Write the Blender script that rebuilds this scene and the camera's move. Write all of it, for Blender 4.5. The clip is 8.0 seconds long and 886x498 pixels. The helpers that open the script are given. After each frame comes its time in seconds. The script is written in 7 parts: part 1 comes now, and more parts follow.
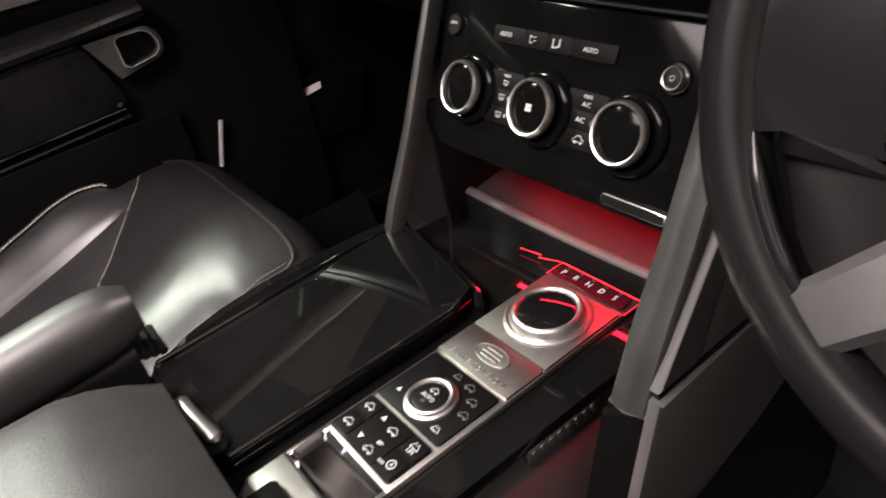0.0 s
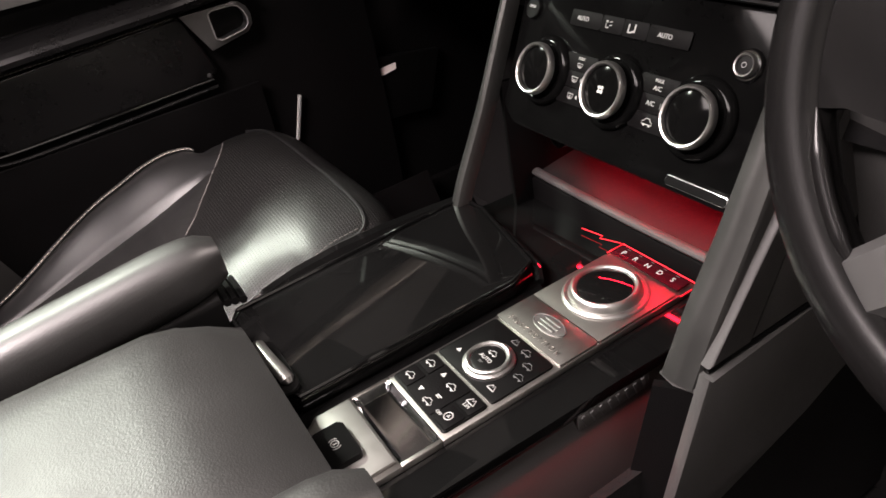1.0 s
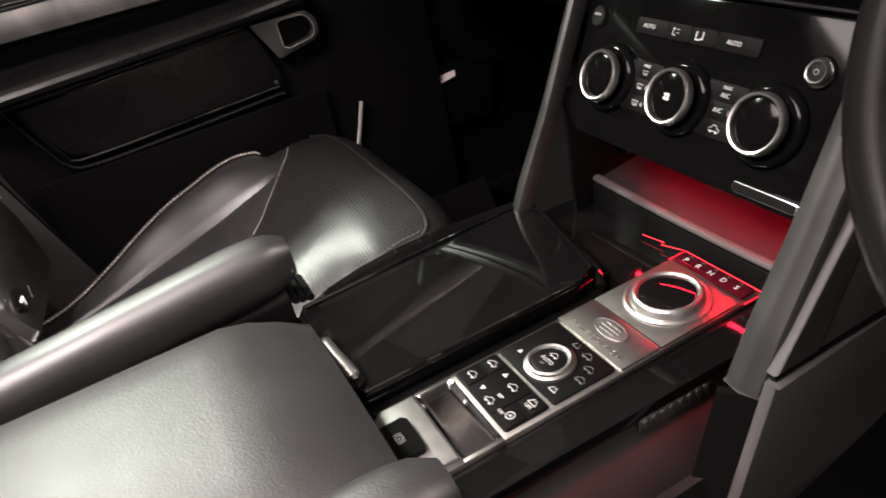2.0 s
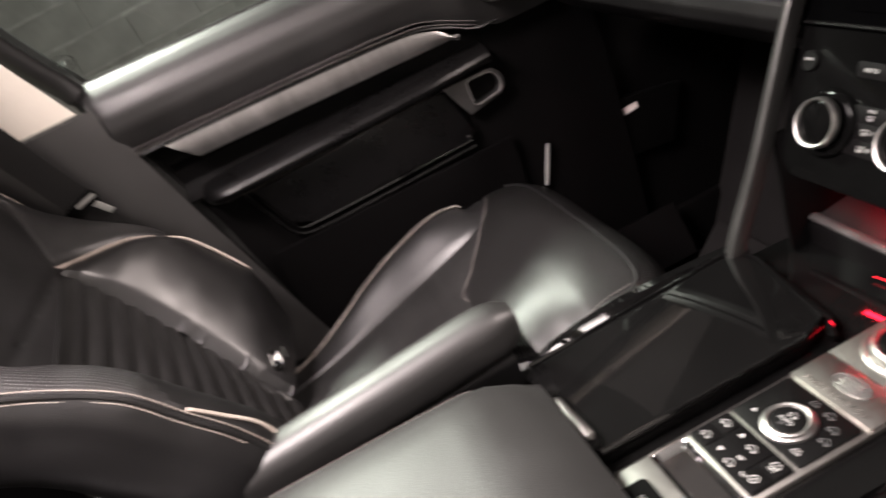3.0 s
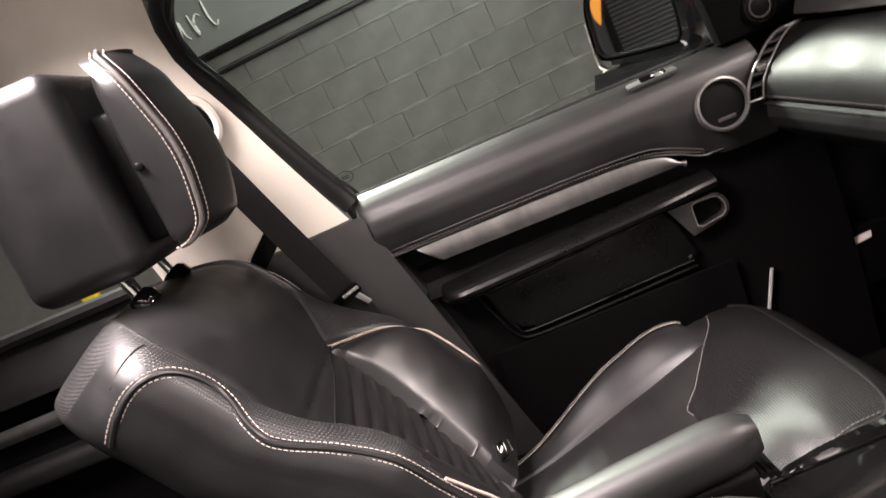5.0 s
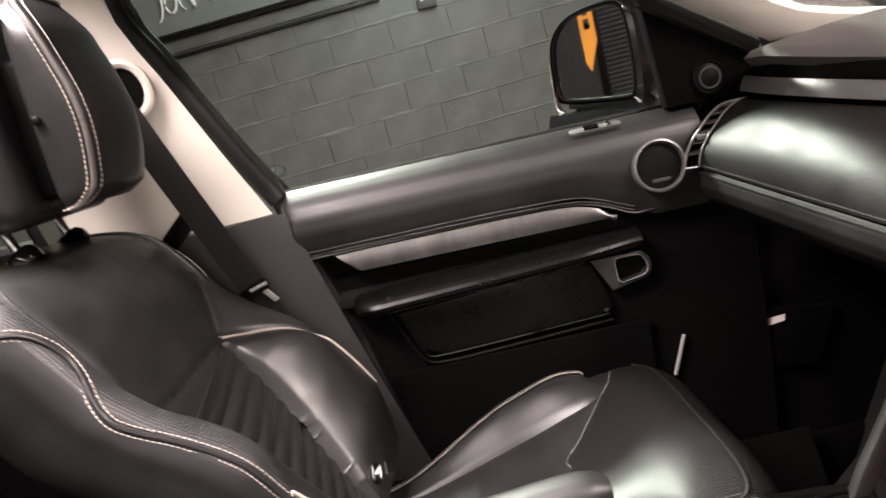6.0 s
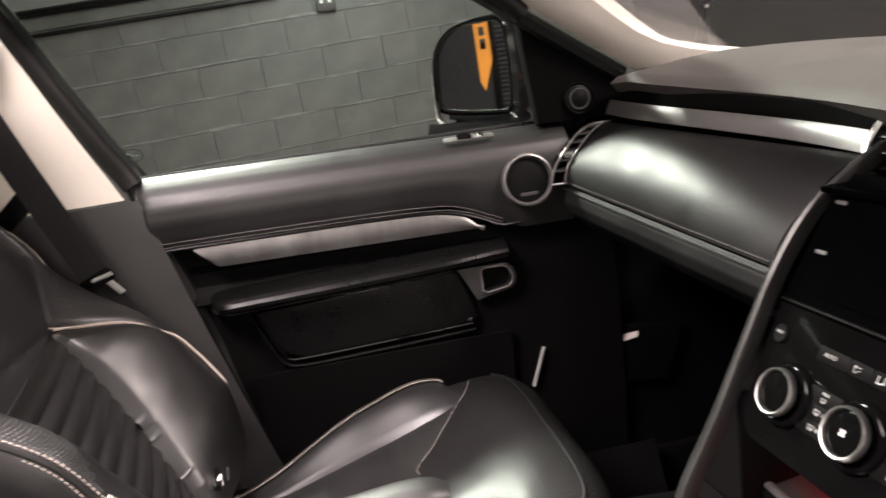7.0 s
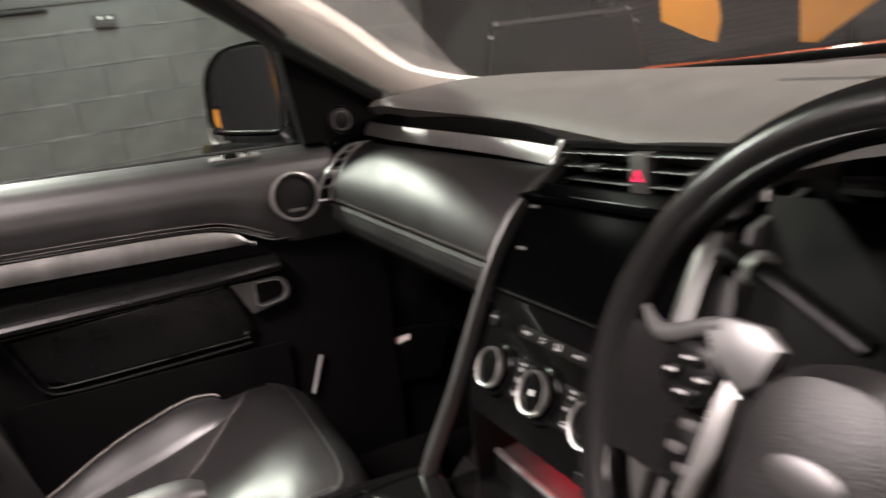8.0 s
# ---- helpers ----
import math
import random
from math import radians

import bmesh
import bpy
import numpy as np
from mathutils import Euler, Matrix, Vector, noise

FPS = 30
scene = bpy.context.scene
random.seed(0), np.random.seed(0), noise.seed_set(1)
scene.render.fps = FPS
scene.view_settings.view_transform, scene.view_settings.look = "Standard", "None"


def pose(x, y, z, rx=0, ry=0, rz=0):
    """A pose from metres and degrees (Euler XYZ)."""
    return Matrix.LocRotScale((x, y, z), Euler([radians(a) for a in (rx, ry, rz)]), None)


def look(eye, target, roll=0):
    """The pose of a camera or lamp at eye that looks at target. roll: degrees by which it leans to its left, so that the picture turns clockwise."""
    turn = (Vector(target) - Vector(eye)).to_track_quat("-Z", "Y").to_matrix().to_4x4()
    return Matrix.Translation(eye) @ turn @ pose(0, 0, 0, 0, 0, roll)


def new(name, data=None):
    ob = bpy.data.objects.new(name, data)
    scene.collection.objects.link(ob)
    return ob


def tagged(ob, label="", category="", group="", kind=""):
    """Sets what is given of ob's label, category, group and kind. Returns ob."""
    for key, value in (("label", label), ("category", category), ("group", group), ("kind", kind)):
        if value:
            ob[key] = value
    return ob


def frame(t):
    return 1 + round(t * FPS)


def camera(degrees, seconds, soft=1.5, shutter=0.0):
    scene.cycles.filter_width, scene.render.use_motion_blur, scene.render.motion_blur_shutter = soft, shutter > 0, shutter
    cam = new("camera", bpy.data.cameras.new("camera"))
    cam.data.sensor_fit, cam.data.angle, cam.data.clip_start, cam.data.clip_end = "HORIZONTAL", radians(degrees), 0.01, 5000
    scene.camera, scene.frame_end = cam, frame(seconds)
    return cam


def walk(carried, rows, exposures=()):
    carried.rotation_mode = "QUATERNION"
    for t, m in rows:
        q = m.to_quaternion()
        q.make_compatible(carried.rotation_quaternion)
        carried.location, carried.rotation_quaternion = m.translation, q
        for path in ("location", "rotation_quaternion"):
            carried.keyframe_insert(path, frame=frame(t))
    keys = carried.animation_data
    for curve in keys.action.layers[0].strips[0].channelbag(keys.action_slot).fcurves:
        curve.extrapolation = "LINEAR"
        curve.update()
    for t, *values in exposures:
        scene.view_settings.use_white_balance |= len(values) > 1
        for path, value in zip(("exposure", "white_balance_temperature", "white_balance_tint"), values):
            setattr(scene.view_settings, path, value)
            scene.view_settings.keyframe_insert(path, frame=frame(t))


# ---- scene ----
cam = camera(64.9, 8.0, shutter=0.5)
PATH = [
    (0, (0.422, 0.383, 0.793), (-1.01, 1.239, -0.311), -12.6),
    (0.5, (0.437, 0.353, 0.796), (-1.038, 1.131, -0.309), -12.2),
    (0.8, (0.443, 0.358, 0.798), (-1.053, 1.09, -0.309), -12.1),
    (1, (0.449, 0.353, 0.796), (-1.065, 1.07, -0.298), -11.9),
    (1.2, (0.451, 0.352, 0.795), (-1.075, 1.053, -0.292), -11.6),
    (2.3, (0.455, 0.33, 0.814), (-1.178, 0.878, -0.202), -15.0),
    (2.5, (0.437, 0.336, 0.848), (-1.233, 0.824, -0.138), -16.7),
    (3, (0.449, 0.299, 0.894), (-1.321, 0.504, -0.016), -24.1),
    (3.5, (0.488, 0.276, 0.944), (-1.375, 0.24, 0.218), -30.4),
    (4, (0.52, 0.252, 0.982), (-1.38, 0.103, 0.377), -31.9),
    (4.2, (0.523, 0.253, 0.981), (-1.387, 0.067, 0.416), -31.6),
    (5.3, (0.521, 0.199, 0.933), (-1.436, 0.108, 0.531), -19.8),
    (5.5, (0.527, 0.252, 0.934), (-1.429, 0.144, 0.529), -18.0),
    (6, (0.512, 0.293, 0.915), (-1.443, 0.285, 0.498), -12.7),
    (6.5, (0.504, 0.313, 0.893), (-1.447, 0.429, 0.468), -9.3),
    (7, (0.503, 0.333, 0.891), (-1.425, 0.635, 0.453), -7.4),
    (7.5, (0.523, 0.363, 0.88), (-1.365, 0.863, 0.449), -7.0),
    (7.7, (0.531, 0.384, 0.843), (-1.336, 0.99, 0.46), -5.7),
    (8, (0.609, 0.386, 0.88), (-1.167, 1.194, 0.442), -6.6),
]
walk(cam, [(t, look(eye, target, roll)) for t, eye, target, roll in PATH], [(0, -0.34), (2.5, -0.36), (3.5, -0.02), (6.0, 0.0), (7.0, -0.08), (8.0, -0.12)])

# ---- world and large lights ----
world = bpy.data.worlds.new("garage_air")
scene.world = world
world.use_nodes = True
world.node_tree.nodes["Background"].inputs[0].default_value = (0.55, 0.58, 0.6, 1)
world.node_tree.nodes["Background"].inputs[1].default_value = 0.004


def area_lamp(name, eye, target, w, h, watts, colour):
    data = bpy.data.lights.new(name, "AREA")
    data.shape, data.size, data.size_y, data.energy, data.color = "RECTANGLE", w, h, watts, colour
    ob = new(name, data)
    ob.matrix_world = look(eye, target)
    return ob


# all garage lamps stay out of view; this one fits the window's shadow edges
area_lamp("unseen_garage_lamp", (-2.4, -0.52, 2.62), (-0.3, 0.35, 0.5), 0.50, 0.22, 235, (0.95, 1.0, 0.87))
# added wash on the east wall, which bounces it into the cabin
area_lamp("unseen_garage_lamp", (2.55, 0.0, 3.2), (3.6, 0.0, 0.7), 2.4, 0.15, 58, (1.0, 0.87, 0.84))
# added panel over the sunroof, to brighten seats and pillars
area_lamp("unseen_garage_lamp", (-0.06, -0.56, 1.95), (-0.08, -0.50, 0.0), 1.2, 0.68, 250, (1.0, 0.86, 0.85))
# added to brighten the shutter and banner that the mirror shows
area_lamp("unseen_garage_lamp", (-1.6, -3.6, 2.85), (-1.6, -6.0, 1.0), 1.2, 0.14, 36, (1.0, 0.98, 0.95))
area_lamp("unseen_garage_lamp", (1.1, 2.7, 2.85), (0.4, 0.9, 0.75), 1.2, 0.3, 170, (1.0, 0.85, 0.80))
area_lamp("unseen_garage_lamp", (-3.3, 0.6, 2.9), (-4.9, 0.58, 0.9), 0.15, 2.4, 92, (0.93, 1.0, 0.93))

# added to bring out the parked car and the banners
area_lamp("unseen_garage_lamp", (-5.0, 4.4, 3.0), (-6.8, 6.6, 0.5), 1.8, 0.14, 85, (1.0, 0.95, 0.92))


# ---- materials ----
def rgb(c):
    return (c[0], c[1], c[2], 1.0)


def mat(name, base, rough=0.5, metal=0.0, vary=0.12, vscale=14.0, bump=0.0, bscale=300.0, cells=False, coat=0.0, rvary=0.1, stretch=(1, 1, 1), spec=0.5):
    """A node material with colour and roughness that vary at two scales, and fine relief."""
    m = bpy.data.materials.new(name)
    m.use_nodes = True
    nt = m.node_tree
    b = nt.nodes["Principled BSDF"]
    link = nt.links.new
    co = nt.nodes.new("ShaderNodeTexCoord")
    mp = nt.nodes.new("ShaderNodeMapping")
    mp.inputs["Scale"].default_value = stretch
    link(co.outputs["Object"], mp.inputs["Vector"])
    n1 = nt.nodes.new("ShaderNodeTexNoise")
    n1.inputs["Scale"].default_value, n1.inputs["Detail"].default_value = vscale, 6
    n2 = nt.nodes.new("ShaderNodeTexNoise")
    n2.inputs["Scale"].default_value, n2.inputs["Detail"].default_value = vscale * 14, 3
    for n in (n1, n2):
        link(mp.outputs[0], n.inputs["Vector"])
    add = nt.nodes.new("ShaderNodeMath")
    add.operation = "MULTIPLY_ADD"
    add.inputs[1].default_value = 0.4
    link(n2.outputs["Fac"], add.inputs[0])
    link(n1.outputs["Fac"], add.inputs[2])
    ramp = nt.nodes.new("ShaderNodeMapRange")
    ramp.inputs["From Min"].default_value, ramp.inputs["From Max"].default_value = 0.35, 1.05
    link(add.outputs[0], ramp.inputs["Value"])
    mix = nt.nodes.new("ShaderNodeMix")
    mix.data_type = "RGBA"
    mix.inputs[6].default_value = rgb([max(0, v * (1 - vary)) for v in base])
    mix.inputs[7].default_value = rgb([min(1, v * (1 + vary)) for v in base])
    link(ramp.outputs[0], mix.inputs[0])
    link(mix.outputs[2], b.inputs["Base Color"])
    r2 = nt.nodes.new("ShaderNodeMapRange")
    r2.inputs["To Min"].default_value, r2.inputs["To Max"].default_value = max(0.02, rough - rvary), min(1, rough + rvary)
    link(ramp.outputs[0], r2.inputs["Value"])
    link(r2.outputs[0], b.inputs["Roughness"])
    b.inputs["Metallic"].default_value = metal
    b.inputs["Coat Weight"].default_value = coat
    b.inputs["Coat Roughness"].default_value = 0.04
    b.inputs["Specular IOR Level"].default_value = spec
    if bump:
        if cells:
            tx = nt.nodes.new("ShaderNodeTexVoronoi")
            out = tx.outputs["Distance"]
        else:
            tx = nt.nodes.new("ShaderNodeTexNoise")
            tx.inputs["Detail"].default_value = 4
            out = tx.outputs["Fac"]
        tx.inputs["Scale"].default_value = bscale
        link(mp.outputs[0], tx.inputs["Vector"])
        bm_ = nt.nodes.new("ShaderNodeBump")
        bm_.inputs["Strength"].default_value, bm_.inputs["Distance"].default_value = bump, 0.001
        link(out, bm_.inputs["Height"])
        link(bm_.outputs[0], b.inputs["Normal"])
    return m


def perforated(name, base, rough, pitch, flat=(1, 1, 0), spec=0.5):
    """Leather with rows of small punched holes."""
    m = mat(name, base, rough, bump=0.12, bscale=700, cells=True, rvary=0.06, spec=spec)
    nt = m.node_tree
    link = nt.links.new
    b = nt.nodes["Principled BSDF"]
    co = nt.nodes.new("ShaderNodeTexCoord")
    mp = nt.nodes.new("ShaderNodeMapping")
    mp.inputs["Scale"].default_value = flat
    link(co.outputs["Object"], mp.inputs["Vector"])
    v = nt.nodes.new("ShaderNodeTexVoronoi")
    v.inputs["Scale"].default_value, v.inputs["Randomness"].default_value = 1 / pitch, 0.05
    link(mp.outputs[0], v.inputs["Vector"])
    hole = nt.nodes.new("ShaderNodeMapRange")
    hole.inputs["From Min"].default_value, hole.inputs["From Max"].default_value = 0.24, 0.36
    link(v.outputs["Distance"], hole.inputs["Value"])
    mul = nt.nodes.new("ShaderNodeMix")
    mul.data_type, mul.blend_type = "RGBA", "MULTIPLY"
    mul.inputs[0].default_value = 1.0
    old = b.inputs["Base Color"].links[0].from_socket
    link(old, mul.inputs[6])
    link(hole.outputs[0], mul.inputs[7])
    link(mul.outputs[2], b.inputs["Base Color"])
    bp = nt.nodes.new("ShaderNodeBump")
    bp.inputs["Strength"].default_value, bp.inputs["Distance"].default_value = 0.6, 0.0008
    link(hole.outputs[0], bp.inputs["Height"])
    link(b.inputs["Normal"].links[0].from_socket, bp.inputs["Normal"])
    link(bp.outputs[0], b.inputs["Normal"])
    return m


def glow(name, colour, strength):
    m = bpy.data.materials.new(name)
    m.use_nodes = True
    b = m.node_tree.nodes["Principled BSDF"]
    b.inputs["Base Color"].default_value = rgb(colour)
    b.inputs["Emission Color"].default_value = rgb(colour)
    b.inputs["Emission Strength"].default_value = strength
    return m


def clear(name, tint, alpha):
    """Thin window glass: a clear sheet with a glossy face."""
    m = bpy.data.materials.new(name)
    m.use_nodes = True
    nt = m.node_tree
    b = nt.nodes["Principled BSDF"]
    out = nt.nodes["Material Output"]
    tr = nt.nodes.new("ShaderNodeBsdfTransparent")
    tr.inputs[0].default_value = rgb(tint)
    gl = nt.nodes.new("ShaderNodeBsdfGlossy")
    gl.inputs["Roughness"].default_value = 0.01
    fr = nt.nodes.new("ShaderNodeFresnel")
    fr.inputs[0].default_value = alpha
    ms = nt.nodes.new("ShaderNodeMixShader")
    nt.links.new(fr.outputs[0], ms.inputs[0])
    nt.links.new(tr.outputs[0], ms.inputs[1])
    nt.links.new(gl.outputs[0], ms.inputs[2])
    nt.links.new(ms.outputs[0], out.inputs[0])
    nt.nodes.remove(b)
    return m


def dusty(name, colour, cover):
    """A thin film, for dust and for a pale veil: mostly clear, a share of it scattering light both ways."""
    m = bpy.data.materials.new(name)
    m.use_nodes = True
    nt = m.node_tree
    nt.nodes.remove(nt.nodes["Principled BSDF"])
    tr = nt.nodes.new("ShaderNodeBsdfTransparent")
    di = nt.nodes.new("ShaderNodeBsdfDiffuse")
    tl = nt.nodes.new("ShaderNodeBsdfTranslucent")
    di.inputs[0].default_value = tl.inputs[0].default_value = rgb(colour)
    both, ms = nt.nodes.new("ShaderNodeMixShader"), nt.nodes.new("ShaderNodeMixShader")
    nz = nt.nodes.new("ShaderNodeTexNoise")
    nz.inputs["Scale"].default_value = 9.0
    rng = nt.nodes.new("ShaderNodeMapRange")
    rng.inputs["To Min"].default_value, rng.inputs["To Max"].default_value = cover * 0.7, cover * 1.3
    nt.links.new(nz.outputs["Fac"], rng.inputs["Value"])
    nt.links.new(di.outputs[0], both.inputs[1])
    nt.links.new(tl.outputs[0], both.inputs[2])
    nt.links.new(rng.outputs[0], ms.inputs[0])
    nt.links.new(tr.outputs[0], ms.inputs[1])
    nt.links.new(both.outputs[0], ms.inputs[2])
    nt.links.new(ms.outputs[0], nt.nodes["Material Output"].inputs[0])
    return m


DUST = dusty("road_dust_film", (0.62, 0.56, 0.56), 0.20)
# veil film that lifts the dark view through the wiped glass
HAZE = dusty("pale_glass_veil", (0.62, 0.58, 0.58), 0.026)
LEATHER = mat("black_leather", (0.0080, 0.0078, 0.0081), 0.37, bump=0.14, bscale=700, cells=True, vary=0.2)
LEATHER_SOFT = mat("soft_black_leather", (0.0085, 0.0083, 0.0085), 0.40, bump=0.05, bscale=800, cells=True, vary=0.25, spec=0.7)
LEATHER_PAD = mat("worn_armrest_leather", (0.014, 0.0138, 0.0135), 0.47, spec=0.52, bump=0.16, bscale=620, cells=True, vary=0.15, rvary=0.06)
LEATHER_FLUTE = mat("fluted_leather", (0.012, 0.0118, 0.0117), 0.42, bump=0.2, bscale=620, cells=True)
# grey stands in for the highlight along the headrest's leather welt
PIPING = mat("sheen_grey_piping", (0.075, 0.068, 0.063), 0.45, bump=0.05, bscale=800, cells=True, vary=0.2)
PERF = perforated("perforated_leather", (0.008, 0.0078, 0.0076), 0.36, 0.0034, spec=0.36)
PAD = mat("padded_dash_skin", (0.0065, 0.0063, 0.0063), 0.44, spec=0.42, bump=0.16, bscale=560, cells=True, vary=0.15)
ARMREST = mat("polished_armrest_leather", (0.012, 0.0118, 0.0115), 0.46, spec=0.60, bump=0.10, bscale=620, cells=True, vary=0.15)
BELT = mat("padded_door_skin", (0.0075, 0.0073, 0.0071), 0.48, spec=0.72, bump=0.14, bscale=600, cells=True, vary=0.15)
DASHTOP = mat("grained_dash_top", (0.092, 0.086, 0.081), 0.55, bump=0.5, bscale=560, cells=True, vary=0.12)
PLASTIC = mat("black_grained_plastic", (0.0024, 0.0022, 0.0023), 0.60, spec=0.06, bump=0.15, bscale=650, cells=True)
TRIM = mat("satin_black_trim", (0.0030, 0.0029, 0.0030), 0.30, spec=0.24, bump=0.06, bscale=700, cells=True)
PLASTIC_GREY = mat("charcoal_plastic", (0.034, 0.032, 0.0315), 0.52, bump=0.10, bscale=600, cells=True)
PILLAR = mat("satin_pillar_plastic", (0.013, 0.0125, 0.0125), 0.42, spec=0.85, bump=0.08, bscale=650, cells=True)
RING = mat("satin_grey_ring", (0.22, 0.215, 0.21), 0.42, metal=0.7, vary=0.08)
STRIP = mat("satin_dash_strip", (0.32, 0.315, 0.31), 0.44, metal=1.0, vary=0.06, vscale=30, rvary=0.06, bump=0.02, bscale=500, stretch=(1, 14, 1))
SATIN = mat("satin_black_plastic", (0.003, 0.003, 0.003), 0.36, spec=0.13)
RUBBER = mat("black_rubber", (0.006, 0.006, 0.006), 0.55, spec=0.3, bump=0.2, bscale=200)
GLOSS = mat("piano_black_lacquer", (0.003, 0.003, 0.003), 0.06, vary=0.3, rvary=0.03, coat=0.5, spec=0.4)
GLOSS_DARK = mat("gloss_black_panel", (0.002, 0.002, 0.002), 0.09, vary=0.3, rvary=0.03, coat=0.0, spec=0.05)
DISPLAY = mat("dark_display_glass", (0.001, 0.001, 0.0011), 0.26, rvary=0.03, spec=0.002)
KNEE = mat("charcoal_knee_plastic", (0.040, 0.0388, 0.0380), 0.55, bump=0.12, bscale=600, cells=True)
SCREEN = mat("dark_screen_glass", (0.004, 0.004, 0.0045), 0.10, rvary=0.03, spec=0.35)
ALU = mat("brushed_aluminium", (0.36, 0.345, 0.325), 0.36, metal=1.0, vary=0.05, vscale=60, rvary=0.05, bump=0.015, bscale=500, stretch=(14, 1, 1))
ALU_DARK = mat("satin_metal_trim", (0.22, 0.215, 0.21), 0.40, metal=0.9, vary=0.22, vscale=18, bump=0.03, bscale=300, stretch=(1, 3, 1))
SILVER = mat("satin_silver_paint", (0.30, 0.29, 0.285), 0.45, metal=0.5, vary=0.06)
WHEEL = mat("wheel_leather", (0.0055, 0.0053, 0.0053), 0.26, vary=0.05, rvary=0.015, spec=0.28)
RIMGREY = mat("satin_grey_rim_trim", (0.052, 0.052, 0.050), 0.40, metal=0.75, vary=0.08)
CHROME = mat("polished_chrome", (0.80, 0.80, 0.80), 0.08, metal=1.0, vary=0.03, rvary=0.03)
CHROME_SOFT = mat("satin_chrome", (0.74, 0.74, 0.73), 0.20, metal=1.0, vary=0.04, rvary=0.05)
KNOB_METAL = mat("machined_knob_metal", (0.43, 0.42, 0.405), 0.36, metal=1.0, vary=0.05, rvary=0.05)
BEIGE = mat("beige_pillar_fabric", (0.68, 0.635, 0.56), 0.85, bump=0.4, bscale=900, vary=0.06)
# the same beige fabric, lightened to stand for light on the windscreen pillars
BEIGE_LIT = mat("lit_beige_pillar_fabric", (0.80, 0.75, 0.67), 0.85, bump=0.4, bscale=900, vary=0.06)
HEADLINE = mat("grey_headliner_cloth", (0.30, 0.27, 0.26), 0.9, bump=0.4, bscale=800, vary=0.06)
CARPET = mat("charcoal_carpet", (0.009, 0.0085, 0.0085), 0.95, spec=0.1, bump=1.0, bscale=420, vary=0.35)
THREAD = mat("cream_stitch_thread", (0.47, 0.41, 0.36), 0.7, vary=0.15, vscale=90)
THREAD_DARK = mat("grey_stitch_thread", (0.11, 0.10, 0.095), 0.7)
WEBBING = mat("black_belt_webbing", (0.009, 0.0088, 0.0088), 0.7, bump=0.6, bscale=500, stretch=(1, 1, 0.3))
ICON = mat("white_icon_print", (0.34, 0.34, 0.33), 0.5, vary=0.05)
ICON_DIM = mat("dim_icon_print", (0.06, 0.06, 0.06), 0.5, vary=0.05)
RED_LED = glow("red_led_strip", (1.0, 0.015, 0.03), 1.1)
CUP = mat("dark_satin_metal", (0.10, 0.098, 0.097), 0.4, metal=0.8, vary=0.1)
RED_GLASS = mat("dark_red_display_glass", (0.030, 0.002, 0.004), 0.18, rvary=0.03, spec=0.2)
POLISH = mat("polished_dark_metal", (0.42, 0.42, 0.43), 0.10, metal=1.0, vary=0.05, rvary=0.04)
ENDCAP = mat("bead_blasted_metal", (0.46, 0.45, 0.43), 0.42, metal=1.0, vary=0.05, vscale=60, rvary=0.05)
SPOKE = mat("satin_spoke_silver", (0.16, 0.16, 0.157), 0.42, metal=0.75, vary=0.06)
BRIGHT = mat("bright_satin_silver", (0.62, 0.63, 0.60), 0.35, metal=0.6, vary=0.06)
HAZARD = glow("red_hazard_icon", (1.0, 0.02, 0.10), 1.2)
MIRROR = mat("mirror_silver", (0.9, 0.9, 0.9), 0.02, metal=1.0, vary=0.01, rvary=0.005)
GLASS = clear("window_glass", (0.86, 0.90, 0.88), 1.42)
WINDSCREEN = clear("windscreen_glass", (0.84, 0.85, 0.84), 1.42)
BLOCK = mat("grey_painted_block", (0.088, 0.090, 0.081), 0.52, bump=1.0, bscale=70, vary=0.34, vscale=7)
# smeared mortar, its colour raised for the light on its edges
JOINT = mat("lit_smeared_mortar", (0.150, 0.152, 0.140), 0.7, bump=0.9, bscale=90, vary=0.5, vscale=9)
MORTAR = mat("grey_painted_mortar", (0.105, 0.108, 0.098), 0.7, bump=0.7, bscale=80, vary=0.2)
BOARD = mat("grey_painted_board", (0.16, 0.17, 0.16), 0.5, vary=0.08, vscale=3)
# pale so that the unseen east wall acts as a reflector
BOUNCEWALL = mat("pale_bounce_wall", (0.60, 0.57, 0.56), 0.6, bump=0.3, bscale=40, vary=0.12, vscale=2)
DARKWALL = mat("dark_painted_wall", (0.035, 0.035, 0.038), 0.7, bump=0.4, bscale=40, vary=0.25, vscale=2)
SHUTTER = mat("dark_roller_shutter", (0.06, 0.06, 0.065), 0.4, metal=0.4, vary=0.15)
CONCRETE = mat("worn_concrete_floor", (0.33, 0.30, 0.29), 0.6, bump=0.4, bscale=30, vary=0.3, vscale=2)
CEILING = mat("dark_garage_ceiling", (0.05, 0.05, 0.05), 0.8, vary=0.2, vscale=2)
ORANGE = mat("orange_banner_fabric", (0.80, 0.30, 0.03), 0.6, vary=0.1, vscale=5)
YELLOW = mat("yellow_printed_sheet", (0.80, 0.62, 0.02), 0.5, vary=0.06)
WHITE = mat("white_sign_paint", (0.8, 0.8, 0.78), 0.5, vary=0.05)
INK = mat("black_print", (0.02, 0.02, 0.02), 0.5)
PAINT_ORANGE = mat("metallic_orange_paint", (0.26, 0.045, 0.012), 0.25, metal=0.3, vary=0.06, coat=1.0)
PAINT_BLACK = mat("black_car_paint", (0.008, 0.008, 0.009), 0.12, vary=0.1, coat=1.0, rvary=0.04)
PAPER = mat("pale_paper", (0.62, 0.56, 0.54), 0.6, vary=0.06)


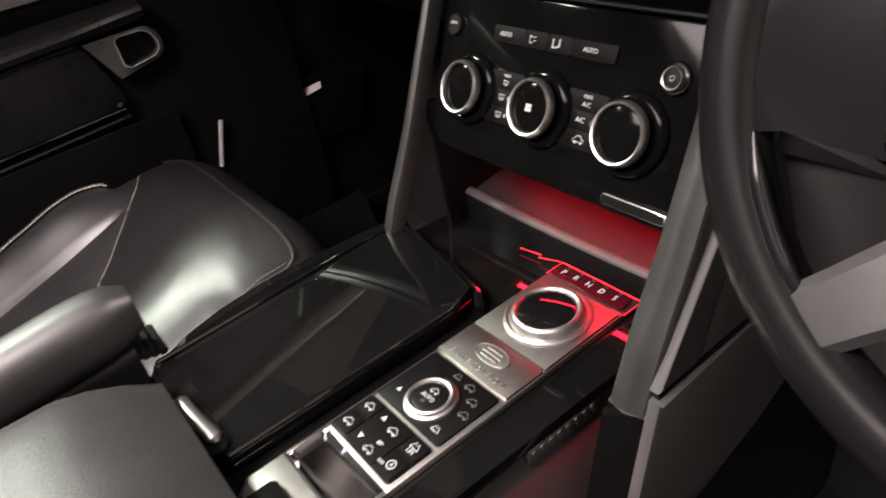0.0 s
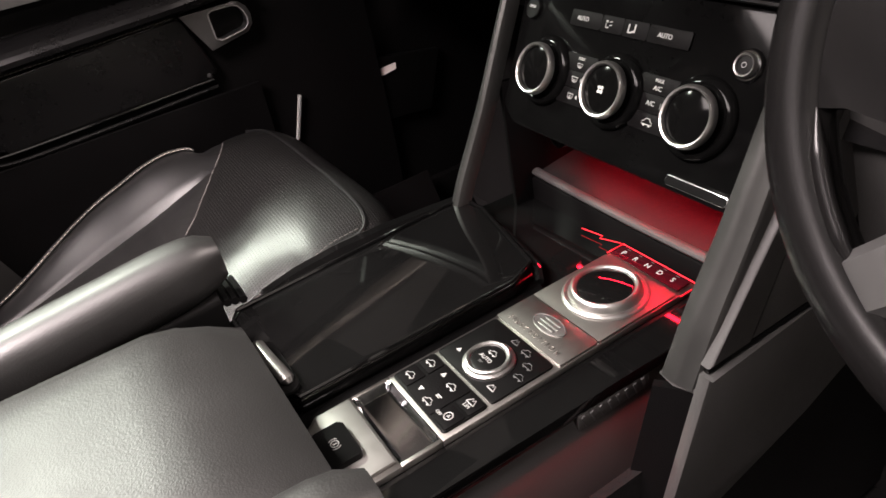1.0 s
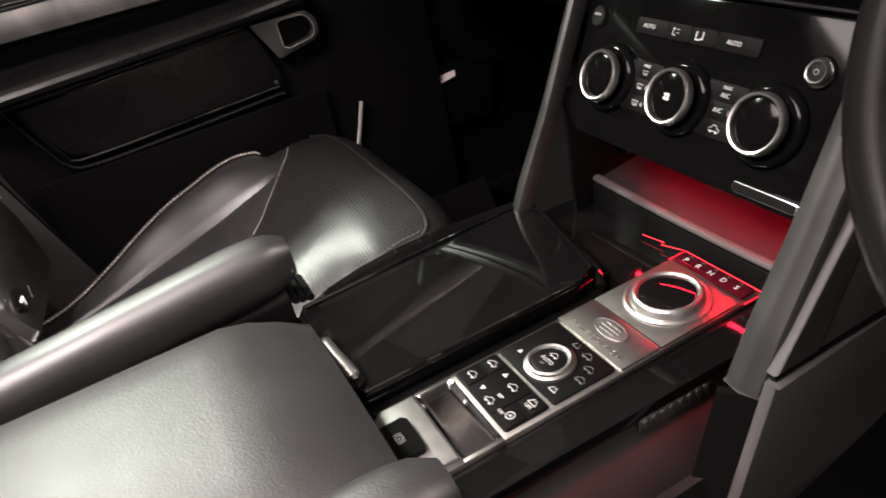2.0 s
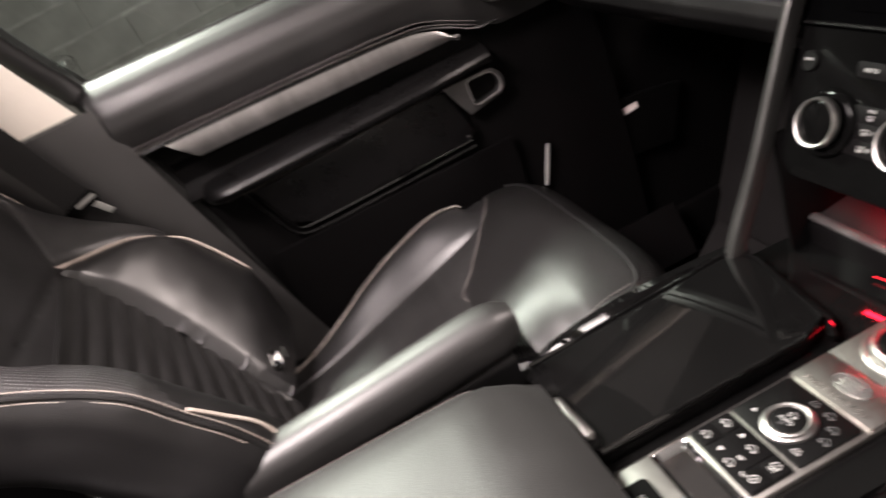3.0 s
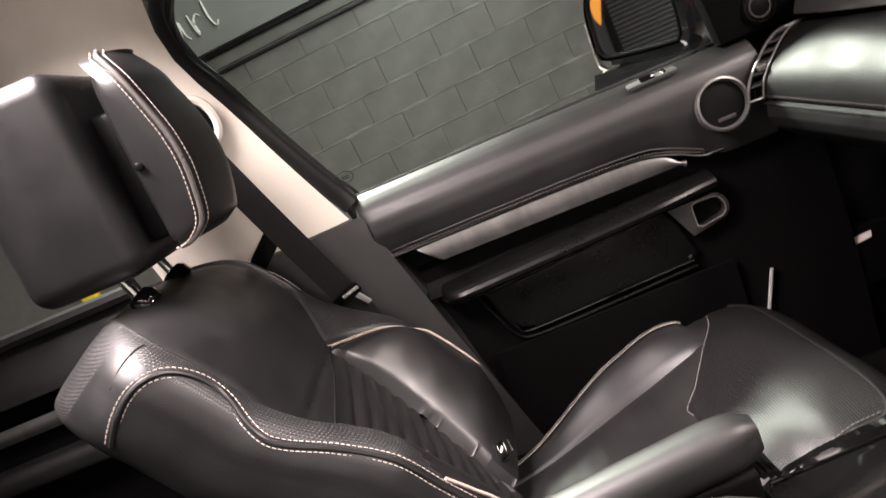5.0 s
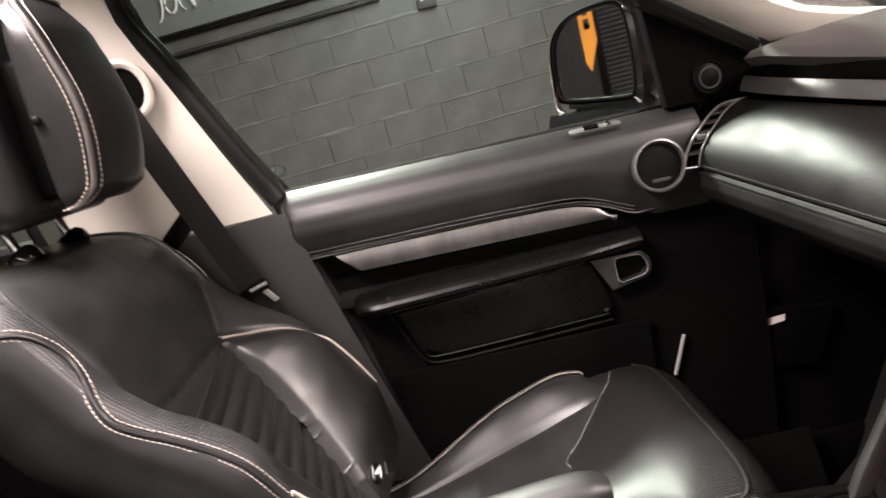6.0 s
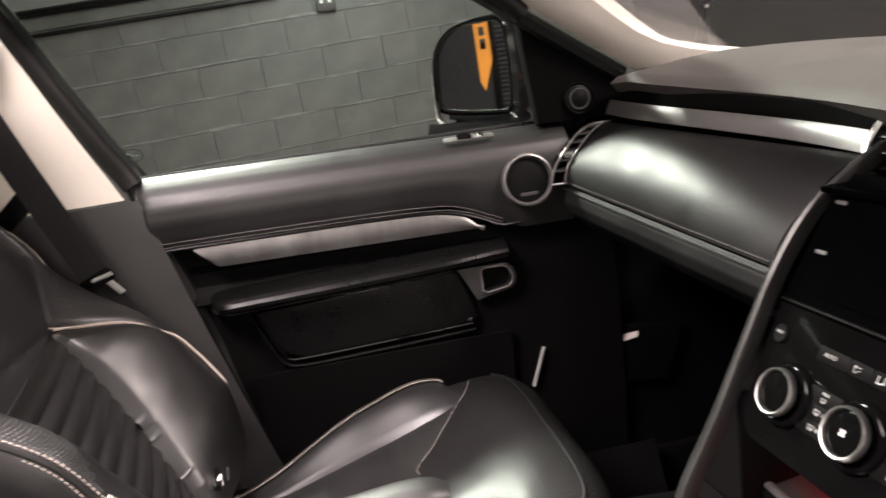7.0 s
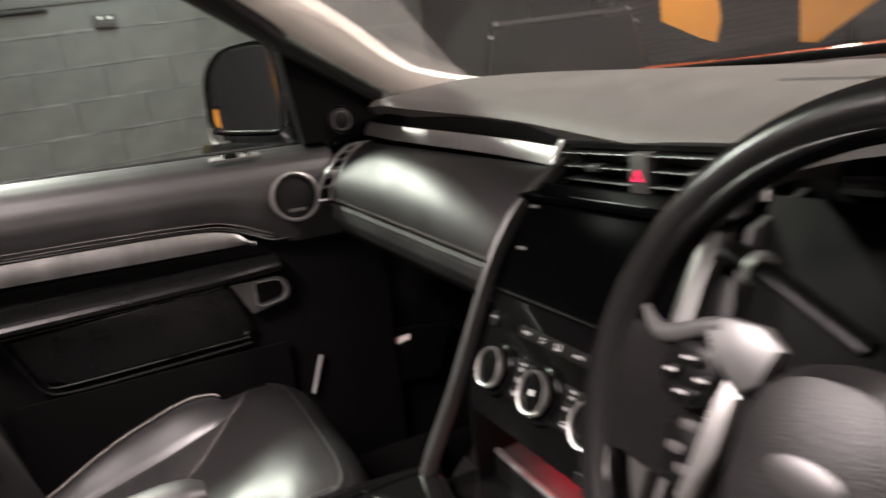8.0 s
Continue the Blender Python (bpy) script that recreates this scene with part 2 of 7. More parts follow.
# ---- building helpers ----
def thing(name, label, category, group="", kind="", at=(0, 0, 0)):
    ob = new(name)
    ob.location = at
    return tagged(ob, label, category, group, kind)


def part(name, bm, material, parent=None, label="", smooth=True):
    """Links a bmesh, given in world metres, as one mesh object under its parent."""
    bmesh.ops.recalc_face_normals(bm, faces=bm.faces)
    me = bpy.data.meshes.new(name)
    bm.to_mesh(me)
    bm.free()
    me.materials.append(material)
    if smooth:
        me.polygons.foreach_set("use_smooth", [True] * len(me.polygons))
        me.set_sharp_from_angle(angle=radians(38))
    ob = new(name, me)
    if parent is not None:
        top = parent
        shift = Vector((0, 0, 0))
        while top is not None:
            shift += top.location
            top = top.parent
        ob.parent = parent
        me.transform(Matrix.Translation(-shift))
    if label:
        tagged(ob, label)
    return ob


def quads(bm, a, b, close=True):
    n = len(a)
    for i in range(n if close else n - 1):
        j = (i + 1) % n
        bm.faces.new((a[i], a[j], b[j], b[i]))


def loft(loops, close=True, caps=True):
    """A skin over loops of equally many points; caps close its ends."""
    bm = bmesh.new()
    rings = [[bm.verts.new(p) for p in lp] for lp in loops]
    for a, b in zip(rings, rings[1:]):
        quads(bm, a, b, close)
    if caps and close:
        bm.faces.new(rings[0])
        bm.faces.new(rings[-1])
    return bm


def slab(loop, shift, bevel=0.0, seg=2):
    """A plate: a flat loop pushed along shift, with its edges rounded."""
    shift = Vector(shift)
    bm = loft([loop, [Vector(p) + shift for p in loop]])
    if bevel:
        ends = [f for f in bm.faces if len(f.verts) == len(loop)]
        edges = list({e for f in ends for e in f.edges})
        bmesh.ops.bevel(bm, geom=edges, offset=bevel, segments=seg, affect="EDGES", profile=0.5)
    return bm


def box(x0, x1, y0, y1, z0, z1, bevel=0.004, seg=2):
    bm = bmesh.new()
    bmesh.ops.create_cube(bm, size=1, matrix=Matrix.LocRotScale(((x0 + x1) / 2, (y0 + y1) / 2, (z0 + z1) / 2), None, (x1 - x0, y1 - y0, z1 - z0)))
    if bevel:
        bmesh.ops.bevel(bm, geom=bm.edges, offset=bevel, segments=seg, affect="EDGES", profile=0.5)
    return bm


def moved(bm, m):
    bm.transform(m)
    return bm


def rrect(w, h, r, n=5):
    """A rounded rectangle about the origin, in x and y."""
    pts = []
    for cx, cy, a0 in ((w / 2 - r, h / 2 - r, 0), (-w / 2 + r, h / 2 - r, 90), (-w / 2 + r, -h / 2 + r, 180), (w / 2 - r, -h / 2 + r, 270)):
        for i in range(n + 1):
            a = radians(a0 + 90 * i / n)
            pts.append(Vector((cx + r * math.cos(a), cy + r * math.sin(a), 0)))
    return pts


def plate(m, w, h, r, t, bevel=0.0008, seg=2):
    """A rounded plate of thickness t, its back on the plane m."""
    return moved(slab(rrect(w, h, r), (0, 0, t), bevel, seg), m)


def lathe(m, profile, n=48):
    """A body turned round the z axis of m, from pairs of radius and height."""
    bm = loft([[(max(r, 1e-5) * math.cos(2 * math.pi * i / n), max(r, 1e-5) * math.sin(2 * math.pi * i / n), h) for i in range(n)] for r, h in profile])
    return moved(bm, m)


def spline(pts, n):
    """n + 1 points along a smooth curve through pts, which share it out by length."""
    pts = [Vector(p) for p in pts]
    q = [pts[0] * 2 - pts[1]] + pts + [pts[-1] * 2 - pts[-2]]
    fine = []
    for i in range(1, len(q) - 2):
        for k in range(24):
            t = k / 24
            a, b, c, d = q[i - 1], q[i], q[i + 1], q[i + 2]
            fine.append(0.5 * ((2 * b) + (c - a) * t + (2 * a - 5 * b + 4 * c - d) * t * t + (3 * b - a - 3 * c + d) * t ** 3))
    fine.append(pts[-1])
    far = [0.0]
    for a, b in zip(fine, fine[1:]):
        far.append(far[-1] + (b - a).length)
    out, j = [], 0
    for i in range(n + 1):
        s = far[-1] * i / n
        while j < len(far) - 2 and far[j + 1] < s:
            j += 1
        k = (s - far[j]) / max(1e-9, far[j + 1] - far[j])
        out.append(fine[j].lerp(fine[j + 1], min(1, max(0, k))))
    return out


def tube(pts, r, n=8, close=False, flat=1.0, up=(0, 0, 1)):
    """A round or flattened bar along points. r: one radius, or one a point."""
    pts = [Vector(p) for p in pts]
    rings = []
    for i, p in enumerate(pts):
        a = pts[i - 1] if i or close else p
        b = pts[(i + 1) % len(pts)] if i < len(pts) - 1 or close else p
        d = (b - a).normalized()
        s = d.cross(Vector(up))
        s = s.normalized() if s.length > 1e-4 else Vector((1, 0, 0))
        u = s.cross(d)
        rr = r[i] if isinstance(r, (list, tuple)) else r
        rings.append([p + s * rr * math.cos(2 * math.pi * k / n) + u * rr * flat * math.sin(2 * math.pi * k / n) for k in range(n)])
    if close:
        rings.append(rings[0])
        bm = bmesh.new()
        vs = [[bm.verts.new(q) for q in ring] for ring in rings[:-1]]
        for a, b in zip(vs, vs[1:] + vs[:1]):
            quads(bm, a, b)
        return bm
    return loft(rings)


def sheet(f, nu, nv, thick=0.0, face=(0.4, 0.3, 0.95)):
    """A skin f(u, v), u and v from 0 to 1, that faces a point, with a back at that depth behind it."""
    g = [[Vector(f(i / nu, j / nv)) for i in range(nu + 1)] for j in range(nv + 1)]
    bm = bmesh.new()
    vs = [[bm.verts.new(p) for p in row] for row in g]
    for a, b in zip(vs, vs[1:]):
        quads(bm, a, b, False)
    if thick:
        bm.normal_update()
        flip = 1 if sum(q.normal.dot(Vector(face) - q.calc_center_median()) * q.calc_area() for q in bm.faces) >= 0 else -1
        back = [[bm.verts.new(v.co - v.normal * thick * flip) for v in row] for row in vs]
        for a, b in zip(back, back[1:]):
            quads(bm, b, a, False)
        rim = vs[0] + [r[-1] for r in vs[1:]] + vs[-1][-2::-1] + [r[0] for r in vs[-2:0:-1]]
        rib = back[0] + [r[-1] for r in back[1:]] + back[-1][-2::-1] + [r[0] for r in back[-2:0:-1]]
        quads(bm, rim, rib)
    return bm


def stitches(name, pts, parent, material, r=0.0007, length=0.0042, gap=0.0022):
    """A row of short threads along a line, as one mesh."""
    fine = spline(pts, 60)
    total = sum((b - a).length for a, b in zip(fine, fine[1:]))
    n = int(total / (length + gap))
    dense = spline(pts, n * 3)
    out = bmesh.new()
    for i in range(n):
        a, b = dense[i * 3], dense[i * 3 + 2]
        d = (b - a).normalized()
        s = d.cross(Vector((0.3, 0.5, 0.8))).normalized()
        u = s.cross(d)
        ring = []
        for p in (a, (a + b) / 2 + Vector((0, 0, r * 0.8)), b):
            ring.append([out.verts.new(p + s * r * math.cos(k * math.pi / 2) + u * r * math.sin(k * math.pi / 2)) for k in range(4)])
        quads(out, ring[0], ring[1])
        quads(out, ring[1], ring[2])
    return part(name, out, material, parent)


def lettering(text, size, m, material, parent, name="lettering", depth=0.0003):
    """Raised or printed words, centred on the origin of m, in its x and y."""
    cu = bpy.data.curves.new(name, "FONT")
    cu.body, cu.size, cu.extrude, cu.align_x, cu.align_y = text, size, depth, "CENTER", "CENTER"
    tmp = bpy.data.objects.new(name, cu)
    scene.collection.objects.link(tmp)
    me = bpy.data.meshes.new_from_object(tmp.evaluated_get(bpy.context.evaluated_depsgraph_get()))
    bpy.data.objects.remove(tmp)
    bm = bmesh.new()
    bm.from_mesh(me)
    bm.transform(m)
    return part(name, bm, material, parent, smooth=False)


def basis(o, x, y):
    """A pose at o whose x and y axes point along x and y."""
    x, y = Vector(x).normalized(), Vector(y).normalized()
    z = x.cross(y).normalized()
    y = z.cross(x)
    m = Matrix((x, y, z)).transposed().to_4x4()
    m.translation = Vector(o)
    return m


def merge(*bms):
    out = bmesh.new()
    for b in bms:
        me = bpy.data.meshes.new("tmp")
        b.to_mesh(me)
        b.free()
        out.from_mesh(me)
        bpy.data.meshes.remove(me)
    return out


def facing(ob, eye=(0.1, 0.1, 0.95)):
    """Turns an open pane's faces towards a place inside the cabin."""
    me = ob.data
    c = Vector(eye) - ob.matrix_world.translation
    if ob.parent is not None:
        c = Vector(eye) - ob.parent.location
    if sum((c - p.center).dot(p.normal) * p.area for p in me.polygons) < 0:
        me.flip_normals()
    return ob


def smooth01(t):
    t = min(1.0, max(0.0, t))
    return t * t * (3 - 2 * t)


def hump(x, c, w):
    return math.exp(-((x - c) / w) ** 2)


# ---- garage ----
def garage():
    tagged(part("ground", box(-11.2, 3.8, -6.2, 8.2, -0.65, -0.55, 0), CONCRETE), "worn grey concrete garage floor", "floor", kind="structure")
    tagged(part("ceiling", box(-11.2, 3.8, -6.2, 8.2, 3.4, 3.5, 0), CEILING), "dark painted garage ceiling", "ceiling", kind="structure")
    # out of view; its pale face fills the cabin with bounced light
    tagged(part("wall_east", box(3.6, 3.8, -6.2, 8.2, -0.55, 3.4, 0), BOUNCEWALL), "unseen garage wall, made pale to bounce light into the car", "wall", kind="structure")
    tagged(part("wall_north", box(-11.2, 3.8, 8.0, 8.2, -0.55, 3.4, 0), DARKWALL), "dark painted garage wall behind parked cars", "wall", kind="structure")
    tagged(part("wall_south", box(-5.2, 3.8, -6.2, -6.0, -0.55, 3.4, 0), DARKWALL), "dark painted garage wall at the back", "wall", kind="structure")
    tagged(part("wall_far_west", box(-11.2, -11.0, 2.4, 8.2, -0.55, 3.4, 0), DARKWALL), "dark painted garage wall at the far bay", "wall", kind="structure")
    # unseen housings and rods, added to carry the area lamps
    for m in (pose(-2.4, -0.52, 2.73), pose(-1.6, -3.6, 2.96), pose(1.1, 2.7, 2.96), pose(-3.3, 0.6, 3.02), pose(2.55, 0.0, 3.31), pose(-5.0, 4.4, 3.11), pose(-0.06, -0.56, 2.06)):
        lamp = thing("added_lamp_housing", "unseen grey batten housing added above an area lamp", "lamp", "garage ceiling lamps", at=m.translation)
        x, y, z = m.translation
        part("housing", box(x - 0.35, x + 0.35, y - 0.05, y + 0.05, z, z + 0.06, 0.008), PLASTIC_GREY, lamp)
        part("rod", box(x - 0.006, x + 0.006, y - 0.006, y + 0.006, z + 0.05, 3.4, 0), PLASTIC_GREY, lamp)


def roller_shutter(name, m, w, h, label, pitch=0.075):
    """A shutter of rounded slats on the plane m, x along it and y up."""
    sh = thing(name, label, "roller shutter", "garage roller shutters")
    n = int(h / pitch)
    prof = []
    for i in range(n):
        for k in range(6):
            prof.append((i * pitch + pitch * k / 6, 0.022 * abs(math.sin(math.pi * k / 6)) ** 0.8))
    bm = loft([[(x, y, z) for y, z in prof] for x in (-w / 2, w / 2)], close=False, caps=False)
    part("curtain", moved(bm, m), SHUTTER, sh)
    for s in (-1, 1):
        part("guide_rail", moved(box(s * w / 2 - 0.04, s * w / 2 + 0.04, -0.02, h, -0.02, 0.05, 0.006), m), SATIN, sh)
    part("roller_box", moved(box(-w / 2 - 0.05, w / 2 + 0.05, h, h + 0.3, -0.02, 0.3, 0.01), m), SHUTTER, sh)
    return sh


def banner(m, shape, label, bars=0):
    """A hanging fabric banner of the given outline, on the plane m."""
    b = thing("hanging_banner", label, "banner", "orange banners", at=m.translation)
    loop = [Vector((x, y, 0)) for x, y in shape]
    part("fabric", moved(slab(loop, (0, 0, 0.006), 0), m), ORANGE, b, smooth=False)
    x0, x1, h = min(p.x for p in loop), max(p.x for p in loop), max(p.y for p in loop)
    part("rod", moved(tube([(x0 - 0.03, h, 0), (x1 + 0.03, h, 0)], 0.012), m), SATIN, b)
    for x in (x0, x1):
        part("cord", moved(tube([(x, h, 0), (x, 3.4 - m.translation.z, 0)], 0.004, 6), m), SATIN, b)
    low = min(p.y for p in loop)
    y, w = min(h - 0.10, low + 1.10), x1 - x0
    for i in range(bars):
        hh = 0.052 + 0.012 * (i % 3)
        part("print_bar", moved(box(x0 + w * 0.30, x0 + w * 0.70, y - hh, y, 0.006, 0.009, 0), m), INK, b)
        y -= hh + 0.026
    if bars:
        part("print_badge", moved(lathe(pose((x0 + x1) / 2, low + 0.34, 0.006), [(0.22 * w, 0), (0.22 * w, 0.003), (0, 0.003)], 20), m), INK, b)
    return b


garage()


def block_wall():
    wall = thing("wall_west", "grey painted concrete block wall beside the car", "wall", kind="structure", at=(-4.9, 0, 1.074))
    ox, oz = -4.9, 1.074
    part("backing", box(ox - 0.3, ox - 0.0035, -6.3, 2.95, oz - 1.75, oz + 2.45, 0), MORTAR, wall)
    # flush board above two dark rails, with a white painted script cut by the window's edge
    part("board", box(ox - 0.004, ox + 0.03, -3.4, 1.9, oz + 0.78, oz + 1.9, 0.006), BOARD, wall)
    part("rail", box(ox - 0.004, ox + 0.06, -3.4, 2.9, oz + 0.735, oz + 0.765, 0.004), SATIN, wall, "dark metal rail along the wall")
    part("rail", box(ox - 0.004, ox + 0.045, -3.4, 0.25, oz + 0.60, oz + 0.622, 0.004), SATIN, wall, "dark metal rail along the wall")
    part("strip", box(ox - 0.004, ox + 0.02, -3.4, 2.9, oz + 0.64, oz + 0.72, 0.004), BLOCK, wall)
    base = oz + 0.900
    strokes = (((-1.33, -0.03), (-1.305, -0.01), (-1.275, 0.06), (-1.265, 0.16), (-1.285, 0.24)),
               ((-1.165, 0.12), (-1.195, 0.15), (-1.235, 0.13), (-1.250, 0.06), (-1.225, 0.01), (-1.185, 0.03), (-1.160, 0.10), (-1.150, 0.16), (-1.140, 0.05), (-1.115, 0.01)),
               ((-1.070, 0.17), (-1.055, 0.05), (-1.040, 0.01), (-1.045, 0.10), (-1.010, 0.15), (-0.980, 0.13)),
               ((-0.930, 0.22), (-0.925, 0.08), (-0.900, 0.02), (-0.870, 0.05)))
    for stroke in strokes:
        part("script_stroke", tube(spline([(ox + 0.034, y, base + z) for y, z in stroke], 24), [0.010 + 0.018 * math.sin(math.pi * (i + 1) / 26) ** 0.5 for i in range(25)], 8, flat=0.3), WHITE, wall, "white painted script stroke")
    # blocks
    me = None
    L, H, J = 0.4485, 0.2185, 0.006
    for r in range(-6, 3):
        z = oz + r * 0.2265
        off = 0.031 if r % 2 == 0 else 0.256
        for c in range(-5, 6):
            y = off + c * 0.451
            if me is None:
                bm = box(-0.1, 0.0, J / 2, L + J / 2, J / 2, H + J / 2, 0.0035, 1)
                ob = part("block", bm, BLOCK, wall, smooth=False)
                me = ob.data
                me.transform(Matrix.Translation(wall.location))
            else:
                ob = new("block", me)
                ob.parent = wall
            ob.location = (random.uniform(-0.002, 0.006), y, z - oz)
            ob.rotation_euler = (random.uniform(-0.004, 0.004), random.uniform(-0.004, 0.004), random.uniform(-0.004, 0.004))
    # ragged bed joints, a little proud of the blocks, coloured paler as if catching light
    for r in range(-6, 4):
        z = oz + r * 0.2265 + 0.003
        line = []
        for k in range(116):
            y = -2.3 + k * 0.045
            line.append((ox + 0.003 + 0.002 * noise.noise(Vector((y * 3, z * 5, 1.0))), y, z + 0.006 * noise.noise(Vector((y * 2.2, z * 7, 4.0))) + 0.004 * noise.noise(Vector((y * 9, z * 7, 4.0)))))
        part("bed_joint", tube(line, [max(0.0015, 0.0062 + 0.0085 * noise.noise(Vector((p[1] * 4, z * 3, 9.0))) + 0.003 * noise.noise(Vector((p[1] * 23, z, 2.0)))) for p in line], 6, flat=0.3, up=(1, 0, 0)), JOINT, wall)
    wall.rotation_euler = (radians(3.2), 0, 0)
    so = thing("wall_socket", "grey metal double socket box on the block wall", "socket", at=(-4.86, 0.55, 1.60))
    part("box", box(-4.9, -4.85, 0.48, 0.62, 1.56, 1.65, 0.006), PLASTIC_GREY, so)
    part("face", box(-4.85, -4.843, 0.485, 0.615, 1.565, 1.645, 0.002), PLASTIC_GREY, so)
    for y in (0.52, 0.58):
        part("switch", box(-4.845, -4.836, y - 0.012, y + 0.012, 1.615, 1.635, 0.002), WHITE, so)


block_wall()


# ---- the car's shell ----
def holed(f, u0, u1, v0, v1, thick):
    """A skin f with a rectangular opening between u0 and u1, v0 and v1."""
    bits = []
    for a, b, c, d, nu, nv in ((0, 1, 0, v0, 20, 3), (0, 1, v1, 1, 20, 10), (0, u0, v0, v1, 5, 6), (u1, 1, v0, v1, 5, 6)):
        bits.append(sheet(lambda u, v, a=a, b=b, c=c, d=d: f(a + (b - a) * u, c + (d - c) * v), nu, nv, thick))
    return merge(*bits)


def shell():
    fl = thing("floor", "charcoal carpeted car floor with raised tunnel", "floor", kind="structure")
    part("carpet", box(-0.74, 0.74, -1.6, 1.15, -0.05, 0.0, 0), CARPET, fl)
    part("tunnel", box(-0.13, 0.13, -1.5, 1.0, 0.0, 0.20, 0.05, 4), CARPET, fl)
    toe = sheet(lambda u, v: (-0.74 + 1.48 * u, 0.98 + 0.22 * v, 0.0 + 0.5 * v), 4, 4, 0.02)
    part("toe_board", toe, CARPET, fl)
    tagged(part("wall_bulkhead", box(-0.74, 0.74, 1.2, 1.25, -0.05, 0.82, 0), PLASTIC), "black bulkhead under the dashboard", "bulkhead", kind="structure")
    # roof lining
    def roof(u, v):
        y = 0.34 - 1.9 * v
        x = (u * 2 - 1) * 0.60
        return (x, y, 1.315 - 0.05 * abs(u * 2 - 1) ** 4 - 0.02 * (1 - v) ** 6)
    tagged(part("ceiling_headliner", holed(roof, 0.183, 0.817, 0.09, 0.45, 0.03), HEADLINE), "grey woven car headliner", "headliner", kind="structure")
    rs = thing("roof_panel", "black painted steel car roof", "roof", kind="structure")
    def outer(u, v):
        return ((u * 2 - 1) * 0.66, 0.36 - 2.0 * v, 1.365 - 0.04 * abs(u * 2 - 1) ** 4)
    part("skin", holed(outer, 0.212, 0.788, 0.095, 0.435, 0.012), PAINT_BLACK, rs)
    sg = part("sunroof_glass", sheet(lambda u, v: outer(0.20 + 0.60 * u, 0.085 + 0.36 * v), 8, 6), WINDSCREEN, rs, "clear sunroof glass")
    facing(sg).visible_shadow = False
    # side sills and rear closing panels
    for s, nm in ((-1, "wall_sill_west"), (1, "wall_sill_east")):
        tagged(part(nm, box(s * 0.76 - 0.03, s * 0.76 + 0.03, -1.6, 1.2, -0.15, 0.12, 0.02), PLASTIC), "black plastic door sill", "sill", kind="structure")
    tagged(part("wall_tail", box(-0.74, 0.74, -1.68, -1.6, -0.05, 0.95, 0.01), PLASTIC), "black trim behind the rear bench", "panel", kind="structure")
    for s, nm in ((-1, "wall_kick_west"), (1, "wall_kick_east")):
        tagged(part(nm, box(s * 0.765 - 0.02, s * 0.765 + 0.02, 0.80, 1.24, -0.05, 0.86, 0.0), PLASTIC), "black kick panel beside the footwell", "panel", kind="structure")
    # unseen panel below the driver's side windows, added to keep light off the footwell
    ed = thing("wall_light_block_east", "unseen black panel added to block light from the driver side", "door lining", kind="structure")
    part("lining", sheet(lambda u, v: (0.715 + 0.02 * math.sin(math.pi * v), -1.60 + 1.42 * u, 0.81 - 0.86 * v), 20, 12, 0.03), PLASTIC, ed)
    part("belt_pad", tube([(0.725, -1.6, 0.80), (0.725, -0.2, 0.80)], 0.025, 10), PAD, ed)
    # bonnet
    bo = thing("bonnet", "metallic orange car bonnet beyond the windscreen", "bonnet")
    def hood(u, v):
        x = (u * 2 - 1) * (0.80 - 0.08 * v)
        return (x, 1.42 + 1.15 * v, 0.866 - 0.10 * v ** 2 - 0.05 * abs(u * 2 - 1) ** 3 + 0.018 * hump(abs(u * 2 - 1), 0.72, 0.2))
    part("skin", sheet(hood, 24, 16, 0.015), PAINT_ORANGE, bo)
    part("cowl_panel", sheet(lambda u, v: ((u * 2 - 1) * 0.74, 1.20 + 0.21 * v, 0.835 + 0.005 * v - 0.04 * abs(u * 2 - 1) ** 3), 12, 3, 0.02), SATIN, bo, "black plastic scuttle")
    # windscreen
    ws = thing("windscreen", "clear laminated windscreen glass", "windscreen")
    def glass(u, v):
        s = u * 2 - 1
        return (s * (0.68 - 0.12 * v), 1.30 - 0.98 * v - 0.22 * s * s * (1 - 0.4 * v), 0.865 + 0.45 * v)
    g = part("pane", sheet(glass, 20, 12), WINDSCREEN, ws)
    facing(g).visible_shadow = False
    def swept(v):
        return -0.94 + 0.42 * v + 0.75 * v * v
    def film(f0, f1):
        return sheet(lambda u, v: Vector(glass((f0(v * 0.6) + (f1(v * 0.6) - f0(v * 0.6)) * u + 1) / 2, 0.03 + v * 0.6)) + Vector((0, -0.002, -0.004)), 12, 16)
    for f0, f1, m_, lab in ((lambda v: -1.0, swept, DUST, "dusty glass outside the wiper sweep"), (swept, lambda v: 1.0, HAZE, "thin film adding a pale veil to the wiped glass")):
        facing(part("dust_veil_film", film(f0, f1), m_, ws, lab)).visible_shadow = False
    part("frit_band", sheet(lambda u, v: Vector(glass(u, 0.03 * v)) + Vector((0, -0.003, -0.001)), 20, 2), INK, ws, "black printed band")


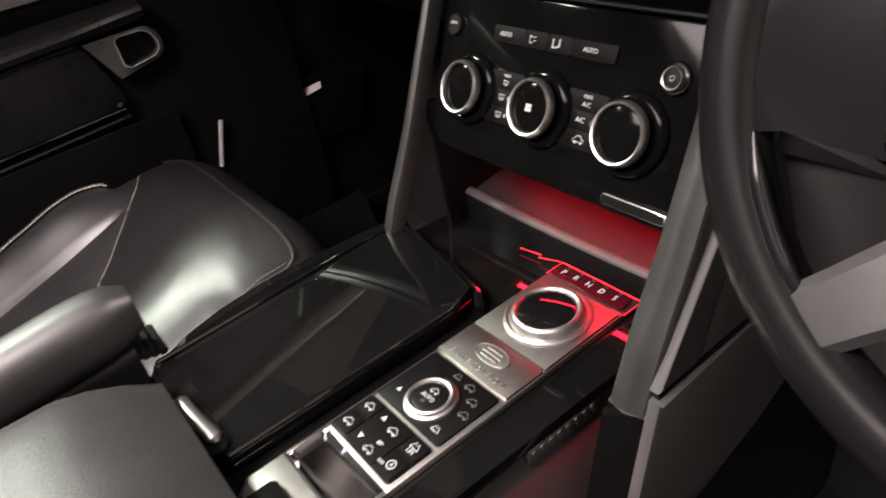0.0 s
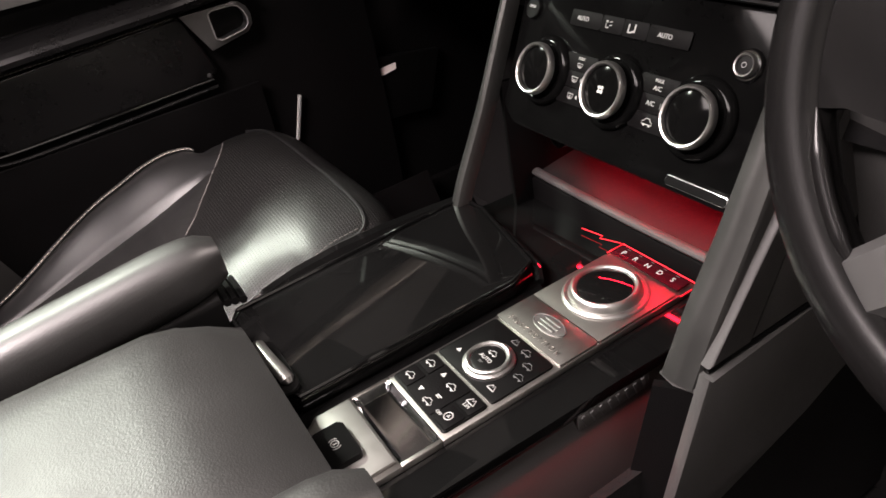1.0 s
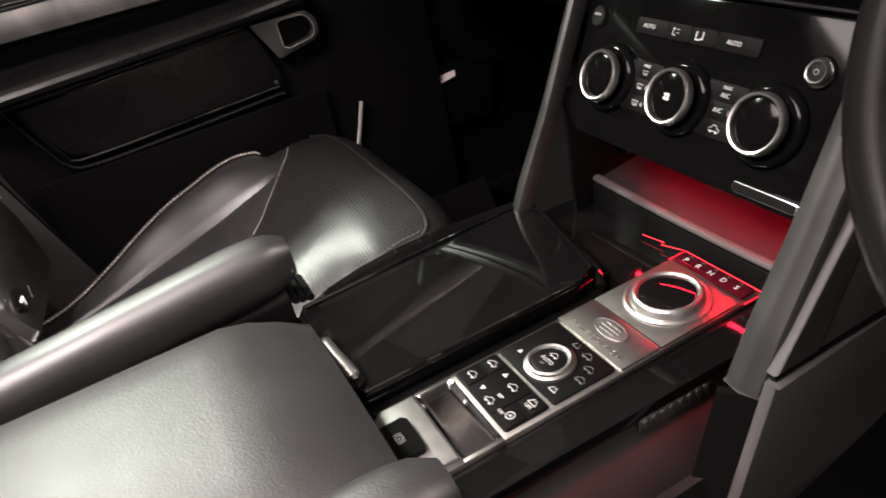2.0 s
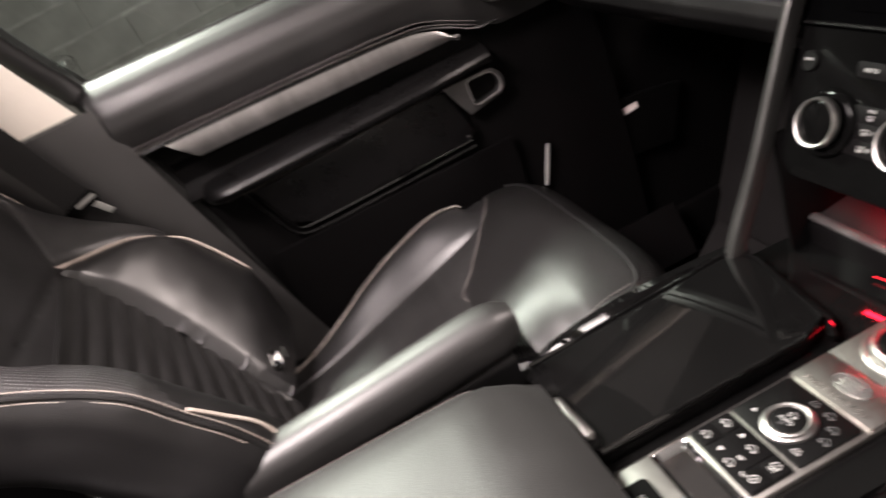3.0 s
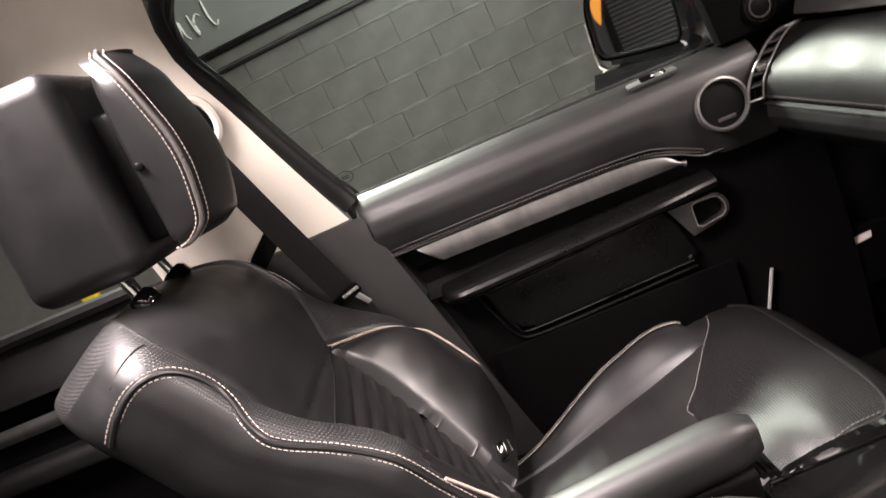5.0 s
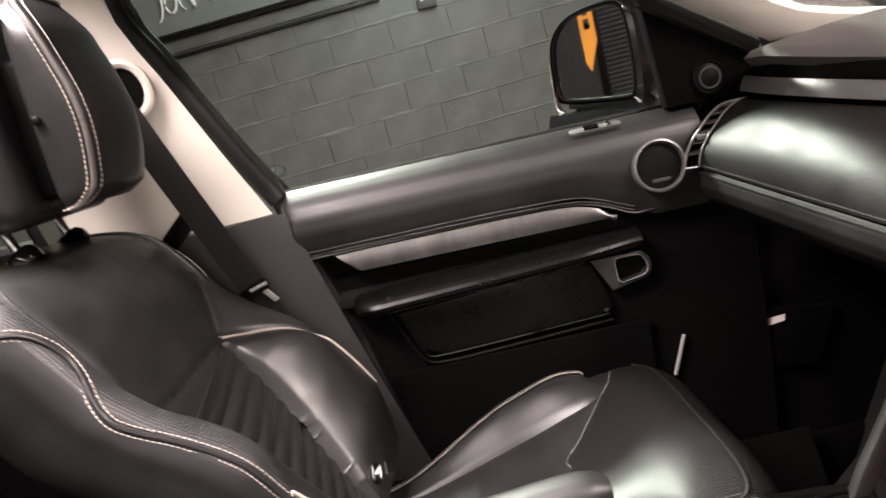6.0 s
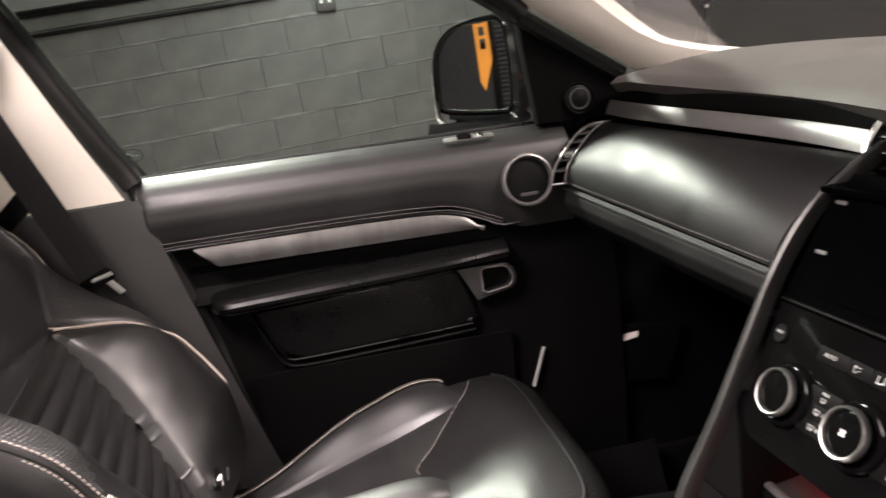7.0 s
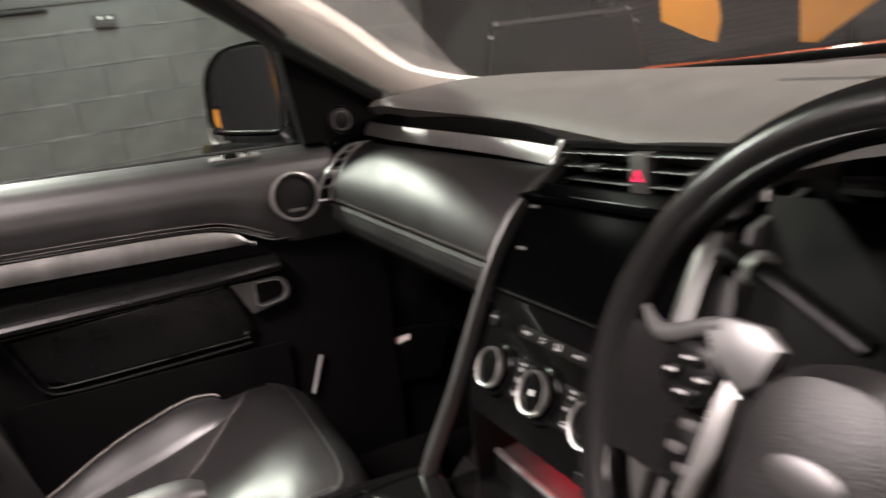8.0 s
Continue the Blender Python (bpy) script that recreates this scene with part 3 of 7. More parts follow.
def a_pillar(s):
    """Beige lining of the windscreen pillar; s: -1 west, 1 east."""
    p = thing("windscreen_pillar", "beige fabric lined windscreen pillar trim", "pillar trim", "pillar trims")
    side = spline([(s * 0.69, 0.905, 0.886), (s * 0.683, 0.80, 0.953), (s * 0.65, 0.60, 1.078), (s * 0.60, 0.30, 1.26)], 18)
    front = spline([(s * 0.60, 1.12, 0.888), (s * 0.645, 0.960, 0.922), (s * 0.63, 0.808, 1.030), (s * 0.605, 0.59, 1.160), (s * 0.56, 0.32, 1.295)], 18)
    loops = []
    for a, b in zip(side, front):
        mid = (a + b) / 2 + Vector((-s * 0.016, -0.006, 0.0))
        out = (a + b) / 2 + Vector((s * 0.045, 0.03, 0.02))
        loops.append([a, a.lerp(mid, 0.5) + Vector((-s * 0.008, -0.004, 0)), mid, b.lerp(mid, 0.5) + Vector((-s * 0.008, 0.0, 0)), b, b.lerp(out, 0.6), out, a.lerp(out, 0.6)])
    part("lining", loft(loops), BEIGE_LIT, p)
    part("rubber_seal", tube([q + Vector((s * 0.012, -0.022, -0.006)) for q in side], 0.016, 8), RUBBER, p, "black rubber door seal")
    return p


def b_pillar(s):
    p = thing("door_pillar", "beige upper and black lower door pillar trim", "pillar trim", "pillar trims")
    def skin(front, back, x, bow):
        f, b = spline(front, 14), spline(back, 14)
        def fn(u, v):
            i = v * 14
            a = f[int(i)] if i >= 14 else f[int(i)].lerp(f[min(14, int(i) + 1)], i - int(i))
            c = b[int(i)] if i >= 14 else b[int(i)].lerp(b[min(14, int(i) + 1)], i - int(i))
            q = a.lerp(c, u)
            return (s * (x - 0.30 * max(0.0, q.z - 0.80) - bow * math.sin(math.pi * min(1, u * 1.0)) ** 0.6), q.y, q.z)
        return sheet(fn, 14, 14, 0.02)
    part("upper_lining", skin([(0, 0.014, 0.785), (0, -0.016, 0.86), (0, -0.046, 0.94), (0, -0.078, 1.03), (0, -0.110, 1.11), (0, -0.118, 1.17), (0, -0.09, 1.24), (0, 0.05, 1.29)],
                              [(0, -0.33, 0.785), (0, -0.34, 0.9), (0, -0.36, 1.0), (0, -0.38, 1.12), (0, -0.40, 1.22), (0, -0.42, 1.29)], 0.69, 0.025), BEIGE, p)
    part("lower_trim", skin([(0, 0.23, 0.1), (0, 0.165, 0.316), (0, 0.095, 0.56), (0, 0.035, 0.782)],
                            [(0, -0.28, 0.1), (0, -0.30, 0.32), (0, -0.32, 0.56), (0, -0.33, 0.782)], 0.690, 0.035), PILLAR, p, "satin black lower pillar trim")
    slot = basis((s * 0.664, -0.13, 0.80), (0, 0.75, 0.65), (0, -0.65, 0.75))
    part("seat_belt_slot", moved(slab(rrect(0.09, 0.03, 0.012), (0, 0, 0.012), 0.002), slot), SATIN, p)
    return p


shell()
a_pillar(-1)
a_pillar(1)
b_pillar(-1)
b_pillar(1)


# ---- seats ----
REC = radians(33)
UPV = Vector((0, -math.sin(REC), math.cos(REC)))
NRM = Vector((0, math.cos(REC), math.sin(REC)))


def front_seat(cx, inboard, label):
    """A reclined leather front seat about x = cx; inboard: 1 if the tunnel lies at higher x, else -1."""
    seat = thing("car_seat", label, "car seat", "front seats", at=(cx, 0.3, 0.0))
    base = Vector((cx, 0.12, 0.36))
    HT = 0.60
    ROLL = 0.046

    def inner(v, side):
        """Where the middle panel ends, towards the tunnel (side 1) or the door (side -1)."""
        if side > 0:
            low = 0.055 + 0.085 * smooth01(v / 0.6)
            return min(low + 0.050 * smooth01((v - 0.50) / 0.07), half(v) * 0.93)
        low = 0.092 * smooth01((v + 0.1) / 0.62)
        return min(low + 0.115 * max(0.0, (v - 0.56) / 0.19) ** 1.1, half(v) * 0.95)

    def half(v):
        k = max(0.0, (v - 0.83) / 0.176)
        return 0.193 + 0.009 * smooth01(v / 0.4) - 0.20 * (1 - math.sqrt(1 - k * k))

    def wing(v):
        return 0.066 * smooth01((v + 0.12) / 0.3) * (1 - 0.86 * smooth01((v - 0.38) / 0.30))

    def arc(x):
        """Height of the seam over a bolster at the distance x from the middle."""
        return 0.565 - 0.165 * max(0.0, (x - 0.09) / 0.1) ** 1.6

    def flutes(x, v):
        """Relief of the fluted panel, which runs on under the bolsters."""
        return -0.0062 + 0.0050 * abs(math.sin(math.pi * v * HT / 0.0272)) ** 0.75 * smooth01((0.556 - v) / 0.02)

    def depth(x, v):
        """Relief of the backrest's face at x from the middle, v from 0 to 1 up."""
        a, i, h = abs(x), inner(v, 1 if x * inboard > 0 else -1), half(v)
        bend_ = 1.7 if x * inboard > 0 else 0.80 + 0.9 * smooth01((v - 0.44) / 0.14)
        d = wing(v) * math.sin(min(1, max(0, (a - i) / max(1e-4, h * 0.98 - i))) * math.pi / 2) ** bend_
        d += 0.030 * math.exp(-((v - 0.78) / 0.16) ** 2) * (1 - 0.25 * (a / h) ** 2)
        if v < (0.48 if x * inboard > 0 else 0.56):
            d -= 0.0065 * hump(a, i, 0.004)
        if a > i and v < 0.60 and x * inboard < 0:
            under = arc(a) - v
            d += 0.007 * smooth01(under / 0.05) - 0.008 * hump(under, 0, 0.012)
        if a < i:
            d -= 0.003 * hump(v, 0.56, 0.008)
        if v > 0.56:
            d -= 0.004 * hump(a, i, 0.005) * smooth01((0.9 - v) / 0.08)
        d -= 0.075 * (1 - math.sqrt(max(0.0, 1 - max(0.0, (v - 0.86) / 0.145) ** 2)))
        d -= 0.016 * smooth01((v - 0.58) / 0.2) * (a / h) ** 3
        d += 0.003 * noise.noise(Vector((x * 9, v * 3.1, cx * 7))) + 0.0009 * noise.noise(Vector((x * 34, v * 19, cx * 3)))
        return d

    def at(x, v, d=0.0):
        """A point of the skin: past half(v) it rolls round the side and runs to the rear."""
        s, a, h = (1 if x >= 0 else -1), abs(x), half(v)
        if a <= h:
            return base + Vector((x, 0, 0)) + UPV * (v * HT) + NRM * (depth(x, v) + d)
        w = a - h
        quarter = ROLL * math.pi / 2
        phi = min(w, quarter) / ROLL
        more = max(0.0, w - quarter)
        turn = max(0.0, more - 0.030) / 0.060
        X = h + (ROLL * 0.92) * math.sin(phi) + 0.006 * math.sin(min(1, more / 0.1) * math.pi) + d * math.sin(phi) - 0.060 * (1 - math.cos(turn))
        D = depth(s * h, v) - ROLL * (1 - math.cos(phi)) - min(more, 0.030) - 0.060 * math.sin(turn) + d * math.cos(phi)
        return base + Vector((s * X, 0, 0)) + UPV * (v * HT) + NRM * D

    # columns follow the seams, so that each panel ends in a clean line
    IN, OUT, SIDE = 20, 22, 22
    def column(k, v):
        s, k = (1 if k >= 0 else -1), abs(k)
        if k <= IN:
            return s * inner(v, s * inboard) * k / IN
        if k <= IN + OUT:
            return s * (inner(v, s * inboard) + (half(v) - inner(v, s * inboard)) * (k - IN) / OUT)
        return s * (half(v) + (ROLL * 1.571 + 0.105) * (k - IN - OUT) / SIDE)

    K = IN + OUT + SIDE
    vs = sorted({round(j / 100, 4) for j in range(101)} | {round(j / 200, 4) for j in range(112)} | {round(0.93 + j / 120, 4) for j in range(9)})

    def region(k, v):
        a = abs(k)
        if a > IN + OUT + 4 and v < 0.93:
            return "side_panel_l" if k < 0 else "side_panel_r"
        if a < IN:
            return "fluted_panel" if v < 0.56 else "upper_panel"
        side = "_l" if k < 0 else "_r"
        return ("bolster" if v < arc(abs(column(k, v))) else "shoulder_panel") + side

    def sag(k):
        """How far the seams across the middle run down towards the tunnel."""
        return 0.066 * (k * inboard / IN + 1) / 2

    faces = {}
    for j in range(len(vs) - 1):
        for k in range(-K, K):
            faces.setdefault(region(k + 0.5, (vs[j] + vs[j + 1]) / 2), []).append((k, j))
    back = part("backrest_shell", back_shell(at, column, K), LEATHER, seat)
    for key, cells in faces.items():
        bm = bmesh.new()
        made = {}
        for i, j in cells:
            ring = []
            for a, b in ((i, j), (i + 1, j), (i + 1, j + 1), (i, j + 1)):
                if (a, b) not in made:
                    v = vs[b] - (sag(a) * (1 - smooth01((vs[b] - 0.56) / 0.36)) if abs(a) <= IN and key in ("fluted_panel", "upper_panel") else 0.0)
                    x = column(a, v)
                    if key == "fluted_panel":
                        x *= 1.07
                        made[a, b] = bm.verts.new(base + Vector((x, 0, 0)) + UPV * (v * HT) + NRM * flutes(x, vs[b]))
                    else:
                        made[a, b] = bm.verts.new(at(x, v))
                ring.append(made[a, b])
            bm.faces.new(ring)
        skin = {"fluted_panel": LEATHER_FLUTE, "upper_panel": LEATHER_SOFT, "side_panel_l": LEATHER, "side_panel_r": LEATHER}.get(key, PERF_BACK if key.startswith("shoulder") else LEATHER_SOFT)
        part(key[:-2] if key[-2:] in ("_l", "_r") else key, bm, skin, back)
    # piping with a row of stitches on either side, along the edge and over the shoulder
    def over(s, pairs, d=0.0):
        return [at(s * (half(v) + w), v, d) for w, v in pairs]

    def rows(line, s, gap):
        """The line shifted across itself, along the skin."""
        out = []
        for i, p in enumerate(line):
            t = line[min(i + 1, len(line) - 1)] - line[max(i - 1, 0)]
            n = (NRM * 0.6 + Vector((s * 0.8, 0, 0)))
            out.append(p + t.cross(n).normalized() * gap)
        return out
    EDGE = [(0.034, 0.0), (0.033, 0.1), (0.032, 0.2), (0.032, 0.3), (0.033, 0.4), (0.036, 0.5), (0.042, 0.57), (0.044, 0.615), (0.034, 0.66), (0.022, 0.70), (0.016, 0.74), (0.018, 0.78), (0.028, 0.82), (0.046, 0.846), (0.070, 0.855), (0.098, 0.848), (0.125, 0.833)]
    for s in (-1, 1):
        edge = [(w + (0.012 if s != inboard else -0.003), v) for w, v in EDGE]
        fine = spline(over(s, edge, 0.0012), 90)
        part("piping", tube(fine, 0.0030, 8), LEATHER_SOFT, back)
        for gap in (-0.0054, 0.0054):
            line = spline(over(s, edge, 0.0010), 45)
            stitches("stitching", rows(line, s, gap), back, THREAD, r=0.0007, length=0.0042, gap=0.0020)
        line = [at(s * x, arc(x), 0.0035) for x in (0.092, 0.105, 0.12, 0.135, 0.15, 0.165, 0.18, 0.192)] + [at(s * (half(v) + w), v, 0.0035) for w, v in ((0.000, 0.345), (0.003, 0.28), (0.005, 0.22), (0.006, 0.16))]
        if s == inboard:
            line = [at(s * (half(v) + w), v, 0.002) for w, v in ((0.020, 0.30), (0.014, 0.24), (0.008, 0.16), (0.006, 0.06), (0.006, 0.0))]
        part("arc_piping", tube(spline(line, 40), [0.0022] * 38 + [0.0018, 0.0012, 0.0005], 6), THREAD, back, "cream welt over the bolster")
        if s != inboard:
            for gap in (-0.005, 0.005):
                stitches("stitching", rows(line[:8], s, gap), back, THREAD, r=0.0006)
        seam = [at(s * inner(v, s * inboard), v, 0.0004) for v in ((0.565, 0.62, 0.68, 0.74, 0.79, 0.83) if s == inboard else (0.565, 0.60, 0.64, 0.68, 0.72))] + [at(s * (half(v) + w), v, 0.0004) for w, v in (((-0.012, 0.865), (0.012, 0.888), (0.040, 0.895), (0.070, 0.888)) if s == inboard else ((0.004, 0.755), (0.030, 0.775), (0.055, 0.785)))]
        part("seam", tube(spline(seam, 50), 0.0009, 6), RUBBER, back)
    part("seam", tube([at(column(k * IN / 8, 0.56 - sag(k * IN / 8)), 0.56 - sag(k * IN / 8), 0.0002) for k in range(-8, 9)], 0.0014, 6), RUBBER, back)
    # headrest
    hb = Vector((cx + inboard * 0.011, -0.103, 0.885))

    def bend(p):
        """The front of the headrest curves back towards the door."""
        k = max(0.0, -(p.x - hb.x) * inboard / 0.1)
        return p - Vector((0, 0.058 * k * k * smooth01((p.y - hb.y + 0.04) / 0.04), 0))
    pad = headrest_pad(hb)
    for vert in pad.verts:
        vert.co = bend(vert.co.copy())
    hd = part("headrest", pad, LEATHER, seat, "black leather headrest with cream stitching")
    for s in (-1, 1):
        ts = (0.02, 0.08, 0.2, 0.35, 0.5, 0.65, 0.8, 0.88, 0.94, 0.98)
        corner = [headrest_ring(hb, t, s)[1] for t in ts]
        tail = [corner[0] + Vector((-s * 0.004, -0.022, -0.006)), corner[0] + Vector((-s * 0.001, -0.010, -0.005))]
        tip = [corner[-1] + Vector((-s * 0.010, -0.004, 0.004)), corner[-1] + Vector((-s * 0.024, -0.010, 0.006))]
        outl = [bend(p) for p in tail + corner + tip]
        part("piping", tube(spline(outl, 50), 0.0032, 8), PIPING, hd)
        for k in (0, 2) if s == inboard else ():
            line = [headrest_ring(hb, t, s)[k] for t in ts]
            shift = line[0] - corner[0]
            line = [p + shift for p in tail] + line + [p + line[-1] - corner[-1] for p in tip]
            stitches("stitching", spline(line, 30), hd, THREAD, r=0.0007, length=0.0040, gap=0.0020)
    part("release_button", lathe(basis((cx + inboard * 0.1155, -0.112, 0.985), (0, 1, 0), (0, 0, 1)), [(0.005, -0.004), (0.005, 0.002), (0.003, 0.003), (0, 0.003)], 14), SATIN, hd)
    rear = box(cx - 0.125, cx + 0.125, -0.305, -0.155, 0.872, 1.122, 0.026, 5)
    part("headrest_back", rear, LEATHER, hd, "padded box behind the headrest")
    part("hinge", box(cx - 0.075, cx + 0.075, -0.165, -0.116, 0.90, 1.06, 0.01), SATIN, hd)
    for s in (-1, 1):
        x = cx + s * 0.062
        post = [(x, -0.235, 0.93), (x, -0.222, 0.88), (x, -0.205, 0.825)]
        part("post", tube(spline(post, 8), 0.0065, 10), CHROME, hd, "chrome headrest post")
        part("post_collar", lathe(basis((x, -0.205, 0.832), (1, 0, 0), (0, 0.87, 0.5)), [(0.021, -0.006), (0.021, 0.008), (0.016, 0.015), (0.009, 0.017), (0, 0.017)], 22), GLOSS, hd)
    clip = at(-inboard * 0.044, 0.055, 0.006)
    hook = part("trim_clip", moved(slab(rrect(0.030, 0.016, 0.005), (0, 0, 0.012), 0.003), basis(clip, (inboard * 0.5, 0, -0.6), (0.6, 0.3, 0.3))), GLOSS, back, "small glossy black clip")
    part("clip_bar", tube([clip + Vector((-0.010, 0.010, 0.010)), clip + Vector((0.010, 0.012, 0.002))], 0.0016, 6), CHROME_SOFT, hook)
    cushion(seat, cx, inboard)
    # folding armrest on the tunnel side
    x = cx + inboard * 0.212
    arm = [(x, -0.02, 0.418), (x, 0.10, 0.427), (x, 0.24, 0.440), (x, 0.345, 0.450), (x, 0.39, 0.454), (x, 0.412, 0.455)]
    ahead, lift = (0.13, 0.035) if inboard < 0 else (0.0, 0.0)
    arm = [(a, b + ahead, c + lift) for a, b, c in arm]
    sec = []
    for i, q in enumerate(spline(arm, 30)):
        k = (0.90 + 0.10 * min(1, i / 8)) * (1, 1, 0.995, 0.975, 0.93, 0.83, 0.60)[max(0, i - 24)]
        sec.append([q + Vector((p.x * k, 0, p.y * k)) for p in rrect(0.058, 0.066, 0.024, 6)])
    part("armrest", loft(sec), ARMREST, seat, "padded folding armrest")
    part("armrest_hinge", loft([[Vector((x + p.x, y + ahead, z + lift + p.y)) for p in rrect(0.050, 0.080, 0.012, 3)] for y, z in ((-0.01, 0.372), (0.20, 0.380), (0.36, 0.386), (0.394, 0.390))]), SATIN, seat)
    for k in range(4):
        part("adjuster_rib", tube([(x + e, 0.392 + ahead + k * 0.0075, 0.418 + lift - 0.002 * k) for e in (-0.024, 0.024)], 0.0045, 6), SATIN, seat)
    return seat


def back_shell(at, column, K):
    """The rear of the backrest, closed against its sides and top."""
    loops = []
    for j in range(0, 31):
        v = j / 30
        l, r = at(column(-K, v), v), at(column(K, v), v)
        mid = (l + r) / 2
        ring = [l]
        for k in range(1, 12):
            a = -1 + k / 6
            ring.append(mid + (r - mid) * a - NRM * 0.035 * (1 - a ** 4))
        ring += [r, mid + (r - mid) * 0.6 + NRM * 0.008, mid + NRM * 0.01, mid + (l - mid) * 0.6 + NRM * 0.008]
        loops.append(ring)
    v = 1.0
    bm = loft(loops)
    cap = loft([[at(column(k, 1.0), 1.0) for k in range(-K, K + 1)] + [loops[-1][i] for i in range(11, 0, -1)],
                [at(column(k, 1.0), 1.0).lerp(loops[-1][6], 0.5) + UPV * 0.004 for k in range(-K, K + 1)] + [Vector(loops[-1][i]).lerp(loops[-1][6], 0.5) + UPV * 0.004 for i in range(11, 0, -1)]])
    return merge(bm, cap)


def headrest_profile(t):
    """Half width, front, rear and rounding of the headrest pad at the height t, 0 to 1."""
    w = 0.095 + 0.006 * math.sin(math.pi * t) - 0.050 * (1 - math.cos(radians(80) * max(0.0, (t - 0.76) / 0.24)))
    f = 0.014 + 0.028 * math.sin(math.pi * min(1, t * 1.05 + 0.10)) - 0.024 * smooth01((t - 0.80) / 0.20) - 0.012 * smooth01((0.06 - t) / 0.06)
    a = radians(80) * max(0.0, (t - 0.76) / 0.24)
    z = 0.238 * t if t < 0.76 else 0.181 + 0.058 * math.sin(a)
    k = math.sqrt(max(0.0, 1 - (1 - min(1.0, min(t / 0.07, (1 - t) / 0.12))) ** 2))
    return w * (0.90 + 0.10 * k), f * (0.45 + 0.55 * k), -0.020 + 0.008 * (1 - k), z


def headrest_ring(o, t, s):
    """Places on the front face beside the edge, on the edge, and on the side."""
    w, f, b, z = headrest_profile(t)
    return [o + Vector((s * (w - 0.0065), f + 0.0026, z)), o + Vector((s * (w + 0.0005), f - 0.0035, z)), o + Vector((s * (w + 0.0033), f - 0.0100, z))]


def headrest_pad(o):
    loops = []
    n = 36
    for j in range(n + 1):
        w, f, b, z = headrest_profile(j / n)
        ring = []
        for i in range(13):
            a = -1 + i / 6
            ring.append(o + Vector(((w - 0.010) * a, f + 0.002 + 0.010 * (1 - a * a), z)))
        side = [(w - 0.003, f - 0.0012), (w, f - 0.005), (w + 0.0025, f - 0.012), (w + 0.003, f - 0.025), (w, b + 0.006), (w - 0.008, b)]
        ring += [o + Vector((x, y, z)) for x, y in side] + [o + Vector((0, b - 0.004, z))] + [o + Vector((-x, y, z)) for x, y in reversed(side)]
        loops.append(ring)
    return loft(loops)


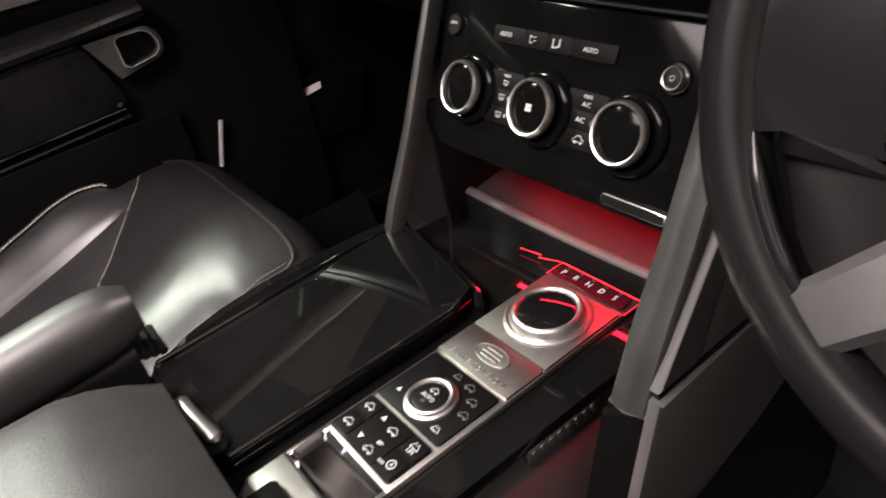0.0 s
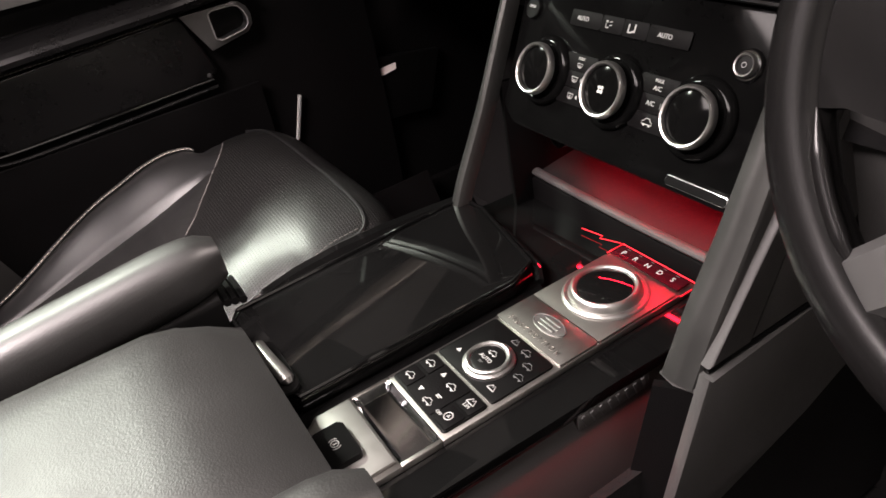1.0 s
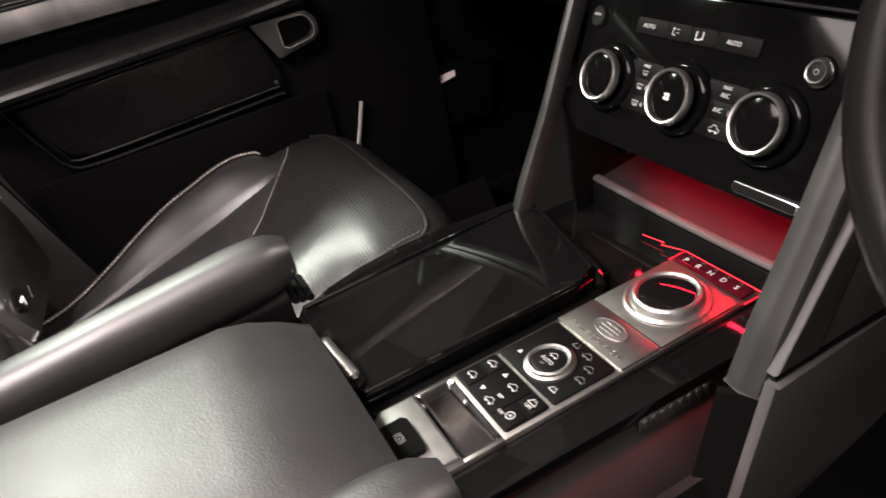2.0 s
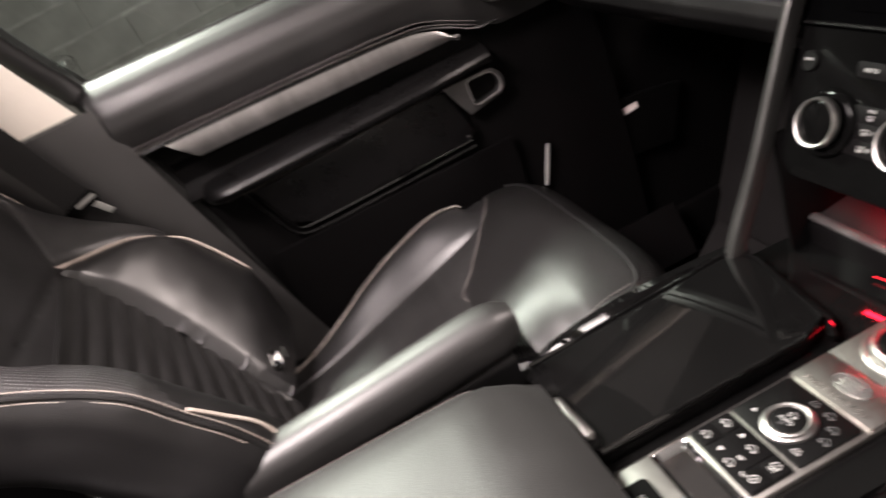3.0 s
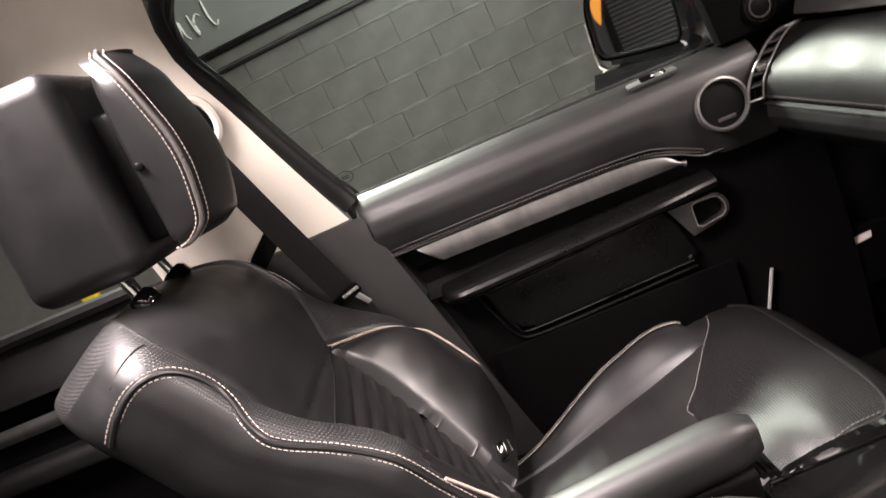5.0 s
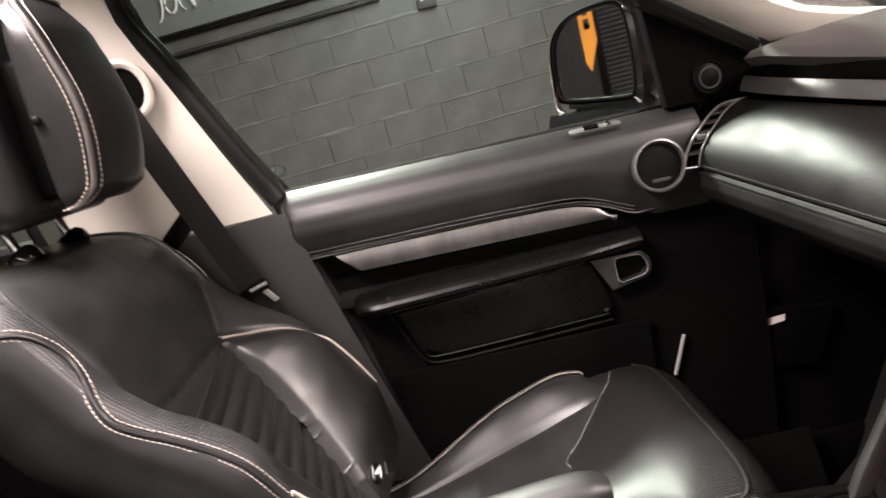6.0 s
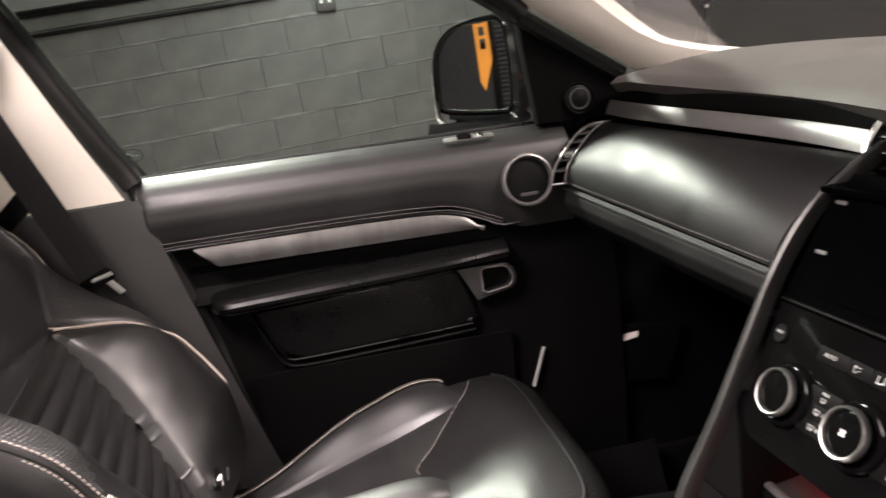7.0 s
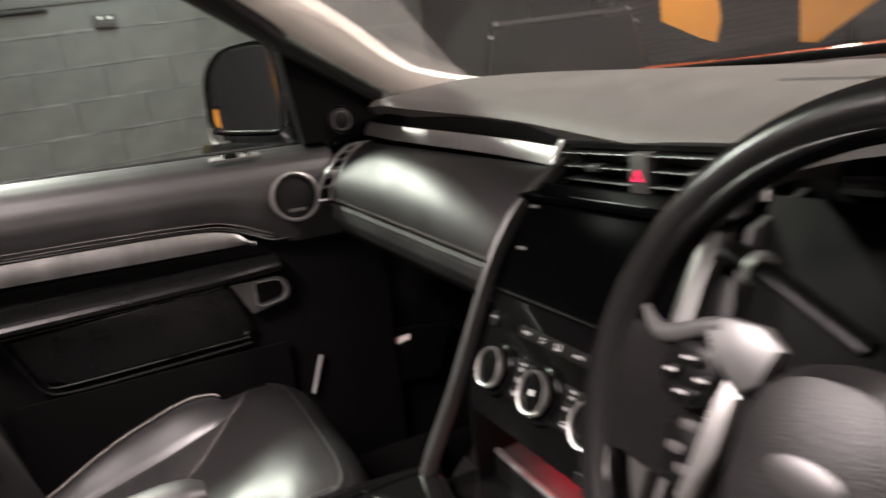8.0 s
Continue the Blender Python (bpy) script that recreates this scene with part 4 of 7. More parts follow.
def cushion(seat, cx, inboard):
    """Seat cushion with a raised outer wing, fluted middle and perforated thigh panel."""
    prof = spline([(0, 0.06, 0.318), (0, 0.20, 0.330), (0, 0.36, 0.358), (0, 0.46, 0.388), (0, 0.520, 0.407), (0, 0.565, 0.414), (0, 0.602, 0.407), (0, 0.626, 0.376), (0, 0.630, 0.30), (0, 0.61, 0.21)], 80)

    def cross(a):
        """Across the cushion: the share of its half width, and how far the edge rolls down."""
        k = abs(a)
        s = 1 if a >= 0 else -1
        if k <= 0.84:
            x = k / 0.84 * 0.965
            roll = max(0.0, (x - 0.42) / 0.58)
            return s * x, (0.050 * (1 - math.sqrt(max(0.0, 1 - roll * roll))) if a * inboard > 0 else 0.0)
        t = (k - 0.84) / 0.16
        low = 0.050 * (1 - math.sqrt(1 - 0.94 ** 2)) if a * inboard > 0 else 0.0
        return s * (0.965 + 0.035 * math.sin(min(1, t * 2.2) * math.pi / 2)), low + 0.02 * smooth01(t * 2) + 0.15 * max(0, t - 0.25) / 0.75

    def seam_line(x):
        """How far forward the seam before the thigh panel runs."""
        k = x * inboard
        return 0.395 + 0.150 * min(1.0, max(0.0, (-k - 0.10) / 0.85)) if k < -0.10 else 0.395 - 0.02 * min(1.0, k + 0.1)

    def f(a, i):
        p = prof[i]
        x, drop = cross(a)
        k = abs(x)
        fw = smooth01((p.y - 0.46) / 0.06)
        door = x * inboard < 0
        rise = (0.036 if door else 0.0) * smooth01((p.y - 0.12) / 0.22) * (1 - smooth01((p.y - 0.40) / 0.13))
        z = p.z + rise * smooth01((k - 0.55) / 0.33) - 0.020 * fw * k ** 6 * (1.0 if door else 0.3)
        y = p.y - (0.034 * fw * k ** 5 if door else 0.012 * fw * k ** 8)
        if p.y < seam_line(x) and k < 0.60:
            z += 0.0022 * abs(math.sin(math.pi * p.y / 0.031)) ** 0.7 * smooth01((0.60 - k) / 0.12) * smooth01((seam_line(x) - p.y) / 0.02)
        z -= (0.006 if door else 0.0) * hump(k, 0.60, 0.02) * smooth01((seam_line(x) - p.y) / 0.03)
        if i < 64:
            z -= 0.0035 * smooth01((0.5 - x * inboard) / 0.3) * hump(p.y, seam_line(x), 0.005)
        wide = (0.108 + 0.130 * smooth01((p.y - 0.02) / 0.42)) * (0.80 if x * inboard > 0 else 1.0)
        return Vector((cx + wide * x, y, z - drop * (1 - 0.6 * fw) + 0.0012 * noise.noise(Vector((x * 2, p.y * 7, cx + 0.37))) + 0.0004 * noise.noise(Vector((x * 7, p.y * 31, cx)))))

    N = 104
    As = [-1 + 2 * i / N for i in range(N + 1)]
    body = part("cushion_base", box(cx - 0.215, cx + 0.215, 0.08, 0.585, 0.13, 0.30, 0.03, 3), PLASTIC, seat, "black seat base trim")
    groups = {}
    for j in range(80):
        y = prof[j].y
        for i in range(N):
            x, drop = cross((As[i] + As[i + 1]) / 2)
            k = abs(x)
            if y > seam_line(x) or j > 60:
                key = "thigh_panel"
            elif k < 0.60:
                key = "seat_panel"
            else:
                key = "wing_l" if x < 0 else "wing_r"
            groups.setdefault(key, []).append((i, j))
    for key, cells in groups.items():
        bm = bmesh.new()
        made = {}
        for i, j in cells:
            ring = []
            for a, b in ((i, j), (i + 1, j), (i + 1, j + 1), (i, j + 1)):
                if (a, b) not in made:
                    made[a, b] = bm.verts.new(f(As[a], b))
                ring.append(made[a, b])
            bm.faces.new(ring)
        part("wing" if key.startswith("wing") else key, bm, {"thigh_panel": PERF, "seat_panel": LEATHER_FLUTE}.get(key, LEATHER_SOFT), body)
    # piping on the outer wing
    idx = [i for i in range(81) if prof[i].y < 0.492]
    for s in (-inboard,):
        rows = []
        for i in idx[::4] + [idx[-1]]:
            a = 0.93 * 0.84 / 0.955
            q = f(s * a, i)
            rows.append(q + Vector((0, 0, 0.003)))
        part("piping", tube(spline(rows, 40), 0.0030, 6), LEATHER_SOFT, body)
        stitches("stitching", [q + Vector((-s * 0.004, 0, 0.0015)) for q in rows], body, THREAD, r=0.0007)
        stitches("stitching", [q + Vector((s * 0.005, 0, 0.0005)) for q in rows], body, THREAD, r=0.0007)
    # seam before the thigh panel, and the welt along its front and its tunnel side
    across = [(a, next(i for i in range(81) if prof[i].y > seam_line(cross(a)[0]))) for a in [-inboard * (0.80 - 0.1 * k) for k in range(9)]]
    part("seam", tube(spline([f(a, i) + Vector((0, 0, 0.0008)) for a, i in across], 40), 0.0009, 6), THREAD_DARK, body)
    front = [f(inboard * a, 56) + Vector((0, 0.002, 0.002)) for a in (-0.80, -0.6, -0.3, 0, 0.3, 0.6, 0.78)]
    flank = [f(inboard * 0.845, i) + Vector((inboard * 0.003, 0, 0.0)) for i in range(55, 26, -4)]
    part("welt", tube(spline(front + flank, 90), 0.0022, 6), LEATHER, body)
    stitches("stitching", [q + Vector((-inboard * 0.004, 0, 0.004)) for q in flank], body, THREAD_DARK, r=0.0006)
    # tracks under the seat
    for s in (-1, 1):
        part("seat_rail", box(cx + s * 0.18 - 0.02, cx + s * 0.18 + 0.02, 0.05, 0.6, 0.0, 0.14, 0.006), SATIN, seat)


PERF_BACK = perforated("perforated_back_leather", (0.0085, 0.0083, 0.0085), 0.46, 0.0034, flat=(1, 0, 1.2), spec=0.78)
front_seat(-0.392, 1, "black leather passenger seat with cream piping and fluted panel")
front_seat(0.418, -1, "black leather driver seat with cream piping and folding armrest").location.y -= 0.14


# ---- centre console ----
TOP = 0.366


def flat(x, y, z=TOP, turn=0):
    return pose(x, y, z, 0, 0, turn)


def icon(kind, m, parent, size=0.008, material=None):
    """A small printed pictogram in x and y of m."""
    s = size
    t = 0.0004
    material = material or ICON
    if kind == "car":
        out = [(-1, -0.3), (-1, 0.1), (-0.6, 0.2), (-0.35, 0.6), (0.4, 0.6), (0.65, 0.2), (1, 0.05), (1, -0.3)]
        bm = merge(tube([(x * s, y * s, t) for x, y in out], 0.07 * s, 4, close=True), lathe(pose(-0.55 * s, -0.42 * s, 0), [(0.2 * s, 0), (0.2 * s, t), (0, t)], 10), lathe(pose(0.55 * s, -0.42 * s, 0), [(0.2 * s, 0), (0.2 * s, t), (0, t)], 10))
    elif kind == "up":
        bm = slab([Vector((-0.5 * s, -0.3 * s, 0)), Vector((0.5 * s, -0.3 * s, 0)), Vector((0, 0.5 * s, 0))], (0, 0, t))
    elif kind == "down":
        bm = slab([Vector((-0.5 * s, 0.3 * s, 0)), Vector((0, -0.5 * s, 0)), Vector((0.5 * s, 0.3 * s, 0))], (0, 0, t))
    elif kind == "ring":
        bm = tube([(0.6 * s * math.cos(i * math.pi / 10), 0.6 * s * math.sin(i * math.pi / 10), t) for i in range(20)], 0.09 * s, 4, close=True)
    elif kind == "arcs":
        bm = merge(tube([(0.9 * s * math.cos(radians(a)), 0.9 * s * math.sin(radians(a)), t) for a in range(-40, 41, 10)], 0.08 * s, 4), tube([(0.9 * s * math.cos(radians(a)), 0.9 * s * math.sin(radians(a)), t) for a in range(140, 221, 10)], 0.08 * s, 4), tube([(0.55 * s * math.cos(i * math.pi / 10), 0.55 * s * math.sin(i * math.pi / 10), t) for i in range(20)], 0.09 * s, 4, close=True), box(-0.08 * s, 0.08 * s, -0.3 * s, 0.3 * s, 0, t, 0))
    elif kind == "seat":
        bm = merge(box(-0.7 * s, -0.5 * s, -0.5 * s, 0.6 * s, 0, t, 0), box(-0.7 * s, 0.1 * s, -0.6 * s, -0.4 * s, 0, t, 0), box(0.5 * s, 0.7 * s, -0.3 * s, 0.7 * s, 0, t, 0), box(0.1 * s, 0.7 * s, -0.45 * s, -0.25 * s, 0, t, 0))
    elif kind == "screen":
        bm = merge(tube([(x * s, y * s, t) for x, y in ((-0.8, 0.45), (0.8, 0.45), (0.6, -0.35), (-0.6, -0.35))], 0.09 * s, 4, close=True), tube([(-0.3 * s, -0.6 * s, t), (-0.25 * s, 0.1 * s, t)], 0.07 * s, 4), tube([(0.0, -0.6 * s, t), (0.05 * s, 0.1 * s, t)], 0.07 * s, 4), tube([(0.3 * s, -0.6 * s, t), (0.35 * s, 0.1 * s, t)], 0.07 * s, 4))
    elif kind == "fan":
        bm = merge(*[lathe(pose(0.42 * s * math.cos(radians(a)), 0.42 * s * math.sin(radians(a)), 0), [(0.3 * s, 0), (0.3 * s, t), (0, t)], 10) for a in (45, 135, 225, 315)])
    elif kind == "people":
        bm = merge(lathe(pose(-0.4 * s, 0.35 * s, 0), [(0.2 * s, 0), (0.2 * s, t), (0, t)], 10), tube([(-0.5 * s, 0.05 * s, t), (-0.45 * s, -0.5 * s, t), (0.1 * s, -0.5 * s, t)], 0.1 * s, 4), tube([(0.7 * s, 0.4 * s, t), (0.2 * s, 0.3 * s, t), (0.35 * s, 0.42 * s, t)], 0.07 * s, 4), tube([(0.7 * s, -0.1 * s, t), (0.2 * s, -0.2 * s, t)], 0.07 * s, 4))
    elif kind == "hill":
        bm = merge(tube([(-0.8 * s, -0.5 * s, t), (-0.25 * s, 0.45 * s, t), (0.0, 0.0, t), (0.3 * s, 0.4 * s, t), (0.8 * s, -0.5 * s, t)], 0.09 * s, 4), box(-0.8 * s, 0.8 * s, -0.6 * s, -0.45 * s, 0, t, 0))
    else:
        bm = merge(box(-0.8 * s, 0.8 * s, 0.1 * s, 0.35 * s, 0, t, 0), box(-0.8 * s, 0.4 * s, -0.35 * s, -0.1 * s, 0, t, 0))
    return part("icon", moved(bm, m), material, parent, smooth=False)


def console():
    con = thing("centre_console", "piano black car centre console with brushed metal controls", "console", at=(0, 0.55, 0.2))
    # lacquered deck, higher round the stowage lid
    deck = [Vector(p) for p in ((-0.178, 0.375, 0.318), (0.118, 0.375, 0.318), (0.127, 0.44, 0.318), (0.130, 0.66, 0.318), (0.135, 0.80, 0.318), (-0.19, 0.80, 0.318), (-0.196, 0.66, 0.318), (-0.190, 0.44, 0.318))]
    body = part("deck", slab([p + Vector((0, 0, 0.034)) for p in deck], (0, 0, 0.012), 0.005, 3), GLOSS, con)
    part("west_shoulder", loft([[Vector((x0, y, z + (up if z > 0.31 else 0.0))) for x0, z in ((-0.200, 0.30), (-0.206, 0.360), (-0.203, 0.378), (-0.195, 0.387), (-0.184, 0.387), (-0.174, 0.376), (-0.172, 0.30))] for y, up in ((0.392, -0.022), (0.41, -0.010), (0.44, 0.002), (0.48, 0.010), (0.53, 0.014), (0.59, 0.013), (0.65, 0.009), (0.705, 0.004))]), GLOSS, con)
    # stowage lid
    lid_loop = [Vector((-0.163, 0.405, 0)), Vector((-0.150, 0.397, 0)), Vector((-0.030, 0.401, 0)), Vector((-0.018, 0.412, 0)), Vector((-0.018, 0.640, 0)), Vector((-0.030, 0.672, 0)), Vector((-0.140, 0.690, 0)), Vector((-0.168, 0.685, 0)), Vector((-0.172, 0.66, 0))]
    TILT = Matrix(((1, 0, 0, 0), (0, 1, 0, 0), (-0.09, 0, 1, TOP - 0.0016), (0, 0, 0, 1)))
    lid = part("stowage_lid", moved(slab(lid_loop, (0, 0, 0.020), 0.004, 3), TILT), GLOSS, con, "glossy black stowage lid")
    part("lid_rim", tube([TILT @ (p + Vector((0, 0, 0.0205))) for p in lid_loop], 0.0022, 6, close=True), GLOSS, lid)
    hb = [(-0.093, 0.404, 0.400), (-0.085, 0.403, 0.4035), (-0.062, 0.405, 0.4030), (-0.038, 0.409, 0.3985), (-0.030, 0.410, 0.394)]
    part("handle", tube(spline(hb, 16), [0.003] + [0.0065] * 15 + [0.003], 12, flat=0.75), KNOB_METAL, lid, "chrome lid handle")
    part("handle_recess", moved(slab(rrect(0.082, 0.022, 0.010), (0, 0, 0.004), 0.001), pose(-0.062, 0.407, 0.3895)), SATIN, lid)
    # front lip of the lid and black well ahead of it
    part("front_trim", tube([(-0.192, 0.700, 0.381), (-0.10, 0.692, 0.381), (-0.030, 0.680, 0.379), (-0.012, 0.668, 0.374)], 0.0045, 8), GLOSS, con)
    # control strip
    rear = [Vector((0.010, 0.400, 0)), Vector((0.045, 0.391, 0)), Vector((0.082, 0.400, 0)), Vector((0.093, 0.415, 0)), Vector((0.093, 0.4495, 0)), Vector((-0.003, 0.4495, 0)), Vector((-0.003, 0.415, 0))]
    ahead = [Vector((0.093, 0.487, 0)), Vector((0.093, 0.770, 0)), Vector((-0.003, 0.770, 0)), Vector((-0.003, 0.487, 0))]
    rails = [[Vector((x0, 0.4495, 0)), Vector((x0 + 0.0045, 0.4495, 0)), Vector((x0 + 0.0045, 0.487, 0)), Vector((x0, 0.487, 0))] for x0 in (-0.003, 0.0885)]
    st = part("control_strip", merge(*[moved(slab(lp, (0, 0, 0.007), 0.0012), pose(0, 0, TOP - 0.002)) for lp in (rear, ahead, *rails)]), ALU, con, "brushed aluminium control strip")
    Z = TOP + 0.0052
    end = [Vector((0.013, 0.404, 0)), Vector((0.045, 0.396, 0)), Vector((0.079, 0.404, 0)), Vector((0.088, 0.417, 0)), Vector((0.088, 0.447, 0)), Vector((0.002, 0.447, 0)), Vector((0.002, 0.417, 0))]
    part("end_cap", moved(slab(end, (0, 0, 0.004), 0.0015), pose(0, 0, Z)), ENDCAP, st)
    pb = part("parking_brake_switch", plate(flat(0.047, 0.415, Z + 0.002), 0.043, 0.030, 0.004, 0.008, 0.002), SATIN, st, "black parking brake switch")
    icon("arcs", flat(0.047, 0.415, Z + 0.0101), pb, 0.0062)
    tray = sheet(lambda u, v: (0.0015 + 0.087 * u, 0.4495 + 0.0375 * v, Z - 0.0008 - 0.0062 * min(1, math.sin(math.pi * v) * 2.5) * min(1, math.sin(math.pi * u) * 5)), 30, 24)
    part("finger_recess", tray, POLISH, st, "polished finger recess under clear film")
    # switch pad
    pad = part("switch_pad", plate(flat(0.045, 0.5125, Z), 0.086, 0.044, 0.003, 0.0022), SATIN, st, "black rubberised switch pad")
    keys = ((0.0135, 0.503, 0.019, 0.020), (0.0135, 0.5245, 0.019, 0.0165), (0.045, 0.5125, 0.040, 0.041), (0.077, 0.503, 0.020, 0.020), (0.077, 0.5245, 0.020, 0.0165))
    for x, y, w, h in keys:
        part("key", plate(flat(x, y, Z + 0.002), w, h, 0.0015, 0.0012, 0.0005), PLASTIC, pad)
    zt = Z + 0.0034
    icon("car", flat(0.0135, 0.503, zt), pad, 0.0055)
    icon("car", flat(0.0135, 0.5245, zt), pad, 0.0055)
    icon("up", flat(0.034, 0.5255, zt), pad, 0.006)
    icon("down", flat(0.034, 0.502, zt), pad, 0.006)
    icon("car", flat(0.051, 0.5225, zt), pad, 0.0055)
    icon("lines", flat(0.053, 0.5085, zt), pad, 0.004)
    icon("car", flat(0.051, 0.4985, zt), pad, 0.0055)
    icon("ring", flat(0.077, 0.503, zt), pad, 0.0065)
    lettering("OFF", 0.0042, flat(0.068, 0.499, zt), ICON, pad)
    lettering("A", 0.0050, flat(0.077, 0.503, zt), ICON, pad)
    icon("hill", flat(0.077, 0.527, zt), pad, 0.006)
    lettering("LIM", 0.0050, flat(0.077, 0.5205, zt), ICON, pad)
    # terrain dial tile
    tile = part("terrain_tile", plate(flat(0.045, 0.571, Z), 0.086, 0.066, 0.003, 0.0022), SATIN, st, "black tile round the terrain dial")
    dial = part("terrain_dial", lathe(flat(0.046, 0.565, Z + 0.002), [(0.0214, 0), (0.0214, 0.003), (0.0206, 0.0060), (0.0190, 0.0068), (0.0168, 0.0060), (0.0160, 0.0045), (0, 0.0045)], 64), KNOB_METAL, tile, "machined metal terrain dial")
    part("dial_skirt", lathe(flat(0.046, 0.565, Z + 0.0018), [(0.0240, 0), (0.0236, 0.0028), (0.0214, 0.0042), (0, 0.0042)], 48), KNOB_METAL, dial)
    part("dial_cap", lathe(flat(0.046, 0.565, Z + 0.0050), [(0.0162, 0), (0.0157, 0.0018), (0.0138, 0.0026), (0, 0.0028)], 48), SATIN, dial)
    lettering("AUTO", 0.0056, flat(0.046, 0.5625, Z + 0.0080), ICON, dial)
    icon("car", flat(0.046, 0.5705, Z + 0.0080), dial, 0.0046)
    icon("lines", flat(0.046, 0.5570, Z + 0.0080), dial, 0.003, ICON_DIM)
    for k, a in (("up", 205), ("hill", -35), ("car", 10), ("car", 38), ("car", 66), ("hill", 95)):
        icon(k, flat(0.046 + 0.036 * math.cos(radians(a)) * (1.0 if abs(math.cos(radians(a))) < 0.8 else 0.95), 0.567 + 0.031 * math.sin(radians(a)), Z + 0.0024), tile, 0.0055, ICON if a in (205, -35) else ICON_DIM)
    # badge plate
    bp = part("badge_plate", plate(flat(0.045, 0.629, Z), 0.093, 0.043, 0.001, 0.0022, 0.0005), ALU, st, "brushed plate with raised oval badge")
    part("badge", moved(lathe(Matrix.Diagonal((1, 0.5, 1, 1)), [(0.0205, 0), (0.0205, 0.0014), (0.019, 0.0016), (0.0185, 0.0009), (0, 0.0009)], 40), flat(0.045, 0.634, Z + 0.0022)), ALU_DARK, bp)
    for k in (-1, 0, 1):
        part("badge_bar", moved(box(-0.012 + 0.002 * abs(k), 0.012 - 0.002 * abs(k), -0.0012, 0.0012, 0, 0.0016, 0.0004), flat(0.045, 0.634 + k * 0.0045, Z + 0.0030)), KNOB_METAL, bp)
    lettering("F I R S T  E D I T I O N", 0.0074, flat(0.045, 0.6155, Z + 0.0024), ALU, bp, depth=0.0004)
    # gear selector
    gp = part("selector_plate", plate(flat(0.045, 0.6985, Z), 0.093, 0.094, 0.001, 0.0022, 0.0005), ALU, st)
    C = flat(0.045, 0.702, Z + 0.002)
    gs = part("gear_selector", lathe(C, [(0.0415, 0), (0.0410, 0.0022), (0.0388, 0.0034), (0.0366, 0.0030), (0.0352, 0.003), (0.0345, 0.0050), (0.0335, 0.0080), (0.0320, 0.0100), (0.0302, 0.0108), (0.0284, 0.0102), (0.0272, 0.0088), (0.0268, 0.006), (0, 0.006)], 72), KNOB_METAL, gp, "turned metal rotary gear selector")
    part("selector_cap", lathe(C @ pose(0, 0, 0.005), [(0.0266, 0), (0.0266, 0.0035), (0.0252, 0.0042), (0, 0.0038)], 48), GLOSS, gs, "glossy black selector cap")
    pr = part("gear_display", plate(flat(0.045, 0.7585, Z + 0.0018), 0.088, 0.0185, 0.001, 0.002, 0.0005), RED_GLASS, st, "dark red gear display")
    for k, ch in enumerate("PRNDS"):
        lettering(ch, 0.0086, flat(0.012 + k * 0.0160, 0.7575, Z + 0.0041), ICON, pr)
        part("marker", box(0.010 + k * 0.0160, 0.014 + k * 0.0160, 0.7645, 0.7652, Z + 0.0037, Z + 0.0041, 0), ICON_DIM, pr)
    led = [(0.0945, 0.748, Z), (0.0945, 0.772, Z), (-0.0045, 0.772, Z), (-0.0045, 0.750, Z)]
    part("light_strip", tube(led, 0.0007, 6), RED_LED, st, "glowing red light strip")
    part("light_strip", tube([(-0.006, 0.7705, Z + 0.001), (-0.032, 0.765, Z - 0.002), (-0.033, 0.770, Z - 0.002), (-0.062, 0.766, Z - 0.003)], 0.0005, 6), RED_LED, con, "glowing red light strip")
    part("light_strip", tube([(0.097, 0.7705, Z - 0.003), (0.103, 0.7690, Z - 0.003), (0.104, 0.7665, Z - 0.003)], 0.0007, 6), RED_LED, con, "glowing red light strip")
    # driver's side of the tunnel, with a light strip under the overhang
    part("side_panel", sheet(lambda u, v: (0.124 + 0.042 * math.sin(v * 1.9), 0.30 + 0.50 * u, 0.344 - 0.340 * v), 10, 12, 0.01), PLASTIC_GREY, con, "charcoal tunnel side panel")
    part("side_panel", sheet(lambda u, v: (-0.175 - 0.02 * math.sin(v * 1.9), 0.80 - 0.50 * u, 0.353 - 0.345 * v), 10, 10, 0.01), PLASTIC, con, "black tunnel side panel")
    part("rib_plate", box(0.122, 0.130, 0.592, 0.672, 0.335, 0.3525, 0.002), PLASTIC_GREY, con, "grey ribbed vent under the deck edge")
    for k in range(8):
        part("side_rib", moved(box(-0.0015, 0.0008, -0.0020, 0.0020, -0.007, 0.0065, 0.0004), pose(0.1305, 0.599 + k * 0.0095, 0.3440, 18)), PLASTIC_GREY, con)
    part("light_strip", tube([(0.1215, 0.42, 0.3475), (0.1215, 0.50, 0.3475), (0.1215, 0.58, 0.3475)], 0.0008, 6), RED_LED, con, "glowing red light strip")
    # padded armrest box between the seats
    loops = []
    for j in range(25):
        t = j / 24
        k = smooth01(min(t, 1 - t) / 0.13) ** 0.5
        y = 0.398 - 0.62 * t
        w = 0.150 * (0.90 + 0.10 * k)
        zt_ = 0.468 - 0.045 * (1 - k)
        ring = []
        for i in range(24):
            a = 2 * math.pi * i / 24
            c, s = math.cos(a), math.sin(a)
            ring.append((0.018 + w * math.copysign(abs(c) ** 0.55, c), y, 0.405 + (zt_ - 0.405) * math.copysign(abs(s) ** 0.72, s) * (1.0 if s > 0 else 0.55)))
        loops.append(ring)
    ar = thing("console_armrest", "padded black leather armrest between the front seats", "armrest", at=(0.018, 0.1, 0.36))
    pad_ = part("pad", loft(loops), LEATHER_PAD, ar)
    part("box", box(-0.118, 0.154, -0.21, 0.372, 0.0, 0.385, 0.015), PLASTIC, ar)
